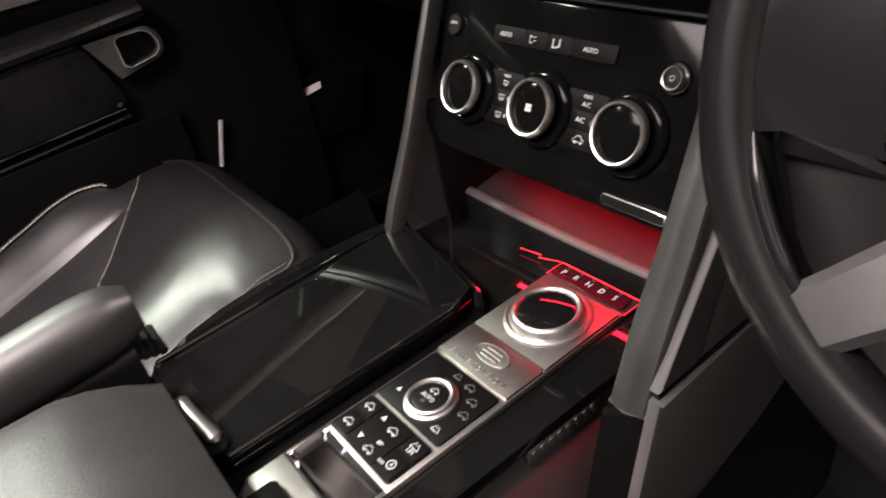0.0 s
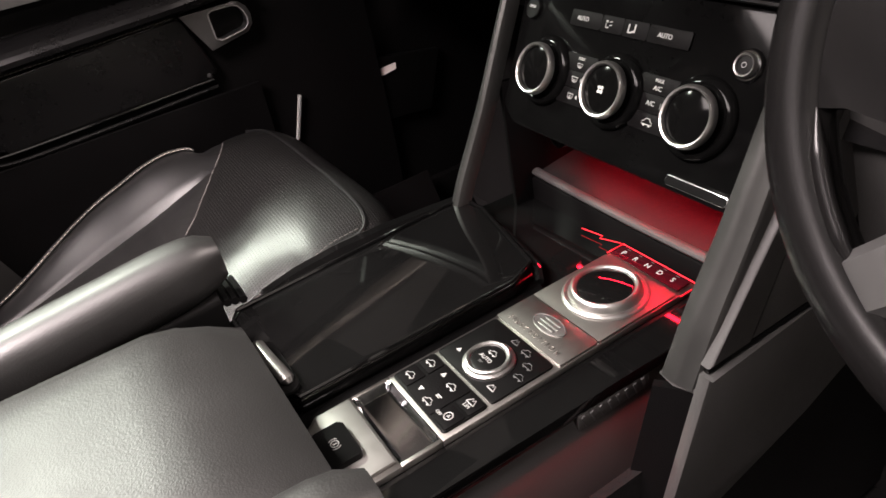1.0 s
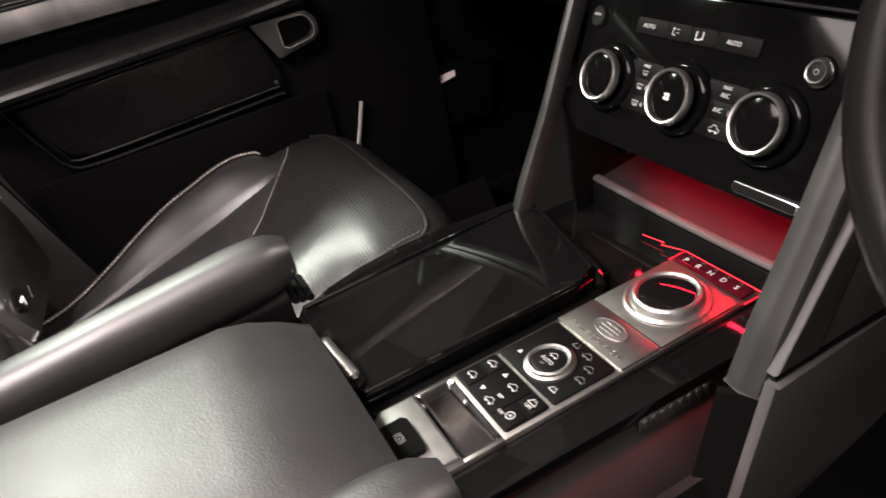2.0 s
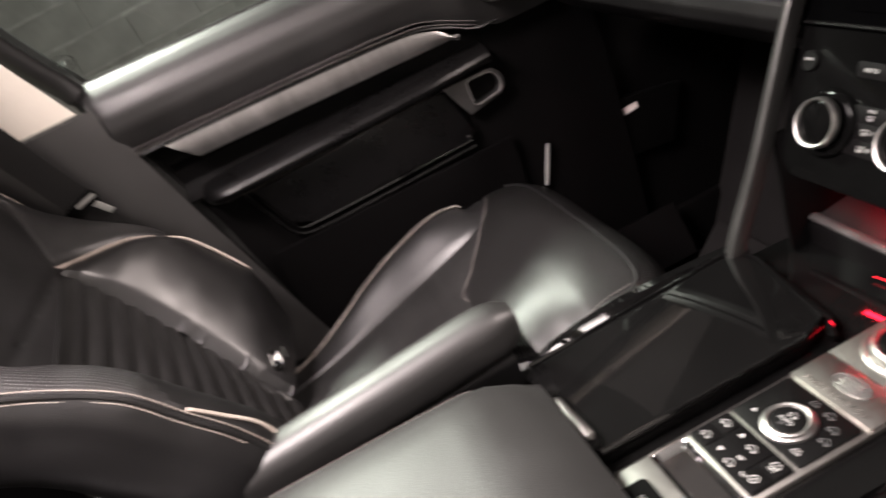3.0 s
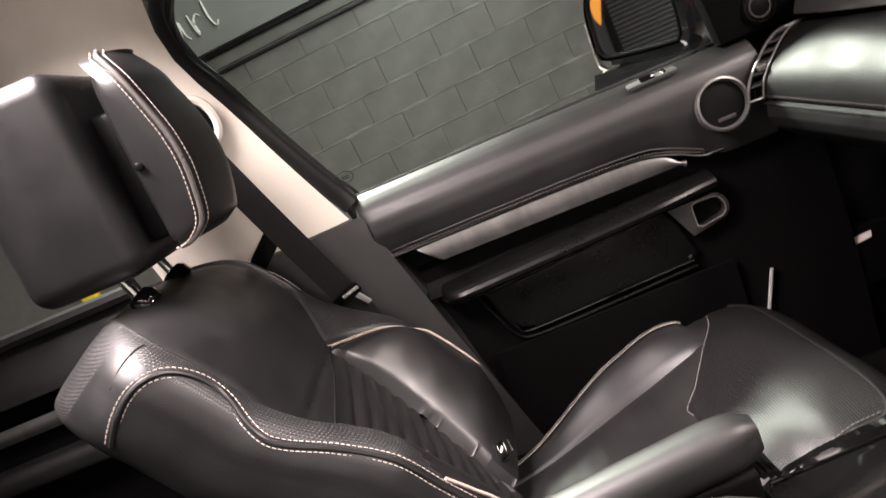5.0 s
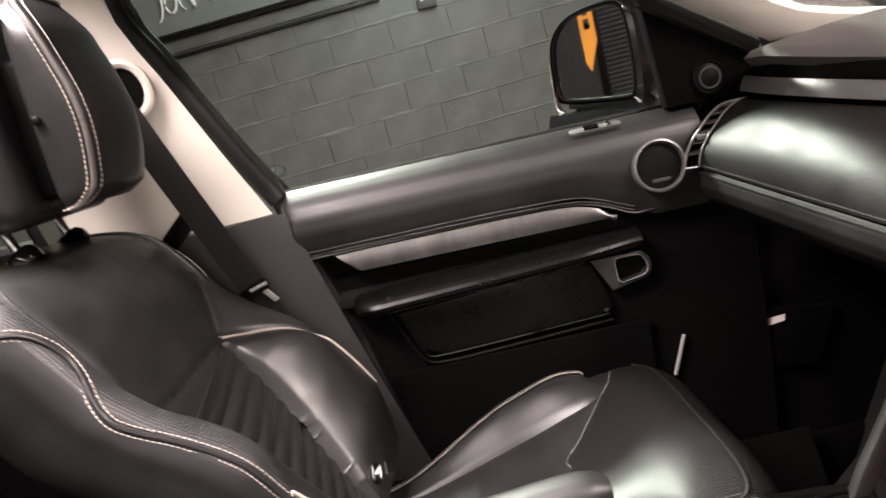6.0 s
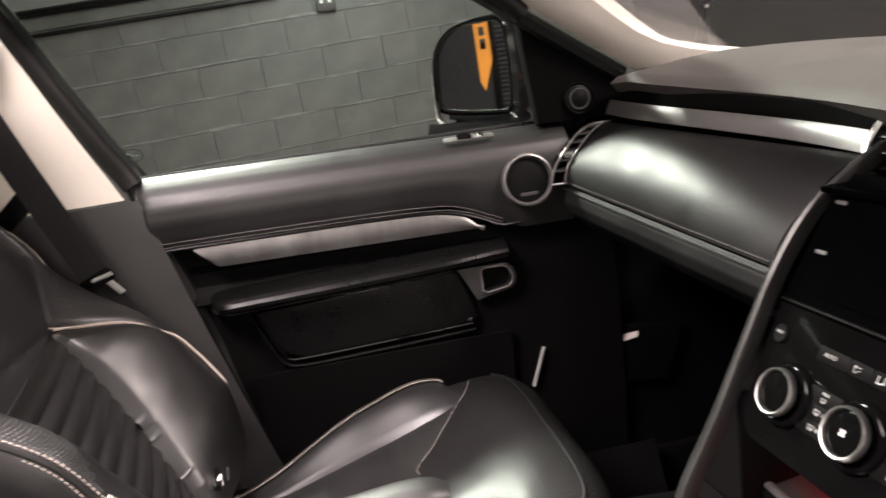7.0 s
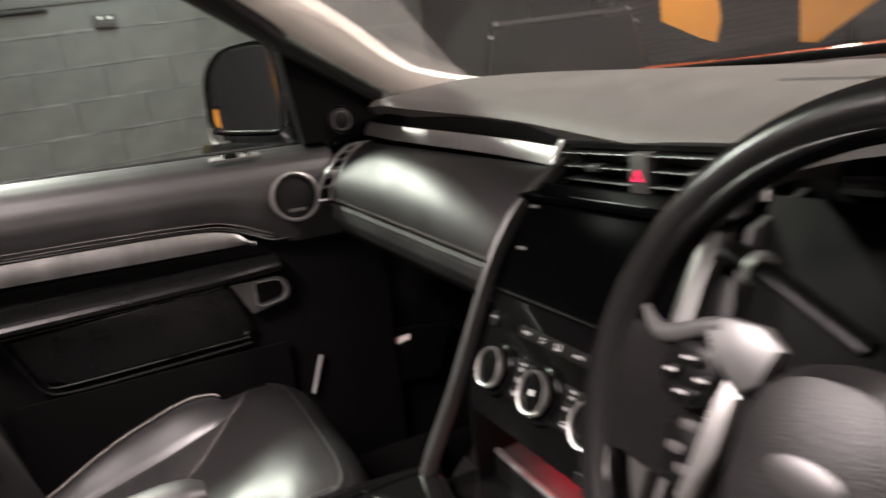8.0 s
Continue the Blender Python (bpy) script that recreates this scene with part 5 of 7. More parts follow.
    seam = [(-0.1200, 0.10, 0.4440), (-0.1200, 0.30, 0.4440), (-0.115, 0.335, 0.4420), (-0.108, 0.352, 0.437)]
    stitches("stitching", seam, pad_, THREAD_DARK, r=0.0008)
    stitches("stitching", [(0.1560, 0.10, 0.4440), (0.1560, 0.30, 0.4440), (0.151, 0.335, 0.4420), (0.144, 0.352, 0.437)], pad_, THREAD_DARK, r=0.0008)
    return con


console()


# ---- centre stack ----
SLOPE = math.atan(0.5)
SX, SV = Vector((1, 0, 0)), Vector((0, math.sin(SLOPE), math.cos(SLOPE)))
SN = SX.cross(SV)


def on_stack(x, v, d=0.0):
    """A pose on the sloping stack face: x across, v up the slope from the knobs, d proud."""
    return basis(Vector((0, 0.75, 0.55)) + SX * x + SV * v + SN * (d - 0.016), SX, SV)


def knob(parent, x, kind):
    m = on_stack(x, 0)
    k = part("climate_knob", lathe(m, [(0.0345, 0), (0.0342, 0.003), (0.0316, 0.0062), (0.0285, 0.007), (0.0268, 0.006), (0.0252, 0.0062), (0.0251, 0.0135), (0.0, 0.0135)], 64), GLOSS_DARK, parent, "glossy black climate knob with metal ring")
    part("ring", lathe(m, [(0.0254, 0.0130), (0.0254, 0.0165), (0.0247, 0.0190), (0.0236, 0.0203), (0.0222, 0.0198), (0.0213, 0.0180), (0.0213, 0.0130)], 72), KNOB_METAL, k, "machined metal ring")
    part("face", lathe(m, [(0.0218, 0.010), (0.0218, 0.0160), (0.0195, 0.0172), (0, 0.0178)], 48), GLOSS_DARK, k)
    if kind:
        icon(kind, m @ pose(0, 0, 0.0180), k, 0.0058)


def stack():
    cl = thing("climate_panel", "glossy black climate panel with three metal-ringed knobs", "control panel", at=(0, 0.75, 0.55))
    loop = [Vector(p) for p in ((-0.128, -0.062, 0), (0.146, -0.062, 0), (0.153, -0.050, 0), (0.160, 0.088, 0), (-0.160, 0.088, 0), (-0.150, -0.045, 0))]
    face = part("face", moved(slab(loop, (0, 0, -0.03), 0.003), on_stack(0, 0)), GLOSS_DARK, cl)
    for x, k in ((-0.096, ""), (0, "fan"), (0.096, "")):
        knob(cl, x, k)
    def key(x, v, w, h):
        return part("key", plate(on_stack(x, v, -0.0005), w, h, 0.0015, 0.0025, 0.0007), PLASTIC, cl)
    for (x, ws) in ((-0.049, (("MAX", "screen"), ("F", "screen"), ("R", "screen"))), (0.048, (("MAX A/C", ""), ("A/C", ""), ("", "car")))):
        for i, (tx, ic) in enumerate(ws):
            v = 0.0160 - i * 0.0158
            k = key(x, v, 0.042, 0.0152)
            m = on_stack(x, v, 0.0022)
            if tx == "MAX":
                lettering("MAX", 0.0042, m @ pose(0, 0.0038, 0), ICON, k)
                icon("screen", m @ pose(0, -0.0026, 0), k, 0.0042)
            elif tx == "MAX A/C":
                lettering("MAX", 0.0044, m @ pose(0, 0.0036, 0), ICON, k)
                lettering("A/C", 0.0056, m @ pose(0, -0.0028, 0), ICON, k)
            elif tx == "A/C":
                lettering("A/C", 0.0058, m @ pose(-0.003, 0, 0), ICON, k)
                icon("lines", m @ pose(0.009, 0, 0, 0, 0, 90), k, 0.003, ICON_DIM)
            elif tx:
                icon("screen", m @ pose(-0.002, 0, 0), k, 0.0050)
                lettering(tx, 0.0052, m @ pose(0.0062, 0, 0), ICON, k)
            else:
                icon("car", m, k, 0.0056)
    for x, w, tx, ic in ((-0.0585, 0.0410, "AUTO", ""), (-0.0240, 0.0270, "", "people"), (0.0045, 0.0290, "", "seat"), (0.0425, 0.0460, "AUTO", "")):
        k = key(x, 0.0550, w, 0.0145)
        m = on_stack(x - 0.004, 0.0550, 0.0022)
        if tx:
            lettering(tx, 0.0056, m, ICON, k)
        else:
            icon(ic, m, k, 0.0062)
    ob = part("open_button", lathe(on_stack(-0.138, 0.055, -0.001), [(0.0105, 0), (0.0105, 0.003), (0.0095, 0.0042), (0, 0.0042)], 32), SATIN, cl, "round open button")
    lettering("OPEN", 0.0040, on_stack(-0.138, 0.0565, 0.0034), ICON, ob)
    pw = part("power_button", lathe(on_stack(0.122, 0.047, -0.001), [(0.0130, 0), (0.0130, 0.002), (0.0115, 0.004), (0, 0.004)], 40), GLOSS, cl, "round power button with chrome ring")
    part("ring", lathe(on_stack(0.122, 0.047, -0.001), [(0.0092, 0.003), (0.0092, 0.007), (0.0085, 0.0086), (0.0074, 0.0080), (0.0070, 0.004)], 40), KNOB_METAL, pw)
    part("cap", lathe(on_stack(0.122, 0.047, -0.001), [(0.0074, 0.003), (0.0070, 0.0068), (0, 0.0072)], 32), SATIN, pw)
    icon("ring", on_stack(0.122, 0.047, 0.0064), pw, 0.0032)
    part("card_slot", moved(slab(rrect(0.062, 0.009, 0.003), (0, 0, 0.003), 0.0008), on_stack(0.116, -0.0530)), CHROME_SOFT, cl, "chrome-edged slot")
    part("card_slot_mouth", moved(slab(rrect(0.060, 0.0072, 0.002), (0, 0, 0.0038), 0), on_stack(0.116, -0.0532)), SATIN, cl)
    # screen
    sc = thing("infotainment_screen", "dark switched-off screen in a gloss black surround", "screen", at=(0, 0.8, 0.67))
    loop = [Vector(p) for p in ((-0.160, 0.090, 0), (0.160, 0.090, 0), (0.150, 0.200, 0), (0.132, 0.238, 0), (-0.132, 0.238, 0), (-0.150, 0.200, 0))]
    part("surround", moved(slab(loop, (0, 0, -0.03), 0.003), on_stack(0, 0)), DISPLAY, sc)
    part("display", moved(plate(Matrix.Identity(4), 0.222, 0.106, 0.004, 0.0022), on_stack(0, 0.158, 0.0)), DISPLAY, sc, "dark display glass")
    part("ledge", tube([on_stack(-0.158, 0.0915).translation, on_stack(0.158, 0.0915).translation], 0.0022, 6), SATIN, sc)
    part("disc_slot", moved(plate(Matrix.Identity(4), 0.13, 0.0035, 0.0015, 0.0012), on_stack(0, 0.222, 0)), SATIN, sc)
    for v in (0.205, 0.150):
        part("side_button", moved(plate(Matrix.Identity(4), 0.016, 0.004, 0.001, 0.001), on_stack(-0.131, v, 0)), ALU_DARK, sc)
    # lit shelf below the panel
    sh = thing("stowage_shelf", "dark open shelf glowing red under the climate panel", "shelf", at=(0, 0.8, 0.42))
    part("lip", tube(spline([(-0.160, 0.783, 0.398), (-0.08, 0.780, 0.398), (0.0, 0.779, 0.398), (0.08, 0.780, 0.398), (0.152, 0.783, 0.398)], 20), 0.0060, 10, flat=0.7), PLASTIC_GREY, sh, "soft grey front lip")
    part("tray", sheet(lambda u, v: (-0.158 + 0.312 * u, 0.780 + 0.105 * v, 0.396 + 0.010 * math.sin(v * 1.5)), 10, 8, 0.006), RUBBER, sh)
    part("back", box(-0.165, 0.160, 0.872, 0.885, 0.40, 0.56, 0.002), PLASTIC, sh)
    for x in (-0.163, 0.157):
        part("side", box(x - 0.003, x + 0.003, 0.750, 0.885, 0.33, 0.52, 0.001), PLASTIC, sh)
    part("front_riser", box(-0.165, 0.155, 0.776, 0.79, 0.30, 0.392, 0.003), PLASTIC, sh)
    so = part("power_socket", lathe(basis((-0.125, 0.80, 0.452), (1, 0, 0), (0, 0.25, 1)), [(0.0, -0.02), (0.016, -0.02), (0.016, 0.0), (0.0165, 0.006), (0.0130, 0.008), (0.0115, 0.004), (0, 0.004)], 32), SATIN, sh, "round power socket")
    part("cap", lathe(basis((-0.125, 0.793, 0.453), (1, 0, 0), (0, 0.25, 1)), [(0.0105, 0), (0.0095, 0.004), (0, 0.005)], 24), PLASTIC, so)
    part("light_strip", tube([(-0.10, 0.835, 0.477), (0.13, 0.835, 0.477)], 0.0012, 6), RED_LED, sh, "glowing red light strip")
    # grey rim bars either side, with a bevelled face
    for s, w in ((-1, 0.0085), (1, 0.0145)):
        rb = thing("stack_rim", "satin grey rim bar framing the centre stack", "trim", "stack rims", at=(s * 0.17, 0.75, 0.55))
        x = s * 0.168
        path_ = spline([(x, 0.664, 0.374), (x, 0.676, 0.40), (x, 0.690, 0.43), (x, 0.728, 0.50), (x, 0.766, 0.58), (x, 0.803, 0.655), (x - s * 0.004, 0.842, 0.715), (x - s * 0.012, 0.880, 0.750), (x - s * 0.016, 0.925, 0.778)], 40)
        rings = []
        for i, q in enumerate(path_):
            d = (path_[min(i + 1, 40)] - path_[max(i - 1, 0)]).normalized()
            n = Vector((1, 0, 0)).cross(d)
            k = w * (1.12 - 0.42 * i / 40)
            rings.append([q + Vector((-s * a * k, 0, 0)) + n * b for a, b in ((1.0, -0.012), (1.0, 0.0), (0.8, 0.0045), (0.25, 0.0065), (-0.2, 0.0055), (-0.35, 0.0040), (-0.95, 0.0020), (-1.1, -0.002), (-1.1, -0.012))])
        part("bar", loft(rings), RIMGREY, rb)
        if s > 0:
            part("cheek", slab([Vector((0.182, y, z)) for y, z in ((0.672, 0.398), (0.718, 0.398), (0.750, 0.470), (0.80, 0.575), (0.805, 0.62), (0.740, 0.50))], (0.010, 0, 0), 0.002), KNEE, rb, "satin grey cheek panel")
            part("cheek", slab([Vector((0.182, y, z)) for y, z in ((0.7215, 0.398), (0.80, 0.398), (0.93, 0.60), (0.94, 0.76), (0.870, 0.735), (0.8035, 0.575), (0.7535, 0.470))], (0.009, 0, 0), 0.002), KNEE, rb, "satin grey cheek panel")
            part("cheek_line", tube([(0.189, 0.672, 0.3945), (0.189, 0.80, 0.3945), (0.189, 0.93, 0.42)], 0.0028, 6), SATIN, rb)
            part("foot_edge", tube([(0.152, 0.664, 0.373), (0.168, 0.662, 0.372), (0.186, 0.666, 0.375), (0.190, 0.680, 0.382)], 0.0026, 6), PLASTIC_GREY, rb)

stack()
area_lamp("shelf_lamp", (0.0, 0.835, 0.476), (0.0, 0.847, 0.42), 0.27, 0.01, 0.9, (1.0, 0.01, 0.03))
area_lamp("tunnel_lamp", (0.1385, 0.58, 0.333), (0.19, 0.58, 0.25), 0.26, 0.004, 0.11, (1.0, 0.01, 0.03))
area_lamp("footwell_lamp", (-0.45, 0.85, 0.36), (-0.62, 0.75, 0.1), 0.05, 0.02, 0.03, (1.0, 0.02, 0.03))


# ---- dashboard ----
def lerp3(a, b, t):
    return Vector(a).lerp(Vector(b), t)


def dashboard():
    d = thing("dashboard", "black padded car dashboard with metal trim and vents", "dashboard", at=(0, 1.0, 0.7))

    def rear_edge(x):
        return 0.871 - 0.125 * min(0.66, x + 0.629)

    # top pad
    def top(u, v):
        x = -0.665 + 1.33 * u
        c = 1 - (x / 0.665) ** 2
        rear = 0.845 + 0.085 * smooth01((x + 0.665) / 0.45)
        front = 1.10 + 0.18 * c
        y = rear + (front - rear) * v
        crest = 0.904 - 0.062 * smooth01((x + 0.62) / 0.86) + 0.016 * smooth01((x + 0.4) / 0.5)
        low = rear_edge(x) + 0.008
        z = low + (crest - low) * math.sin(min(1, v * 1.25) * math.pi / 2) - 0.012 * v ** 3
        z -= 0.008 * smooth01((0.05 - v) / 0.05)
        z -= 0.008 * smooth01((abs(x) - 0.60) / 0.065)
        return (x, y, z)
    part("top_pad", sheet(top, 60, 36, 0.02), DASHTOP, d, "grained charcoal dash top")
    part("speaker_grille", sheet(lambda u, v: Vector(top(0.53 + 0.20 * u, 0.45 + 0.35 * v)) + Vector((0, 0, 0.003)), 12, 8, 0.003), DASHTOP, d)
    # shadow gap under the top pad and the metal strip
    def strip(u, v):
        x = -0.660 + 0.492 * u
        y = 0.842 + 0.082 * smooth01(u * 1.0) ** 0.9
        zt = 0.841 - 0.050 * u
        return Vector((x, y - 0.012 * v, zt - 0.023 * v + 0.004 * math.sin(math.pi * v)))
    part("metal_strip", sheet(strip, 30, 6, 0.008), STRIP, d, "satin aluminium dash strip")
    part("shadow_gap", sheet(lambda u, v: Vector((-0.655 + 1.30 * u, 0.866 + 0.080 * smooth01(u * 2.4), rear_edge(-0.655 + 1.30 * u) - 0.004 - 0.07 * v)), 24, 2, 0.004), SATIN, d)

    # glovebox pads: upper bulge, seam, lower roll
    def upper(u, v):
        a = lerp3((-0.645, 0.833, 0.803), (-0.165, 0.915, 0.766), u)
        b = lerp3((-0.650, 0.745, 0.706), (-0.178, 0.806, 0.655), u)
        p = a.lerp(b, v)
        bulge = (1 - abs(2 * v - 1) ** 3.2) * 0.017 + 0.007 * math.sin(math.pi * v) * math.sin(math.pi * u)
        return p + Vector((0, -0.62, 0.78)).normalized() * bulge
    part("upper_pad", sheet(upper, 44, 26, 0.012), PAD, d, "padded black upper glovebox lid")

    def lower(u, v):
        a = Vector(upper(u, 1.0)) + Vector((0, 0.002, -0.004))
        prof = ((0, 0), (-0.0055, -0.010), (-0.0085, -0.025), (-0.003, -0.043), (0.030, -0.074), (0.09, -0.115))
        i = min(4, int(v * 5))
        k = v * 5 - i
        dy = prof[i][0] * (1 - k) + prof[i + 1][0] * k
        dz = prof[i][1] * (1 - k) + prof[i + 1][1] * k
        return a + Vector((0, dy, dz))
    part("lower_pad", sheet(lower, 44, 25, 0.012), PAD, d, "padded black lower glovebox roll")
    seam = [Vector(upper(k / 12, 0.985)) + Vector((0, -0.003, 0.003)) for k in range(13)]
    stitches("stitching", seam, d, THREAD_DARK, r=0.0007)
    part("seam_welt", tube([Vector(upper(k / 20, 1.0)) + Vector((0, -0.006, -0.006)) for k in range(21)], 0.0015, 6), PAD, d)
    part("under_panel", sheet(lambda u, v: (-0.66 + 0.49 * u, 0.86 + 0.22 * v, 0.575 - 0.10 * v + 0.04 * (1 - u)), 8, 6, 0.01), PLASTIC, d)
    # end vent beside the door
    out = Vector((0, -0.62, 0.78)).normalized()
    edge = [Vector(upper(0, k / 14)) for k in range(15)]
    near, far = Vector((-0.004, 0.0, 0)) + out * 0.003, Vector((-0.021, -0.020, 0)) + out * 0.001
    deep = Vector((-0.6, 0.8, 0)) * 0.022
    ev = part("end_vent", loft([[p + near, p + near + deep, p + far + deep, p + far, p + far + deep * 1.3 + Vector((-0.006, 0, 0)), p + near + deep * 1.3] for p in edge]), SATIN, d, "black end vent with chrome edges")
    part("chrome_edge", tube([p + near for p in edge], 0.0024, 8), ALU_DARK, ev)
    part("chrome_edge", tube([p + far for p in edge], 0.0028, 8), ALU_DARK, ev)
    for p in (edge[0], edge[-1]):
        part("chrome_edge", tube([p + near, p + far], 0.0022, 8), ALU_DARK, ev)
    for k in range(2, 14, 2):
        p = edge[k]
        part("slat", loft([[q - Vector((0, 0, 0.0016)), q + Vector((0, 0, 0.0016)), q + deep * 0.8 + Vector((0, 0, 0.004)), q + deep * 0.8 - Vector((0, 0, 0.0))] for q in (p + near * 0.9 + far * 0.1, p + near * 0.1 + far * 0.9)]), PLASTIC_GREY, ev)
    p = edge[9] + (near + far) / 2
    part("slat_tab", box(p.x - 0.006, p.x + 0.006, p.y - 0.006, p.y + 0.010, p.z - 0.004, p.z + 0.006, 0.002), ALU_DARK, ev)
    # centre vents and hazard switch
    cv = part("centre_vents", box(-0.150, 0.170, 0.945, 0.965, 0.728, 0.794, 0.004), SATIN, d, "black centre vents with chrome slats")
    for s, x0, x1 in ((0, -0.146, -0.014), (1, 0.016, 0.166)):
        for k in range(3):
            z = 0.786 - k * 0.017
            part("slat", box(x0, x1, 0.915, 0.948, z - 0.002, z + 0.002, 0.001), SATIN, cv)
            part("slat_edge", tube([(x0, 0.914, z), (x1, 0.914, z)], 0.0011, 6), SATIN, cv, "chrome slat edge")
        part("slat_tab", box((x0 + x1) / 2 - 0.012, (x0 + x1) / 2 + 0.012, 0.908, 0.93, 0.7645, 0.7735, 0.002), CUP, cv)
    hz = part("hazard_switch", box(-0.014, 0.016, 0.910, 0.95, 0.735, 0.790, 0.003), PLASTIC_GREY, cv, "hazard switch with red triangle")
    mt = basis((0.001, 0.9095, 0.764), (1, 0, 0), (0, 0, 1))
    part("hazard_icon", moved(tube([(-0.007, -0.005, 0), (0.007, -0.005, 0), (0, 0.006, 0)], 0.0020, 6, close=True), mt), HAZARD, hz, "glowing red triangle")
    for x in (-0.158, 0.176):
        part("vent_bracket", tube([(x, 0.925, 0.800), (x - 0.004, 0.912, 0.780), (x - 0.002, 0.905, 0.752)], 0.0042, 8), CHROME_SOFT, cv, "chrome vent end")
    part("vent_hood", sheet(lambda u, v: (-0.17 + 0.36 * u, 0.925 + 0.05 * v, 0.797 + 0.004 * v), 6, 3, 0.006), SATIN, d)
    part("vent_sill", sheet(lambda u, v: (-0.155 + 0.33 * u, 0.850 + 0.09 * v, 0.742 + 0.004 * v), 6, 3, 0.006), DISPLAY, d)
    # driver's side: instrument hood, binnacle and knee panel
    part("cluster_hood", sheet(lambda u, v: (0.205 + 0.42 * u, 0.79 + 0.20 * v, 0.800 + 0.030 * math.sin(math.pi * u) + 0.015 * math.sin(math.pi * v) - 0.03 * (2 * u - 1) ** 4), 20, 8, 0.012), DASHTOP, d, "hood over the instruments")
    part("cluster_glass", box(0.225, 0.605, 0.93, 0.94, 0.70, 0.80, 0.004), SCREEN, d, "dark instrument glass")
    part("driver_face", sheet(lambda u, v: (0.185 + 0.47 * u, 0.90 - 0.10 * v, 0.76 - 0.22 * v), 8, 8, 0.012), PLASTIC, d)
    part("knee_panel", sheet(lambda u, v: (0.19 + 0.46 * u, 0.79 + 0.12 * v - 0.02 * math.sin(math.pi * u), 0.60 - 0.34 * v), 10, 10, 0.012), KNEE, d, "charcoal knee panel")
    part("tunnel_cheek", slab([Vector((0.184, y, z)) for y, z in ((0.668, 0.393), (0.80, 0.392), (0.95, 0.42), (0.95, 0.33), (0.80, 0.265), (0.68, 0.225), (0.622, 0.25))], (0.012, 0, 0), 0.004), KNEE, d, "charcoal panel beside the pedals")
    part("tunnel_side", sheet(lambda u, v: (0.157 + 0.028 * u, 0.648 + 0.020 * u - 0.11 * v, 0.372 - 0.34 * v), 6, 6, 0.01), PLASTIC, d, "black panel at the foot of the rim bar")
    part("tunnel_skirt", sheet(lambda u, v: (0.165 + 0.03 * v, 0.45 + 0.55 * u, 0.29 - 0.28 * v), 8, 6, 0.01), CARPET, d)


dashboard()


# ---- steering wheel ----
WC = Vector((0.418, 0.673, 0.689))
WT = radians(22.6)
WM = basis(WC, (1, 0, 0), (0, math.sin(WT), math.cos(WT)))


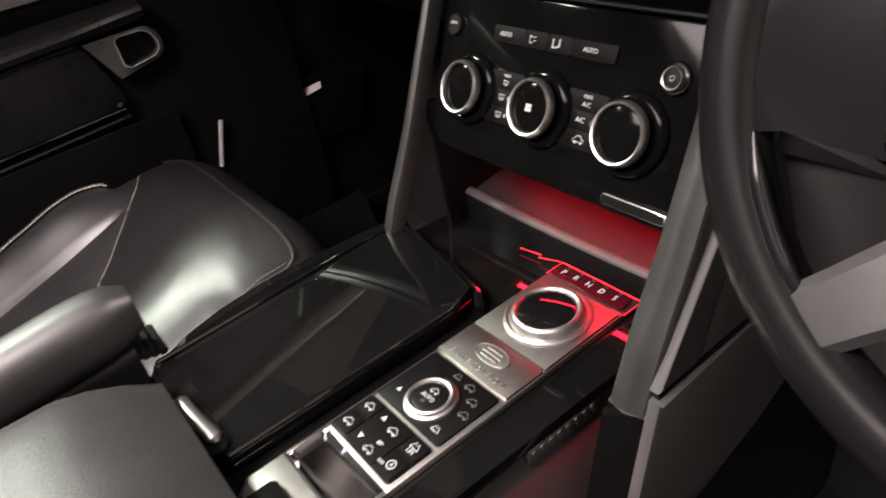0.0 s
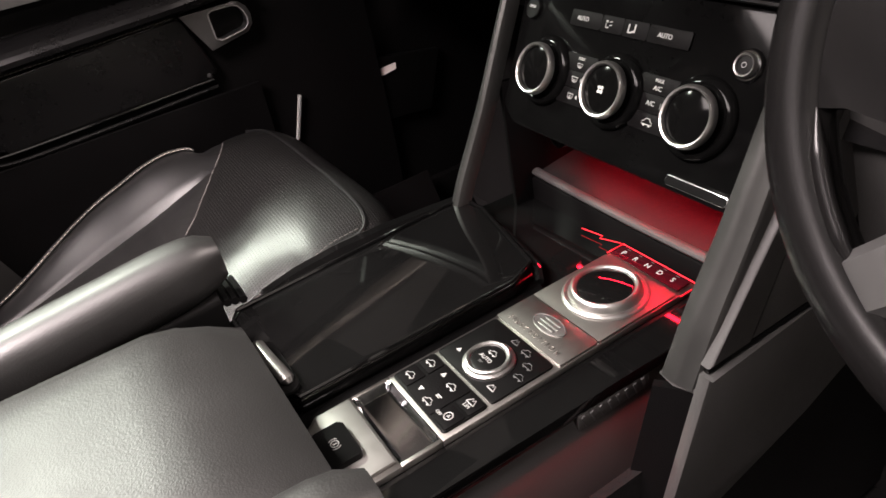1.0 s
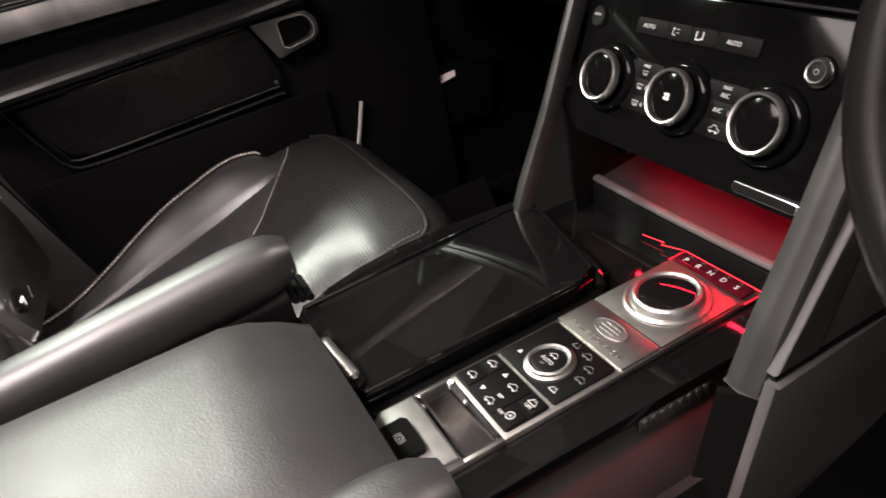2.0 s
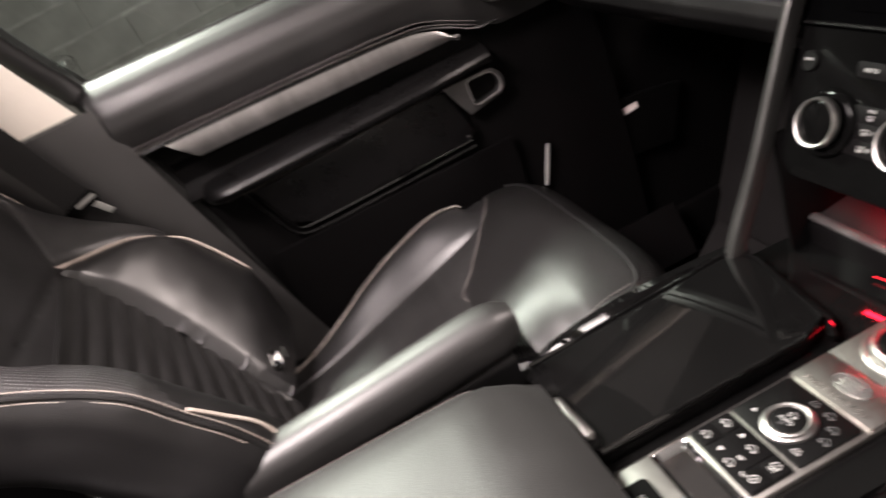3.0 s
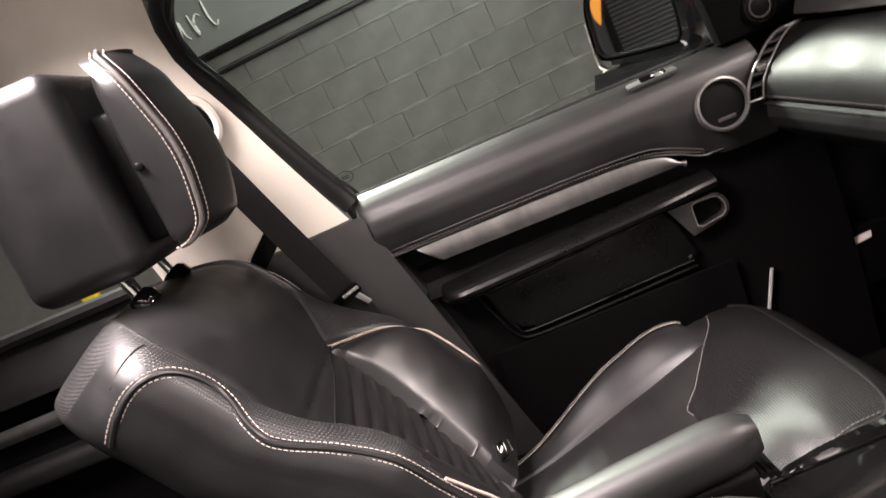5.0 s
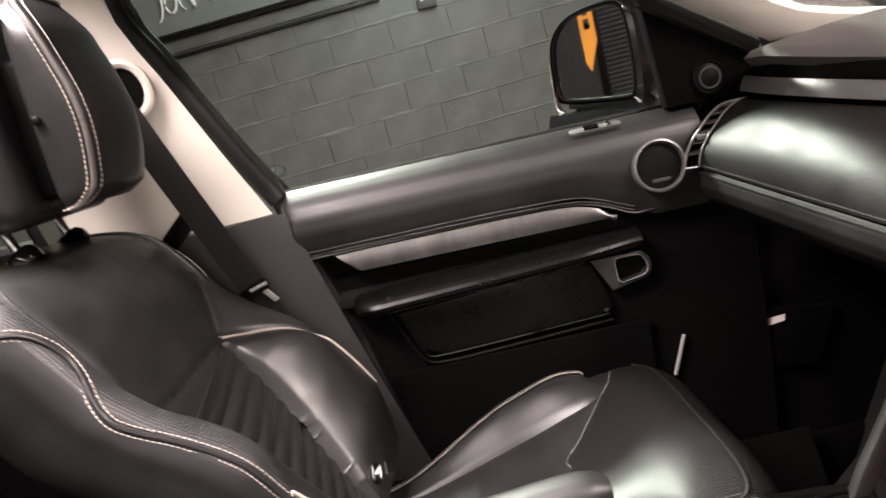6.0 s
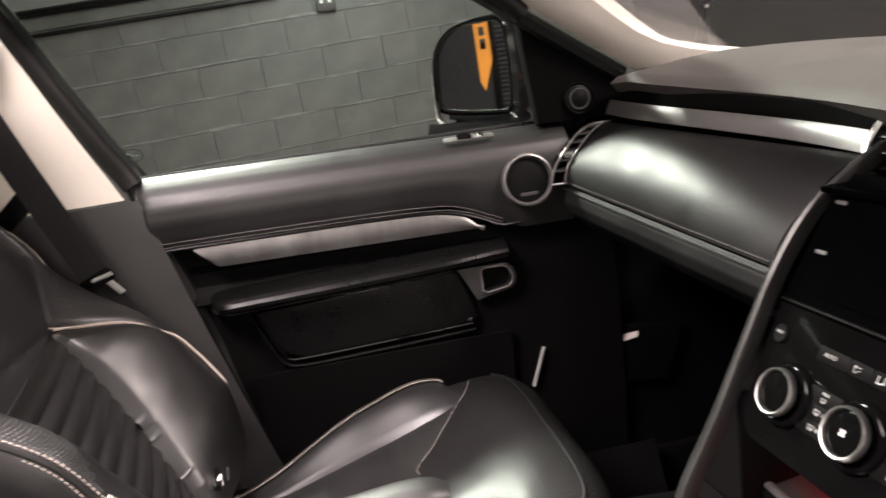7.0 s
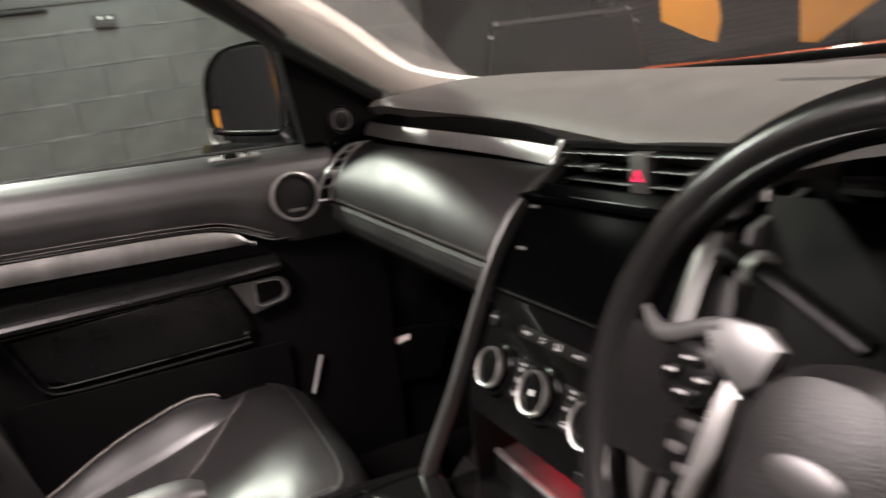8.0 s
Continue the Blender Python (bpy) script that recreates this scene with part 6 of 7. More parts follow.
def steering_wheel():
    w = thing("steering_wheel", "black leather steering wheel with silver spokes", "steering wheel", at=WC)
    n = 96
    pts = [WM @ Vector((0.1735 * math.cos(2 * math.pi * i / n), 0.1735 * math.sin(2 * math.pi * i / n), 0)) for i in range(n)]
    rim = part("rim", tube(pts, 0.0165, 18, close=True, up=WM.to_3x3() @ Vector((0, 0, 1))), WHEEL, w, "black leather rim")
    for a0, a1 in ((200, 232), (308, 340), (100, 166), (14, 80)):
        row = [WM @ Vector((0.1605 * math.cos(radians(a)), 0.1605 * math.sin(radians(a)), 0.009)) for a in range(a0, a1, 6)]
        part("thumb_ridge", tube(spline(row, 24), [0.0008 + 0.0036 * min(1, i / 6, (24 - i) / 6) for i in range(25)], 10), WHEEL, rim)
    hub = []
    for sc, z in ((0.6, -0.03), (0.95, -0.015), (1.0, 0.0), (0.97, 0.018), (0.85, 0.030), (0.5, 0.036), (0.05, 0.037)):
        hub.append([WM @ Vector((p.x * sc, p.y * sc - 0.014, z)) for p in rrect(0.104, 0.116, 0.046, 8)])
    cover = part("airbag_cover", loft(hub), PAD, w, "black airbag cover")
    part("badge", moved(lathe(Matrix.Diagonal((1, 0.5, 1, 1)), [(0.019, 0), (0.019, 0.002), (0.016, 0.003), (0, 0.003)], 32), WM @ pose(0, -0.010, 0.0355)), CUP, cover)
    up = WM.to_3x3() @ Vector((0, 0, 1))
    for s in (-1, 1):
        web = [Vector((s * x, y, 0)) for x, y in ((0.168, 0.034), (0.150, 0.030), (0.125, 0.022), (0.098, 0.026), (0.050, 0.030), (0.050, -0.066), (0.088, -0.060), (0.118, -0.048), (0.140, -0.046), (0.154, -0.056), (0.165, -0.062), (0.172, -0.02))]
        sp = part("spoke", moved(slab(web, (0, 0, 0.018), 0.006, 3), WM @ pose(0, 0, -0.009)), WHEEL, w, "black leather covered spoke")
        top = [WM @ Vector((s * x, y, z)) for x, y, z in ((0.154, 0.041, 0.004), (0.142, 0.034, 0.008), (0.126, 0.029, 0.012), (0.108, 0.033, 0.015), (0.090, 0.040, 0.018), (0.076, 0.044, 0.019))]
        part("silver_bezel", tube(spline(top, 24), [0.0025 + 0.0035 * smooth01(i / 10) for i in range(25)], 10), SPOKE, sp, "satin silver spoke bezel")
        shield = [Vector((s * x, y, 0)) for x, y in ((0.090, 0.044), (0.074, 0.050), (0.052, 0.050), (0.038, 0.040), (0.044, 0.020), (0.054, 0.012), (0.066, 0.018), (0.078, 0.030))]
        part("silver_shield", moved(slab(shield, (0, 0, 0.012), 0.003), WM @ pose(0, 0, 0.012)), SPOKE, sp, "satin silver spoke shield")
        strip_ = [Vector((s * x, y, 0)) for x, y in ((0.054, 0.010), (0.060, -0.024), (0.070, -0.056), (0.079, -0.056), (0.073, -0.028), (0.069, 0.004), (0.066, 0.018))]
        part("shield_strip", moved(slab(strip_, (0, 0, 0.010), 0.003), WM @ pose(0, 0, 0.012)), RING, sp, "satin grey strip beside the buttons")
        pad = part("button_pad", moved(plate(Matrix.Identity(4), 0.040, 0.038, 0.014, 0.012, 0.003), WM @ pose(s * 0.0915, 0.012, 0.008)), SATIN, sp)
        for bx, by, bw, bh in ((0.0915, 0.021, 0.022, 0.007), (0.103, 0.011, 0.010, 0.008), (0.080, 0.011, 0.010, 0.008), (0.0915, 0.001, 0.022, 0.007)):
            part("button", moved(plate(Matrix.Identity(4), bw, bh, 0.003, 0.004, 0.001), WM @ pose(s * bx, by, 0.019)), SATIN, pad)
            part("icon", moved(box(-0.004, 0.004, -0.001, 0.001, 0, 0.0004, 0), WM @ pose(s * bx, by, 0.0230)), ICON, pad)
        low = part("lower_pad", moved(plate(Matrix.Identity(4), 0.026, 0.042, 0.008, 0.010, 0.003), WM @ pose(s * 0.0865, -0.032, 0.006, 0, 0, -s * 8)), SATIN, sp)
        for bx, by in ((0.084, -0.016), (0.090, -0.031), (0.080, -0.041)):
            part("button", moved(plate(Matrix.Identity(4), 0.013, 0.006, 0.002, 0.003, 0.001), WM @ pose(s * bx, by, 0.0150)), PLASTIC_GREY, low)
        edges = []
        for x, y, z, wd, th in ((0.044, -0.070, 0.008, 0.020, 0.010), (0.066, -0.088, 0.010, 0.0185, 0.011), (0.088, -0.110, 0.009, 0.017, 0.010), (0.104, -0.126, 0.005, 0.0165, 0.008), (0.113, -0.135, 0.002, 0.0175, 0.005)):
            c, o = Vector((s * x, y, z)), Vector((s * 0.70, 0.71, 0))
            edges.append([WM @ (c + o * a * wd + Vector((0, 0, b * th))) for a, b in ((-1, -1), (-1, 0.3), (-0.72, 0.9), (0.72, 0.9), (1, 0.3), (1, -1))])
        part("lower_spoke", loft(edges), SPOKE, w, "satin silver lower spoke")
    part("column_shroud", moved(slab(rrect(0.13, 0.11, 0.03), (0, 0, -0.16), 0.006), WM @ pose(0, -0.02, -0.035)), PLASTIC, w)
    for s in (-1, 1):
        st = part("stalk", tube([WM @ Vector((s * x, y, -0.055)) for x, y in ((0.04, 0.05), (0.10, 0.074), (0.150, 0.090))], [0.008, 0.0090, 0.012], 12, flat=0.7), SATIN, w, "black control stalk")
        part("stalk_ring", tube([WM @ Vector((s * 0.122, 0.0810, -0.055)), WM @ Vector((s * 0.128, 0.0830, -0.055))], 0.0125, 14), BRIGHT, st)
        part("paddle", moved(slab(rrect(0.022, 0.075, 0.008), (0, 0, 0.004), 0.001), WM @ pose(s * 0.118, 0.035, -0.028, 0, 0, -s * 12)), SATIN, w, "black shift paddle")

steering_wheel()


# ---- front passenger door ----
def door():
    d = thing("front_door", "black padded car door with metal strip and speaker", "car door", at=(-0.72, 0.4, 0.1))
    X = -0.712
    # outline of the padded belt, from the pillar to the windscreen corner
    def belt(u, v):
        y = 0.030 + 0.74 * u
        prof = ((-0.748, 0.808), (-0.744, 0.8125), (-0.733, 0.8120), (-0.719, 0.8050), (-0.705, 0.7950), (-0.693, 0.7820), (-0.685, 0.7640), (-0.683, 0.738), (-0.690, 0.712), (-0.697, 0.695))
        i = min(8, int(v * 9))
        k = v * 9 - i
        x = prof[i][0] * (1 - k) + prof[i + 1][0] * k
        z = prof[i][1] * (1 - k) + prof[i + 1][1] * k
        low = 0.0 - 0.040 * smooth01((y - 0.53) / 0.10) - 0.02 * smooth01((y - 0.62) / 0.06)
        z += low * smooth01((v - 0.6) / 0.4)
        x -= 0.010 * smooth01((0.012 - (y - 0.03)) / 0.012)
        return (x, y, z)
    part("belt_pad", sheet(belt, 60, 27, 0.012), BELT, d, "padded black leather door top")
    part("belt_end", sheet(lambda u, v: Vector(belt(0, v)).lerp(Vector((-0.745, 0.032, belt(0, v)[2])), u), 2, 18, 0.003), PAD, d)
    ln = [(X + 0.020, y, z) for y, z in ((0.055, 0.6945), (0.20, 0.694), (0.40, 0.692), (0.52, 0.687), (0.57, 0.676), (0.61, 0.659), (0.635, 0.648))]
    for k in (0, 1):
        stitches("stitching", [(x + 0.003, y, z + 0.0095 - 0.007 * k) for x, y, z in ln], d, THREAD_DARK, r=0.0007)
    part("belt_welt", tube(spline([(x - 0.001, y, z - 0.003) for x, y, z in ln] + [(X + 0.012, 0.70, 0.646), (X + 0.010, 0.76, 0.645)], 40), 0.0028, 6), SATIN, d)
    # door card
    def card(u, v):
        y = 0.055 + 0.80 * u 
        z = 0.70 - 0.62 * v
        lean = 0.10 * v
        x = -0.735 + 0.018 * math.sin(math.pi * v)
        return (x, y + lean * (1 - u), z)
    part("card", sheet(card, 30, 30, 0.02), PLASTIC, d, "black grained door card")
    # metal strip
    def strip(u, v):
        y = 0.100 + 0.500 * u
        zt = 0.6885 - 0.001 * u - 0.0385 * smooth01((u - 0.72) / 0.40) ** 1.3 - 0.0135 * smooth01((u - 0.93) / 0.07)
        zb = 0.6520 - 0.0055 * u + 0.012 * smooth01((0.04 - u) / 0.04) ** 2
        return (X + 0.019 + 0.003 * math.sin(math.pi * v), y + 0.024 * v * (1 - u) ** 2, zt + (min(zb, zt - 0.001) - zt) * v)
    part("metal_strip", sheet(strip, 60, 8, 0.006), ALU_DARK, d, "satin metal door strip")
    # recess below the strip, with the armrest ledge
    part("recess", sheet(lambda u, v: (X - 0.022 + 0.030 * v ** 3 + 0.012 * (1 - v) ** 4, 0.085 + 0.56 * u, 0.652 - 0.065 * v), 20, 10, 0.004), PLASTIC, d, "black recess panel")
    def ledge(u, v):
        y = 0.105 + 0.53 * u
        prof = ((-0.724, 0.620), (-0.706, 0.6185), (-0.688, 0.615), (-0.673, 0.610), (-0.665, 0.605), (-0.661, 0.599), (-0.663, 0.592), (-0.670, 0.587), (-0.690, 0.583))
        i = min(7, int(v * 8))
        k = v * 8 - i
        x = prof[i][0] * (1 - k) + prof[i + 1][0] * k
        z = prof[i][1] * (1 - k) + prof[i + 1][1] * k
        end = 1 - math.sqrt(max(0.0, 1 - max(0.0, (0.045 - (y - 0.105)) / 0.045) ** 2))
        return (x - 0.055 * end - 0.016 * smooth01((u - 0.75) / 0.25), y, z - 0.016 + 0.016 * u)
    part("armrest", sheet(ledge, 40, 32, 0.01), TRIM, d, "soft black door armrest ledge")
    stitches("stitching", [Vector(ledge(u, 0.93)) + Vector((0.003, 0, -0.002)) for u in (0.06, 0.2, 0.4, 0.6, 0.8)], d, THREAD_DARK, r=0.0008)
    # pocket flap
    loop = [Vector(p) for p in ((0, 0.180, 0.558), (0, 0.208, 0.490), (0, 0.222, 0.472), (0, 0.252, 0.462), (0, 0.560, 0.470), (0, 0.572, 0.482), (0, 0.546, 0.567), (0, 0.537, 0.573))]
    pk = part("pocket_flap", moved(slab(loop, (0.016, 0, 0), 0.004, 3), pose(X - 0.006, 0, 0)), TRIM, d, "satin black stowage flap")
    # gloss beads added to draw the highlights along the flap's edges
    edge = [Vector((X + 0.011, p.y, p.z)) for p in loop[:6]]
    part("flap_edge_highlight", tube(spline([edge[0], edge[1], edge[2], edge[3], edge[4]], 30), 0.0024, 8), GLOSS, pk)
    part("flap_edge_highlight", tube([(X + 0.011, 0.182, 0.5590), (X + 0.012, 0.36, 0.5665), (X + 0.011, 0.537, 0.5735)], 0.0026, 8), GLOSS, pk)
    rim_ = spline([(X + 0.006, y, z) for y, z in ((0.165, 0.562), (0.195, 0.490), (0.210, 0.462), (0.245, 0.4475), (0.40, 0.4500), (0.565, 0.4560))], 40)
    part("flap_surround", tube(rim_, 0.0034, 8), TRIM, d)
    part("flap_catch", lathe(basis((X + 0.010, 0.556, 0.478), (0, 1, 0), (0, 0, 1)), [(0.0035, 0), (0.0035, 0.0015), (0, 0.002)], 12), CUP, pk)
    # pull cup
    def rim_at(poly, a):
        """Where a ray at the angle a leaves the outline."""
        c, best = Vector((math.cos(a), math.sin(a))), 0.0
        for i in range(len(poly)):
            p, q = Vector(poly[i - 1]), Vector(poly[i])
            e = q - p
            den = c.x * e.y - c.y * e.x
            if abs(den) > 1e-9:
                r, w = (p.x * e.y - p.y * e.x) / den, (p.x * c.y - p.y * c.x) / den
                if r > 0 and -1e-6 <= w <= 1 + 1e-6:
                    best = max(best, r)
        return Vector((c.x * best, c.y * best, 0))
    plan = ((-0.066, 0.030), (0.018, 0.030), (0.029, 0.027), (0.038, 0.018), (0.042, 0.004), (0.040, -0.010), (0.030, -0.020), (-0.034, -0.032))
    gap = ((-0.024, 0.022), (-0.017, 0.026), (0.017, 0.025), (0.026, 0.021), (0.032, 0.012), (0.035, 0.002), (0.033, -0.008), (0.026, -0.015), (-0.014, -0.021), (-0.023, -0.016))
    turns = sorted([2 * math.pi * i / 40 for i in range(40)] + [math.atan2(y, x) % (2 * math.pi) for x, y in plan])
    hole, outer = [rim_at(gap, a) for a in turns], [rim_at(plan, a) for a in turns]
    mt = basis((X + 0.013, 0.608, 0.545), (0, 1, 0), (0, 0, 1))
    skin = bmesh.new()
    va = [skin.verts.new(p + Vector((0, 0, 0.0025))) for p in hole]
    vb = [skin.verts.new(p + Vector((0, 0, 0.001))) for p in outer]
    vc = [skin.verts.new(p + Vector((0, 0, -0.022))) for p in hole]
    vd = [skin.verts.new(p + Vector((0, 0, -0.008))) for p in outer]
    quads(skin, vb, va)
    quads(skin, va, vc)
    quads(skin, vd, vb)
    cup = part("pull_cup", moved(skin, mt), CUP, d, "satin metal door pull cup")
    part("cup_floor", moved(slab([p * 0.995 + Vector((0, 0, -0.021)) for p in hole], (0, 0, -0.003)), mt), SATIN, cup)
    part("cup_edge", moved(tube([p + Vector((0, 0, 0.0025)) for p in hole], 0.0011, 6, close=True), mt), SILVER, cup)
    # lower panel
    part("lower_panel", sheet(lambda u, v: (X + 0.012 - 0.02 * v, 0.16 + 0.47 * u, 0.442 - 0.34 * v), 10, 10, 0.008), PLASTIC, d)
    # speaker
    ms = basis((X + 0.031, 0.684, 0.721), (0, 1, 0), (-0.10, 0, 1))
    sp = part("speaker", lathe(ms, [(0.0470, -0.01), (0.0470, 0.005), (0.0455, 0.009), (0.0425, 0.010), (0.0405, 0.007), (0.0400, -0.002)], 56), RING, d, "satin metal speaker ring")
    part("grille", lathe(ms, [(0.0402, -0.006), (0.0402, -0.001), (0.03, 0.002), (0.0, 0.003)], 40), PERF_GRILLE, sp, "black speaker grille")
    part("badge_bar", moved(box(-0.016, 0.016, -0.028, -0.022, 0.001, 0.003, 0.0005), ms), PLASTIC_GREY, sp)
    # window switch
    sw = part("window_switch", moved(plate(Matrix.Identity(4), 0.090, 0.017, 0.004, 0.005, 0.0015), basis((-0.706, 0.592, 0.8035), (0, 1, 0), (-1, 0, 0.36))), RING, d, "satin metal window switch panel")
    part("switch", moved(plate(Matrix.Identity(4), 0.026, 0.015, 0.003, 0.006, 0.0015), basis((-0.7055, 0.584, 0.8061), (0, 1, 0), (-1, 0, 0.36))), GLOSS, sw)
    part("chrome_tab", moved(plate(Matrix.Identity(4), 0.008, 0.014, 0.002, 0.006, 0.001), basis((-0.7055, 0.614, 0.8061), (0, 1, 0), (-1, 0, 0.36))), CHROME, sw)
    # sail panel with tweeter
    sail = [Vector((-0.705, y, z)) for y, z in ((0.722, 0.812), (0.712, 0.90), (0.700, 1.000), (0.725, 0.985), (0.872, 0.885), (0.885, 0.812))]
    sl = part("sail_panel", slab(sail, (-0.03, 0, 0), 0.004), PLASTIC, d, "black triangular mirror corner trim")
    mt = basis((-0.704, 0.800, 0.848), (0, 1, 0), (-0.05, 0, 1))
    tw = part("tweeter", lathe(mt, [(0.0290, -0.004), (0.0290, 0.004), (0.0265, 0.006), (0.0245, 0.003), (0.012, 0.006), (0, 0.007)], 40), SATIN, sl, "small round tweeter")
    part("tweeter_ring", lathe(mt, [(0.0190, 0.0045), (0.0190, 0.0058), (0.0165, 0.0060), (0.0160, 0.0048)], 36), PLASTIC_GREY, tw)
    # window frame and glass
    fr = [Vector((0, y, z)) for y, z in ((0.722, 0.812), (0.700, 1.0), (0.64, 1.052), (0.50, 1.145), (0.32, 1.235), (0.20, 1.268), (0.0, 1.275), (-0.07, 1.255), (-0.108, 1.222), (-0.125, 1.183), (-0.121, 1.128), (-0.098, 1.078), (-0.073, 1.012), (-0.038, 0.928), (-0.008, 0.860), (0.022, 0.802))]
    def lean(y, z, off=0.0):
        return Vector((-0.735 + 0.30 * max(0, z - 0.82) + off, y, z))
    wf = part("window_frame", tube([lean(p.y, p.z, 0.006) for p in spline(fr[1:], 70)], 0.018, 10), RUBBER, d, "black rubber window frame")
    part("outer_frame", tube([lean(p.y, p.z, -0.026) for p in spline(fr[1:], 70)], 0.022, 8), RUBBER, d)
    part("glass_seal", tube([(-0.748, 0.012, 0.8115), (-0.748, 0.74, 0.8145)], 0.0048, 6), RUBBER, d)
    gl = bmesh.new()
    gl.faces.new([gl.verts.new(lean(p.y, p.z, -0.012)) for p in fr])
    g = part("window_glass", gl, GLASS, d, "clear side window glass", smooth=False)
    facing(g).visible_shadow = False
    oval = moved(tube([(0.016 * math.cos(i * math.pi / 14), 0.011 * math.sin(i * math.pi / 14), 0) for i in range(28)], 0.0007, 4, close=True), basis(lean(0.030, 0.852, -0.010), (0, 1, 0), (0.3, 0, 1)))
    part("etched_mark", oval, SATIN, d)
    part("etched_mark", moved(merge(box(-0.009, 0.009, 0.001, 0.003, 0, 0.0005, 0), box(-0.008, 0.008, -0.003, -0.001, 0, 0.0005, 0)), basis(lean(0.030, 0.852, -0.010), (0, 1, 0), (0.3, 0, 1))), SATIN, d)
    # outer skin
    part("outer_skin", sheet(lambda u, v: (-0.80 - 0.06 * math.sin(math.pi * (0.2 + 0.8 * v)), 0.0 + 0.92 * u, 0.80 - 0.85 * v), 10, 12, 0.01), PAINT_ORANGE, d, "metallic orange outer door skin")
    part("outer_waist", box(-0.776, -0.756, 0.0, 0.92, 0.790, 0.8120, 0.003), CHROME_SOFT, d)
    mirror(d)
    # edges of the door at the pillar
    part("door_edge", tube(spline([(-0.735, 0.020, 0.80), (-0.73, 0.050, 0.69), (-0.73, 0.090, 0.56), (-0.73, 0.150, 0.35), (-0.73, 0.20, 0.12)], 20), 0.014, 8), RUBBER, d)


def mirror(d):
    """Outside mirror: shell, chrome foot and a real mirror glass."""
    c = Vector((-0.958, 0.668, 0.932))
    yaw = radians(MIRROR_YAW)
    m = basis(c, (math.cos(yaw), math.sin(yaw), 0), (0, -0.03, 1))
    # m's z points back to the viewer; x from the outer to the inner end
    shape = [Vector((x, y, 0)) for x, y in ((-0.108, -0.058), (-0.098, -0.082), (-0.05, -0.091), (0.09, -0.098), (0.112, -0.088), (0.120, -0.03), (0.118, 0.05), (0.106, 0.082), (0.07, 0.090), (-0.01, 0.088), (-0.065, 0.068), (-0.098, 0.026))]
    ring = spline(shape + [shape[0]], 48)[:-1]
    hs = part("mirror_shell", moved(loft([[p * 1.02 + Vector((0, -0.001, 0.012)) for p in ring], [p * 1.10 + Vector((0, -0.005, 0.006)) for p in ring], [p * 1.16 + Vector((-0.003, -0.007, -0.02)) for p in ring], [p * 1.06 + Vector((0, -0.004, -0.06)) for p in ring], [p * 0.7 + Vector((0, 0, -0.09)) for p in ring]], caps=False), m), PAINT_BLACK, d, "gloss black mirror shell")
    part("mirror_back", moved(slab([p * 0.72 + Vector((0, 0, -0.088)) for p in ring], (0, 0, -0.004)), m), PAINT_BLACK, hs)
    part("mirror_well", moved(slab([p * 1.01 for p in ring], (0, 0, -0.004)), m), SATIN, hs)
    part("mirror_glass", moved(slab([p * 0.94 + Vector((0, 0, 0.002)) for p in ring], (0, 0, 0.002)), m), MIRROR, hs, "silvered mirror glass", smooth=False)
    part("mirror_rim", moved(tube([p * 0.96 + Vector((0, 0, 0.006)) for p in ring], 0.004, 6, close=True), m), SATIN, hs)
    part("chrome_blade", tube(spline([m @ Vector(p) for p in ((-0.128, 0.0, -0.010), (-0.126, -0.055, -0.006), (-0.112, -0.106, 0.0), (-0.03, -0.118, 0.004), (0.06, -0.121, 0.002), (0.12, -0.117, 0.0))], 30), [0.004 + 0.003 * min(1, i / 10) for i in range(31)], 8, flat=0.7), ALU, hs, "chrome mirror blade")
    part("mirror_arm", loft([[Vector((x, y + dy, z + dz)) for dy, dz in ((-0.07, -0.020), (0.07, -0.020), (0.06, 0.012), (-0.06, 0.012))] for x, y, z in ((-1.03, 0.640, 0.812), (-0.90, 0.69, 0.812), (-0.79, 0.74, 0.808), (-0.74, 0.76, 0.806))]), PAINT_BLACK, hs)


MIRROR_YAW = 32
PERF_GRILLE = perforated("speaker_grille_metal", (0.004, 0.004, 0.004), 0.5, 0.0026, flat=(0, 1, 1), spec=0.12)
door()


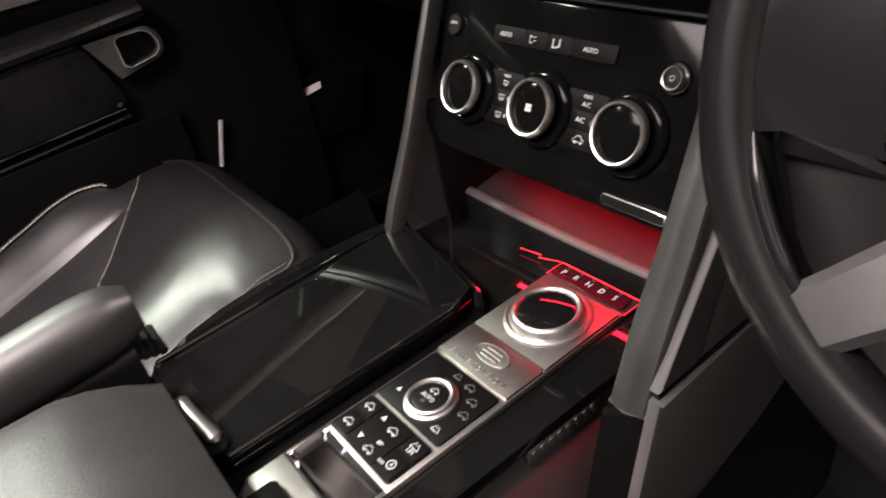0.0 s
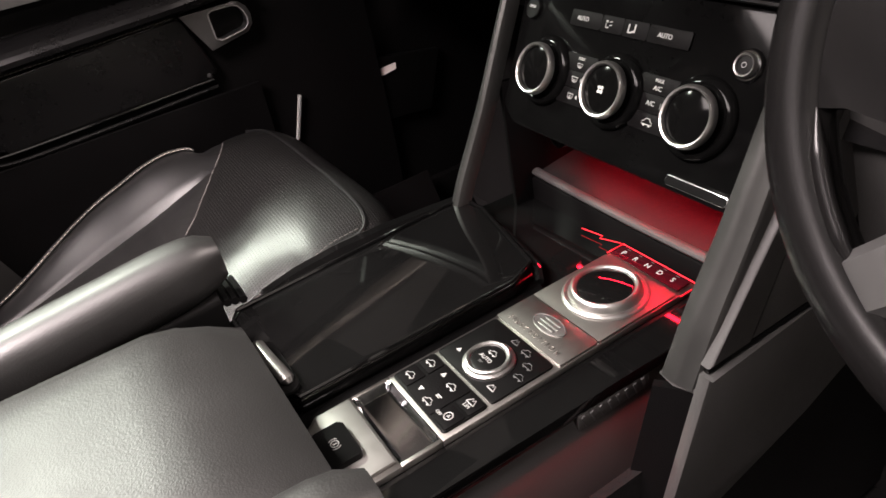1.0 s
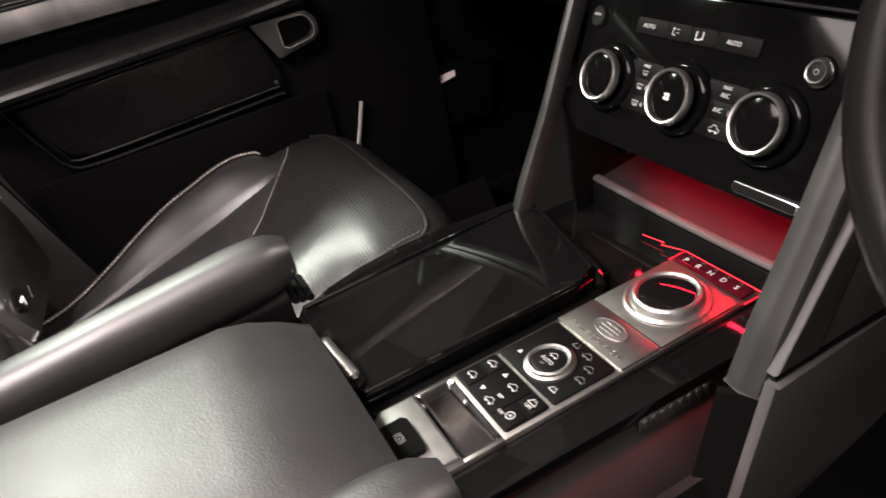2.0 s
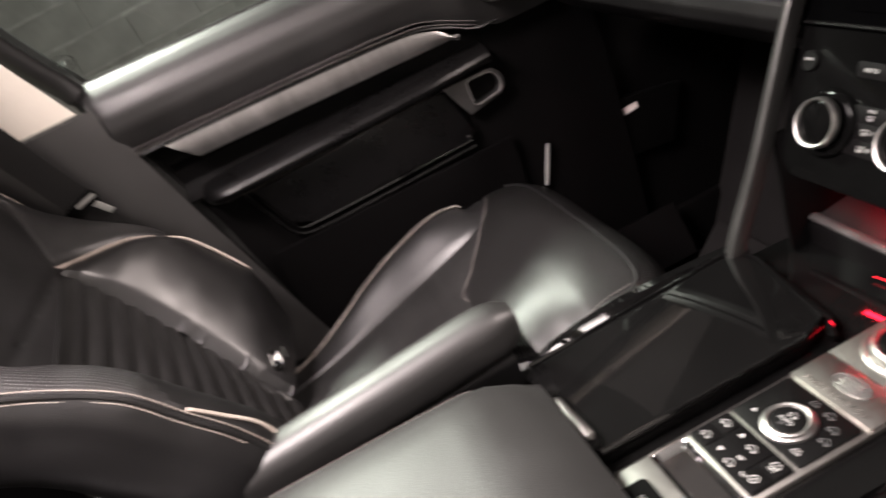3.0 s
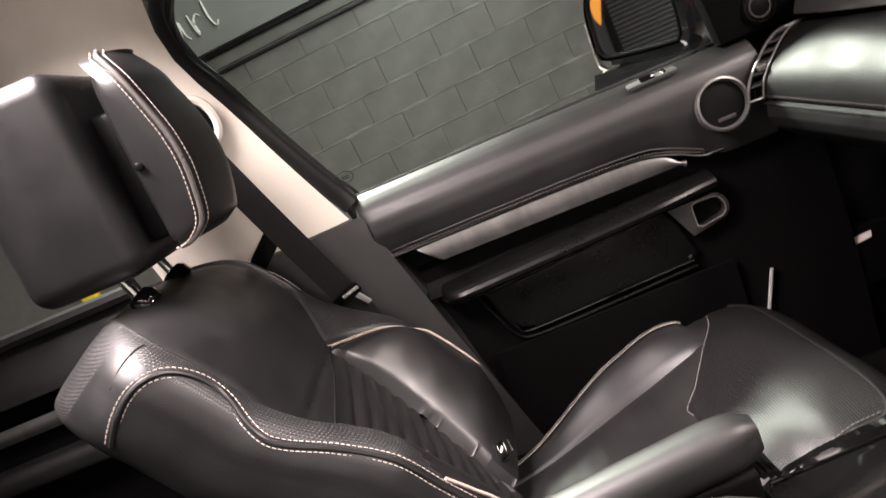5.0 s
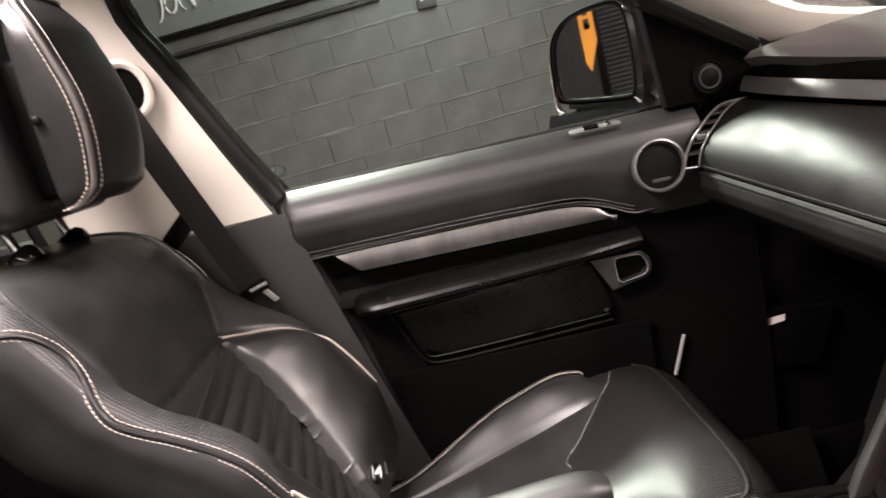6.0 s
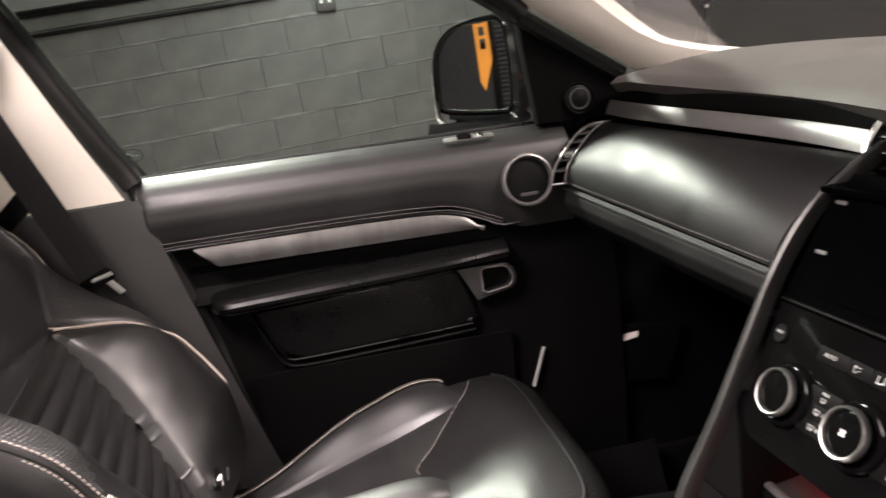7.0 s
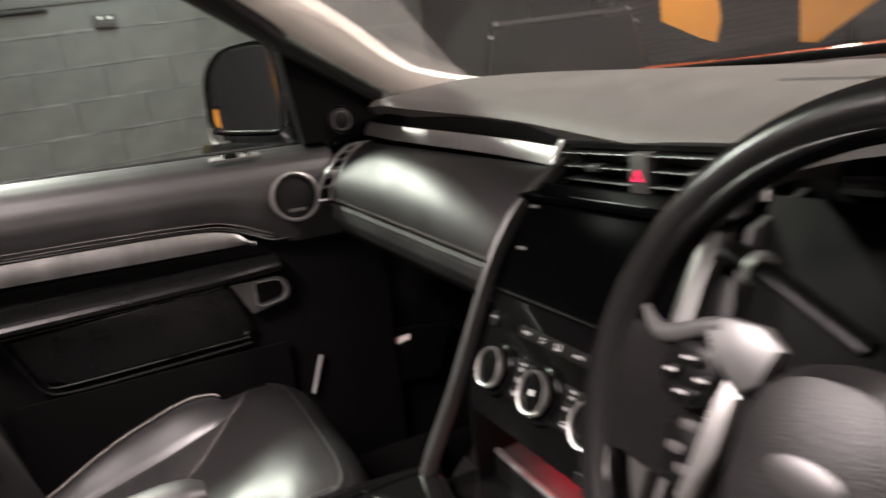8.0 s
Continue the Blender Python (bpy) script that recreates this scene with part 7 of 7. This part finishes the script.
# ---- seat belt ----
def seat_belt():
    b = thing("seat_belt", "black webbing seat belt with metal tongue on the pillar", "seat belt", at=(-0.65, -0.1, 0.8))
    a, c = Vector((-0.588, -0.146, 1.018)), Vector((-0.628, -0.032, 0.676))
    side = Vector((0.10, 0.90, 0.38)).normalized()
    def web(u, v):
        p = a.lerp(c, v) + Vector((0.006 * math.sin(math.pi * v), 0, 0))
        return p + side * (u - 0.55) * 0.048
    part("webbing", sheet(web, 6, 20, 0.0015), WEBBING, b)
    e = Vector((-0.652, 0.10, 0.20))
    part("webbing", sheet(lambda u, v: c.lerp(e, v) + Vector((-0.012 * v, 0, 0)) + side * (u - 0.5) * 0.046, 4, 10, 0.0015), WEBBING, b)
    m = basis(c + Vector((0.006, 0, 0)), side, (0.15, -0.35, 0.93))
    tg = part("tongue", moved(slab(rrect(0.056, 0.020, 0.006), (0, 0, 0.004), 0.001), m), SATIN, b, "belt tongue")
    part("tongue_blade", moved(slab([Vector(p) for p in ((0.006, -0.004, 0), (0.017, -0.004, 0), (0.023, -0.036, 0), (0.013, -0.037, 0))], (0, 0, 0.0025), 0.0006), m), BRIGHT, tg, "bright steel blade")
    part("tongue_bar", moved(tube([(-0.006, 0.003, 0.004), (0.026, -0.001, 0.004)], 0.0034, 8), m), BRIGHT, tg)
    r = basis((-0.590, -0.126, 1.028), (-0.25, 0.93, 0.2), (0.2, -0.2, 0.95))
    part("guide", moved(tube([(0.030 * math.cos(i * math.pi / 12), 0.040 * math.sin(i * math.pi / 12), 0) for i in range(24)], 0.0075, 8, close=True), r), BEIGE, b, "beige belt guide")
    part("guide_plate", moved(slab(rrect(0.054, 0.074, 0.026), (0, 0, -0.006)), r), SATIN, b)


seat_belt()


# ---- rear of the cabin ----
def rear_cabin():
    rb = thing("rear_bench", "black leather rear bench", "car seat", at=(0, -1.0, 0.1))
    part("cushion", box(-0.66, 0.66, -1.15, -0.62, 0.15, 0.36, 0.05, 4), LEATHER, rb)
    part("backrest", moved(box(-0.66, 0.66, -0.07, 0.07, 0, 0.62, 0.05, 4), pose(0, -1.16, 0.34, 18)), LEATHER, rb)
    for x in (-0.42, 0.42):
        part("headrest", box(x - 0.13, x + 0.13, -1.45, -1.34, 0.93, 1.10, 0.03, 3), LEATHER, rb)
    rd = thing("rear_door", "black rear door lining with metal strip", "car door", at=(-0.72, -0.9, 0.3))
    part("card", sheet(lambda u, v: (-0.725 + 0.02 * math.sin(math.pi * v), -0.36 - 0.95 * u, 0.78 - 0.72 * v), 10, 16, 0.02), PLASTIC, rd)
    part("belt_pad", sheet(lambda u, v: (-0.70 - 0.03 * math.cos(math.pi * v), -0.36 - 0.95 * u, 0.81 - 0.10 * v), 10, 8, 0.01), PAD, rd)
    part("metal_strip", sheet(lambda u, v: (-0.692 + 0.006 * math.sin(math.pi * v), -0.40 - 0.72 * u, 0.67 - 0.03 * v), 10, 6, 0.006), ALU_DARK, rd)
    part("armrest", box(-0.72, -0.655, -1.1, -0.42, 0.55, 0.595, 0.015, 3), LEATHER_SOFT, rd)
    part("pull_cup", moved(plate(Matrix.Identity(4), 0.09, 0.06, 0.01, 0.01, 0.002), basis((-0.70, -0.46, 0.53), (0, 1, 0), (0, 0, 1))), ALU_DARK, rd)
    fr = [Vector((-0.72 + 0.3 * max(0, z - 0.82), y, z)) for y, z in ((-0.40, 0.815), (-0.42, 1.24), (-0.8, 1.265), (-1.25, 1.22), (-1.35, 0.815))]
    part("window_frame", tube(fr, 0.016, 8, close=True), RUBBER, rd)


rear_cabin()


# ---- passenger footwell ----
def footwell():
    fb = thing("footwell_panel", "black lower glovebox panel with bright edge strip", "panel", at=(-0.6, 0.75, 0.35))
    loop = [Vector(p) for p in ((-0.745, 0.690, 0.40), (-0.745, 0.655, 0.305), (-0.745, 0.95, 0.270), (-0.745, 0.99, 0.38), (-0.745, 0.82, 0.41))]
    part("box", slab(loop, (0.020, 0, 0), 0.004), SATIN, fb)
    part("edge_strip", tube([(-0.709, 0.692, 0.394), (-0.712, 0.666, 0.318)], 0.0036, 8), BRIGHT, fb, "bright metal edge strip")
    part("slip", moved(slab([Vector(p) for p in ((0, 0, 0), (0.055, 0.004, 0), (0.060, 0.022, 0), (0.012, 0.020, 0))], (0, 0, 0.0015)), basis((-0.722, 0.835, 0.366), (0, 1, 0.05), (-0.3, 0, 1))), PAPER, fb, "pale label on the panel", smooth=False)
    mat_ = thing("floor_mat", "charcoal carpet mat in the passenger footwell", "floor mat", at=(-0.42, 0.8, 0.0))
    part("mat", sheet(lambda u, v: (-0.64 + 0.42 * u, 0.45 + 0.50 * v, 0.012 + 0.10 * smooth01((v - 0.8) / 0.2)), 8, 10, 0.01), CARPET, mat_)
    part("edge_binding", tube([(-0.64, 0.45, 0.014), (-0.22, 0.45, 0.014), (-0.22, 0.86, 0.014)], 0.006, 6), RUBBER, mat_)
    sg = thing("sill_guard", "ribbed black sill trim beside the footwell", "sill trim", at=(-0.7, 0.6, 0.1))
    part("trim", sheet(lambda u, v: (-0.70 + 0.05 * v, 0.2 + 0.7 * u, 0.16 - 0.10 * v), 8, 4, 0.01), PLASTIC, sg)


footwell()


# ---- what stands round the car ----
def parked_car(x, y, turn, paint, label, tall=1.0):
    """A parked estate car seen through the windscreen."""
    c = thing("parked_car", label, "car", at=(0, 0, 0))
    m = pose(x, y, -0.55, 0, 0, turn) @ Matrix.Diagonal((1, 1, tall, 1))
    secs = []
    for yy, w, h0, h1 in ((-2.2, 0.70, 0.45, 0.85), (-2.0, 0.86, 0.30, 0.98), (-1.0, 0.93, 0.25, 1.02), (0.6, 0.93, 0.25, 1.03), (1.2, 0.92, 0.25, 1.00), (2.0, 0.84, 0.3, 0.88), (2.25, 0.66, 0.42, 0.72)):
        secs.append([(sx * w * k, yy, h0 + (h1 - h0) * t) for sx, k, t in ((-1, 0.92, 0), (-1, 1, 0.35), (-1, 0.99, 0.7), (-1, 0.90, 1), (1, 0.90, 1), (1, 0.99, 0.7), (1, 1, 0.35), (1, 0.92, 0))])
    part("body", moved(loft(secs), m), paint, c)
    cab = []
    for yy, w, h in ((-2.0, 0.76, 1.02), (-1.7, 0.68, 1.52), (-0.2, 0.68, 1.60), (0.5, 0.66, 1.52), (1.15, 0.78, 1.02)):
        cab.append([(-0.84, yy, 0.98), (-0.80, yy, 1.03), (-w, yy, h), (w, yy, h), (0.80, yy, 1.03), (0.84, yy, 0.98)])
    part("glasshouse", moved(loft(cab), m), SCREEN, c, "dark windows")
    part("roof", moved(sheet(lambda u, v: (-0.66 + 1.32 * u, -1.65 + 2.1 * v, 1.545 + 0.07 * math.sin(math.pi * v)), 8, 8, 0.03), m), paint, c)
    for s in (-1, 1):
        part("waist_strip", moved(tube([(s * 0.845, -1.95, 1.0), (s * 0.85, 1.1, 1.015)], 0.016, 8), m), CHROME_SOFT, c)
        for yy in (-0.95, 0.12):
            part("door_handle", moved(box(s * 0.935 - 0.02, s * 0.935 + 0.02, yy - 0.11, yy + 0.11, 0.835, 0.870, 0.012), m), CHROME_SOFT, c)
        part("door_pillar", moved(tube([(s * 0.83, -0.5, 1.0), (s * 0.69, -0.55, 1.56)], 0.03, 6), m), paint, c)
        part("roof_rail", moved(tube([(s * 0.66, -1.7, 1.56), (s * 0.66, -1.5, 1.63), (s * 0.66, 0.2, 1.66), (s * 0.66, 0.4, 1.58)], 0.020, 8), m), CHROME_SOFT, c)
        part("window_trim", moved(tube([(s * 0.72, -1.75, 1.46), (s * 0.70, -0.2, 1.555), (s * 0.70, 0.5, 1.48), (s * 0.80, 1.1, 1.06)], 0.014, 8), m), CHROME_SOFT, c)
        part("headlamp", moved(box(s * 0.62 - 0.16, s * 0.62 + 0.16, 2.02, 2.16, 0.66, 0.80, 0.03), m), CHROME, c)
        part("mirror", moved(box(s * 0.98 - 0.10, s * 0.98 + 0.10, 0.78, 0.90, 1.0, 1.13, 0.03), m), paint, c)
        for yy in (-1.4, 1.4):
            wh = part("wheel", moved(lathe(basis((s * 0.84, yy, 0.34), (0, s, 0), (0, 0, 1)), [(0.20, -0.10), (0.33, -0.10), (0.345, -0.05), (0.345, 0.05), (0.33, 0.09), (0.24, 0.10), (0.22, 0.07), (0, 0.06)], 36), m), RUBBER, c)
            part("rim", moved(lathe(basis((s * 0.85, yy, 0.34), (0, s, 0), (0, 0, 1)), [(0.215, 0.05), (0.215, 0.085), (0.18, 0.07), (0.05, 0.08), (0, 0.08)], 24), m), ALU_DARK, wh)
    return c


parked_car(-6.9, 5.5, 62, PAINT_BLACK, "black parked estate car in the next bay", 1.3)
roller_shutter("front_shutter", basis((-6.8, 7.95, -0.55), (-1, 0, 0), (0, 0, 1)), 4.4, 2.7, "dark ribbed roller shutter in the far wall")
banner(basis((-3.3, 6.0, 0.93), (1, 0, 0), (0, 0, 1)), ((-0.42, 0.02), (-0.26, 0.0), (0.40, 0.34), (0.40, 1.7), (-0.42, 1.7)), "orange fabric banner with slanted foot ahead of the car")
banner(basis((-5.05, 6.0, 1.05), (1, 0, 0), (0, 0, 1)), ((-0.35, 0.30), (0.20, 0.06), (0.40, 0.0), (0.46, 0.22), (0.30, 1.6), (-0.35, 1.6)), "orange fabric banner hanging in the shade")
roller_shutter("rear_shutter", basis((-1.10, -5.95, -0.55), (1, 0, 0), (0, 0, 1)), 2.2, 2.8, "ribbed grey roller shutter behind the car", 0.05)
banner(basis((-1.77, -3.4, 0.70), (-1, 0, 0), (0, 0, 1)), ((-0.056, 0.22), (0.026, 0.0), (0.056, 0.07), (0.056, 1.9), (-0.056, 1.9)), "orange banner with dark print behind the car", bars=9)
banner(basis((-2.30, -3.2, 0.62), (1, 0, 0), (0, 0, 1)), ((-0.05, 0.0), (0.05, 0.05), (0.05, 0.20), (-0.05, 0.20)), "small orange pennant behind the car")
ys = thing("printed_board", "yellow printed board fixed on the block wall", "board", at=(-4.86, -3.0, 2.1))
part("board", box(-4.9, -4.85, -3.6, -2.45, 2.02, 2.35, 0.004), YELLOW, ys)
part("label", box(-4.9, -4.85, -2.86, -2.72, 0.45, 0.53, 0.004), YELLOW, ys)
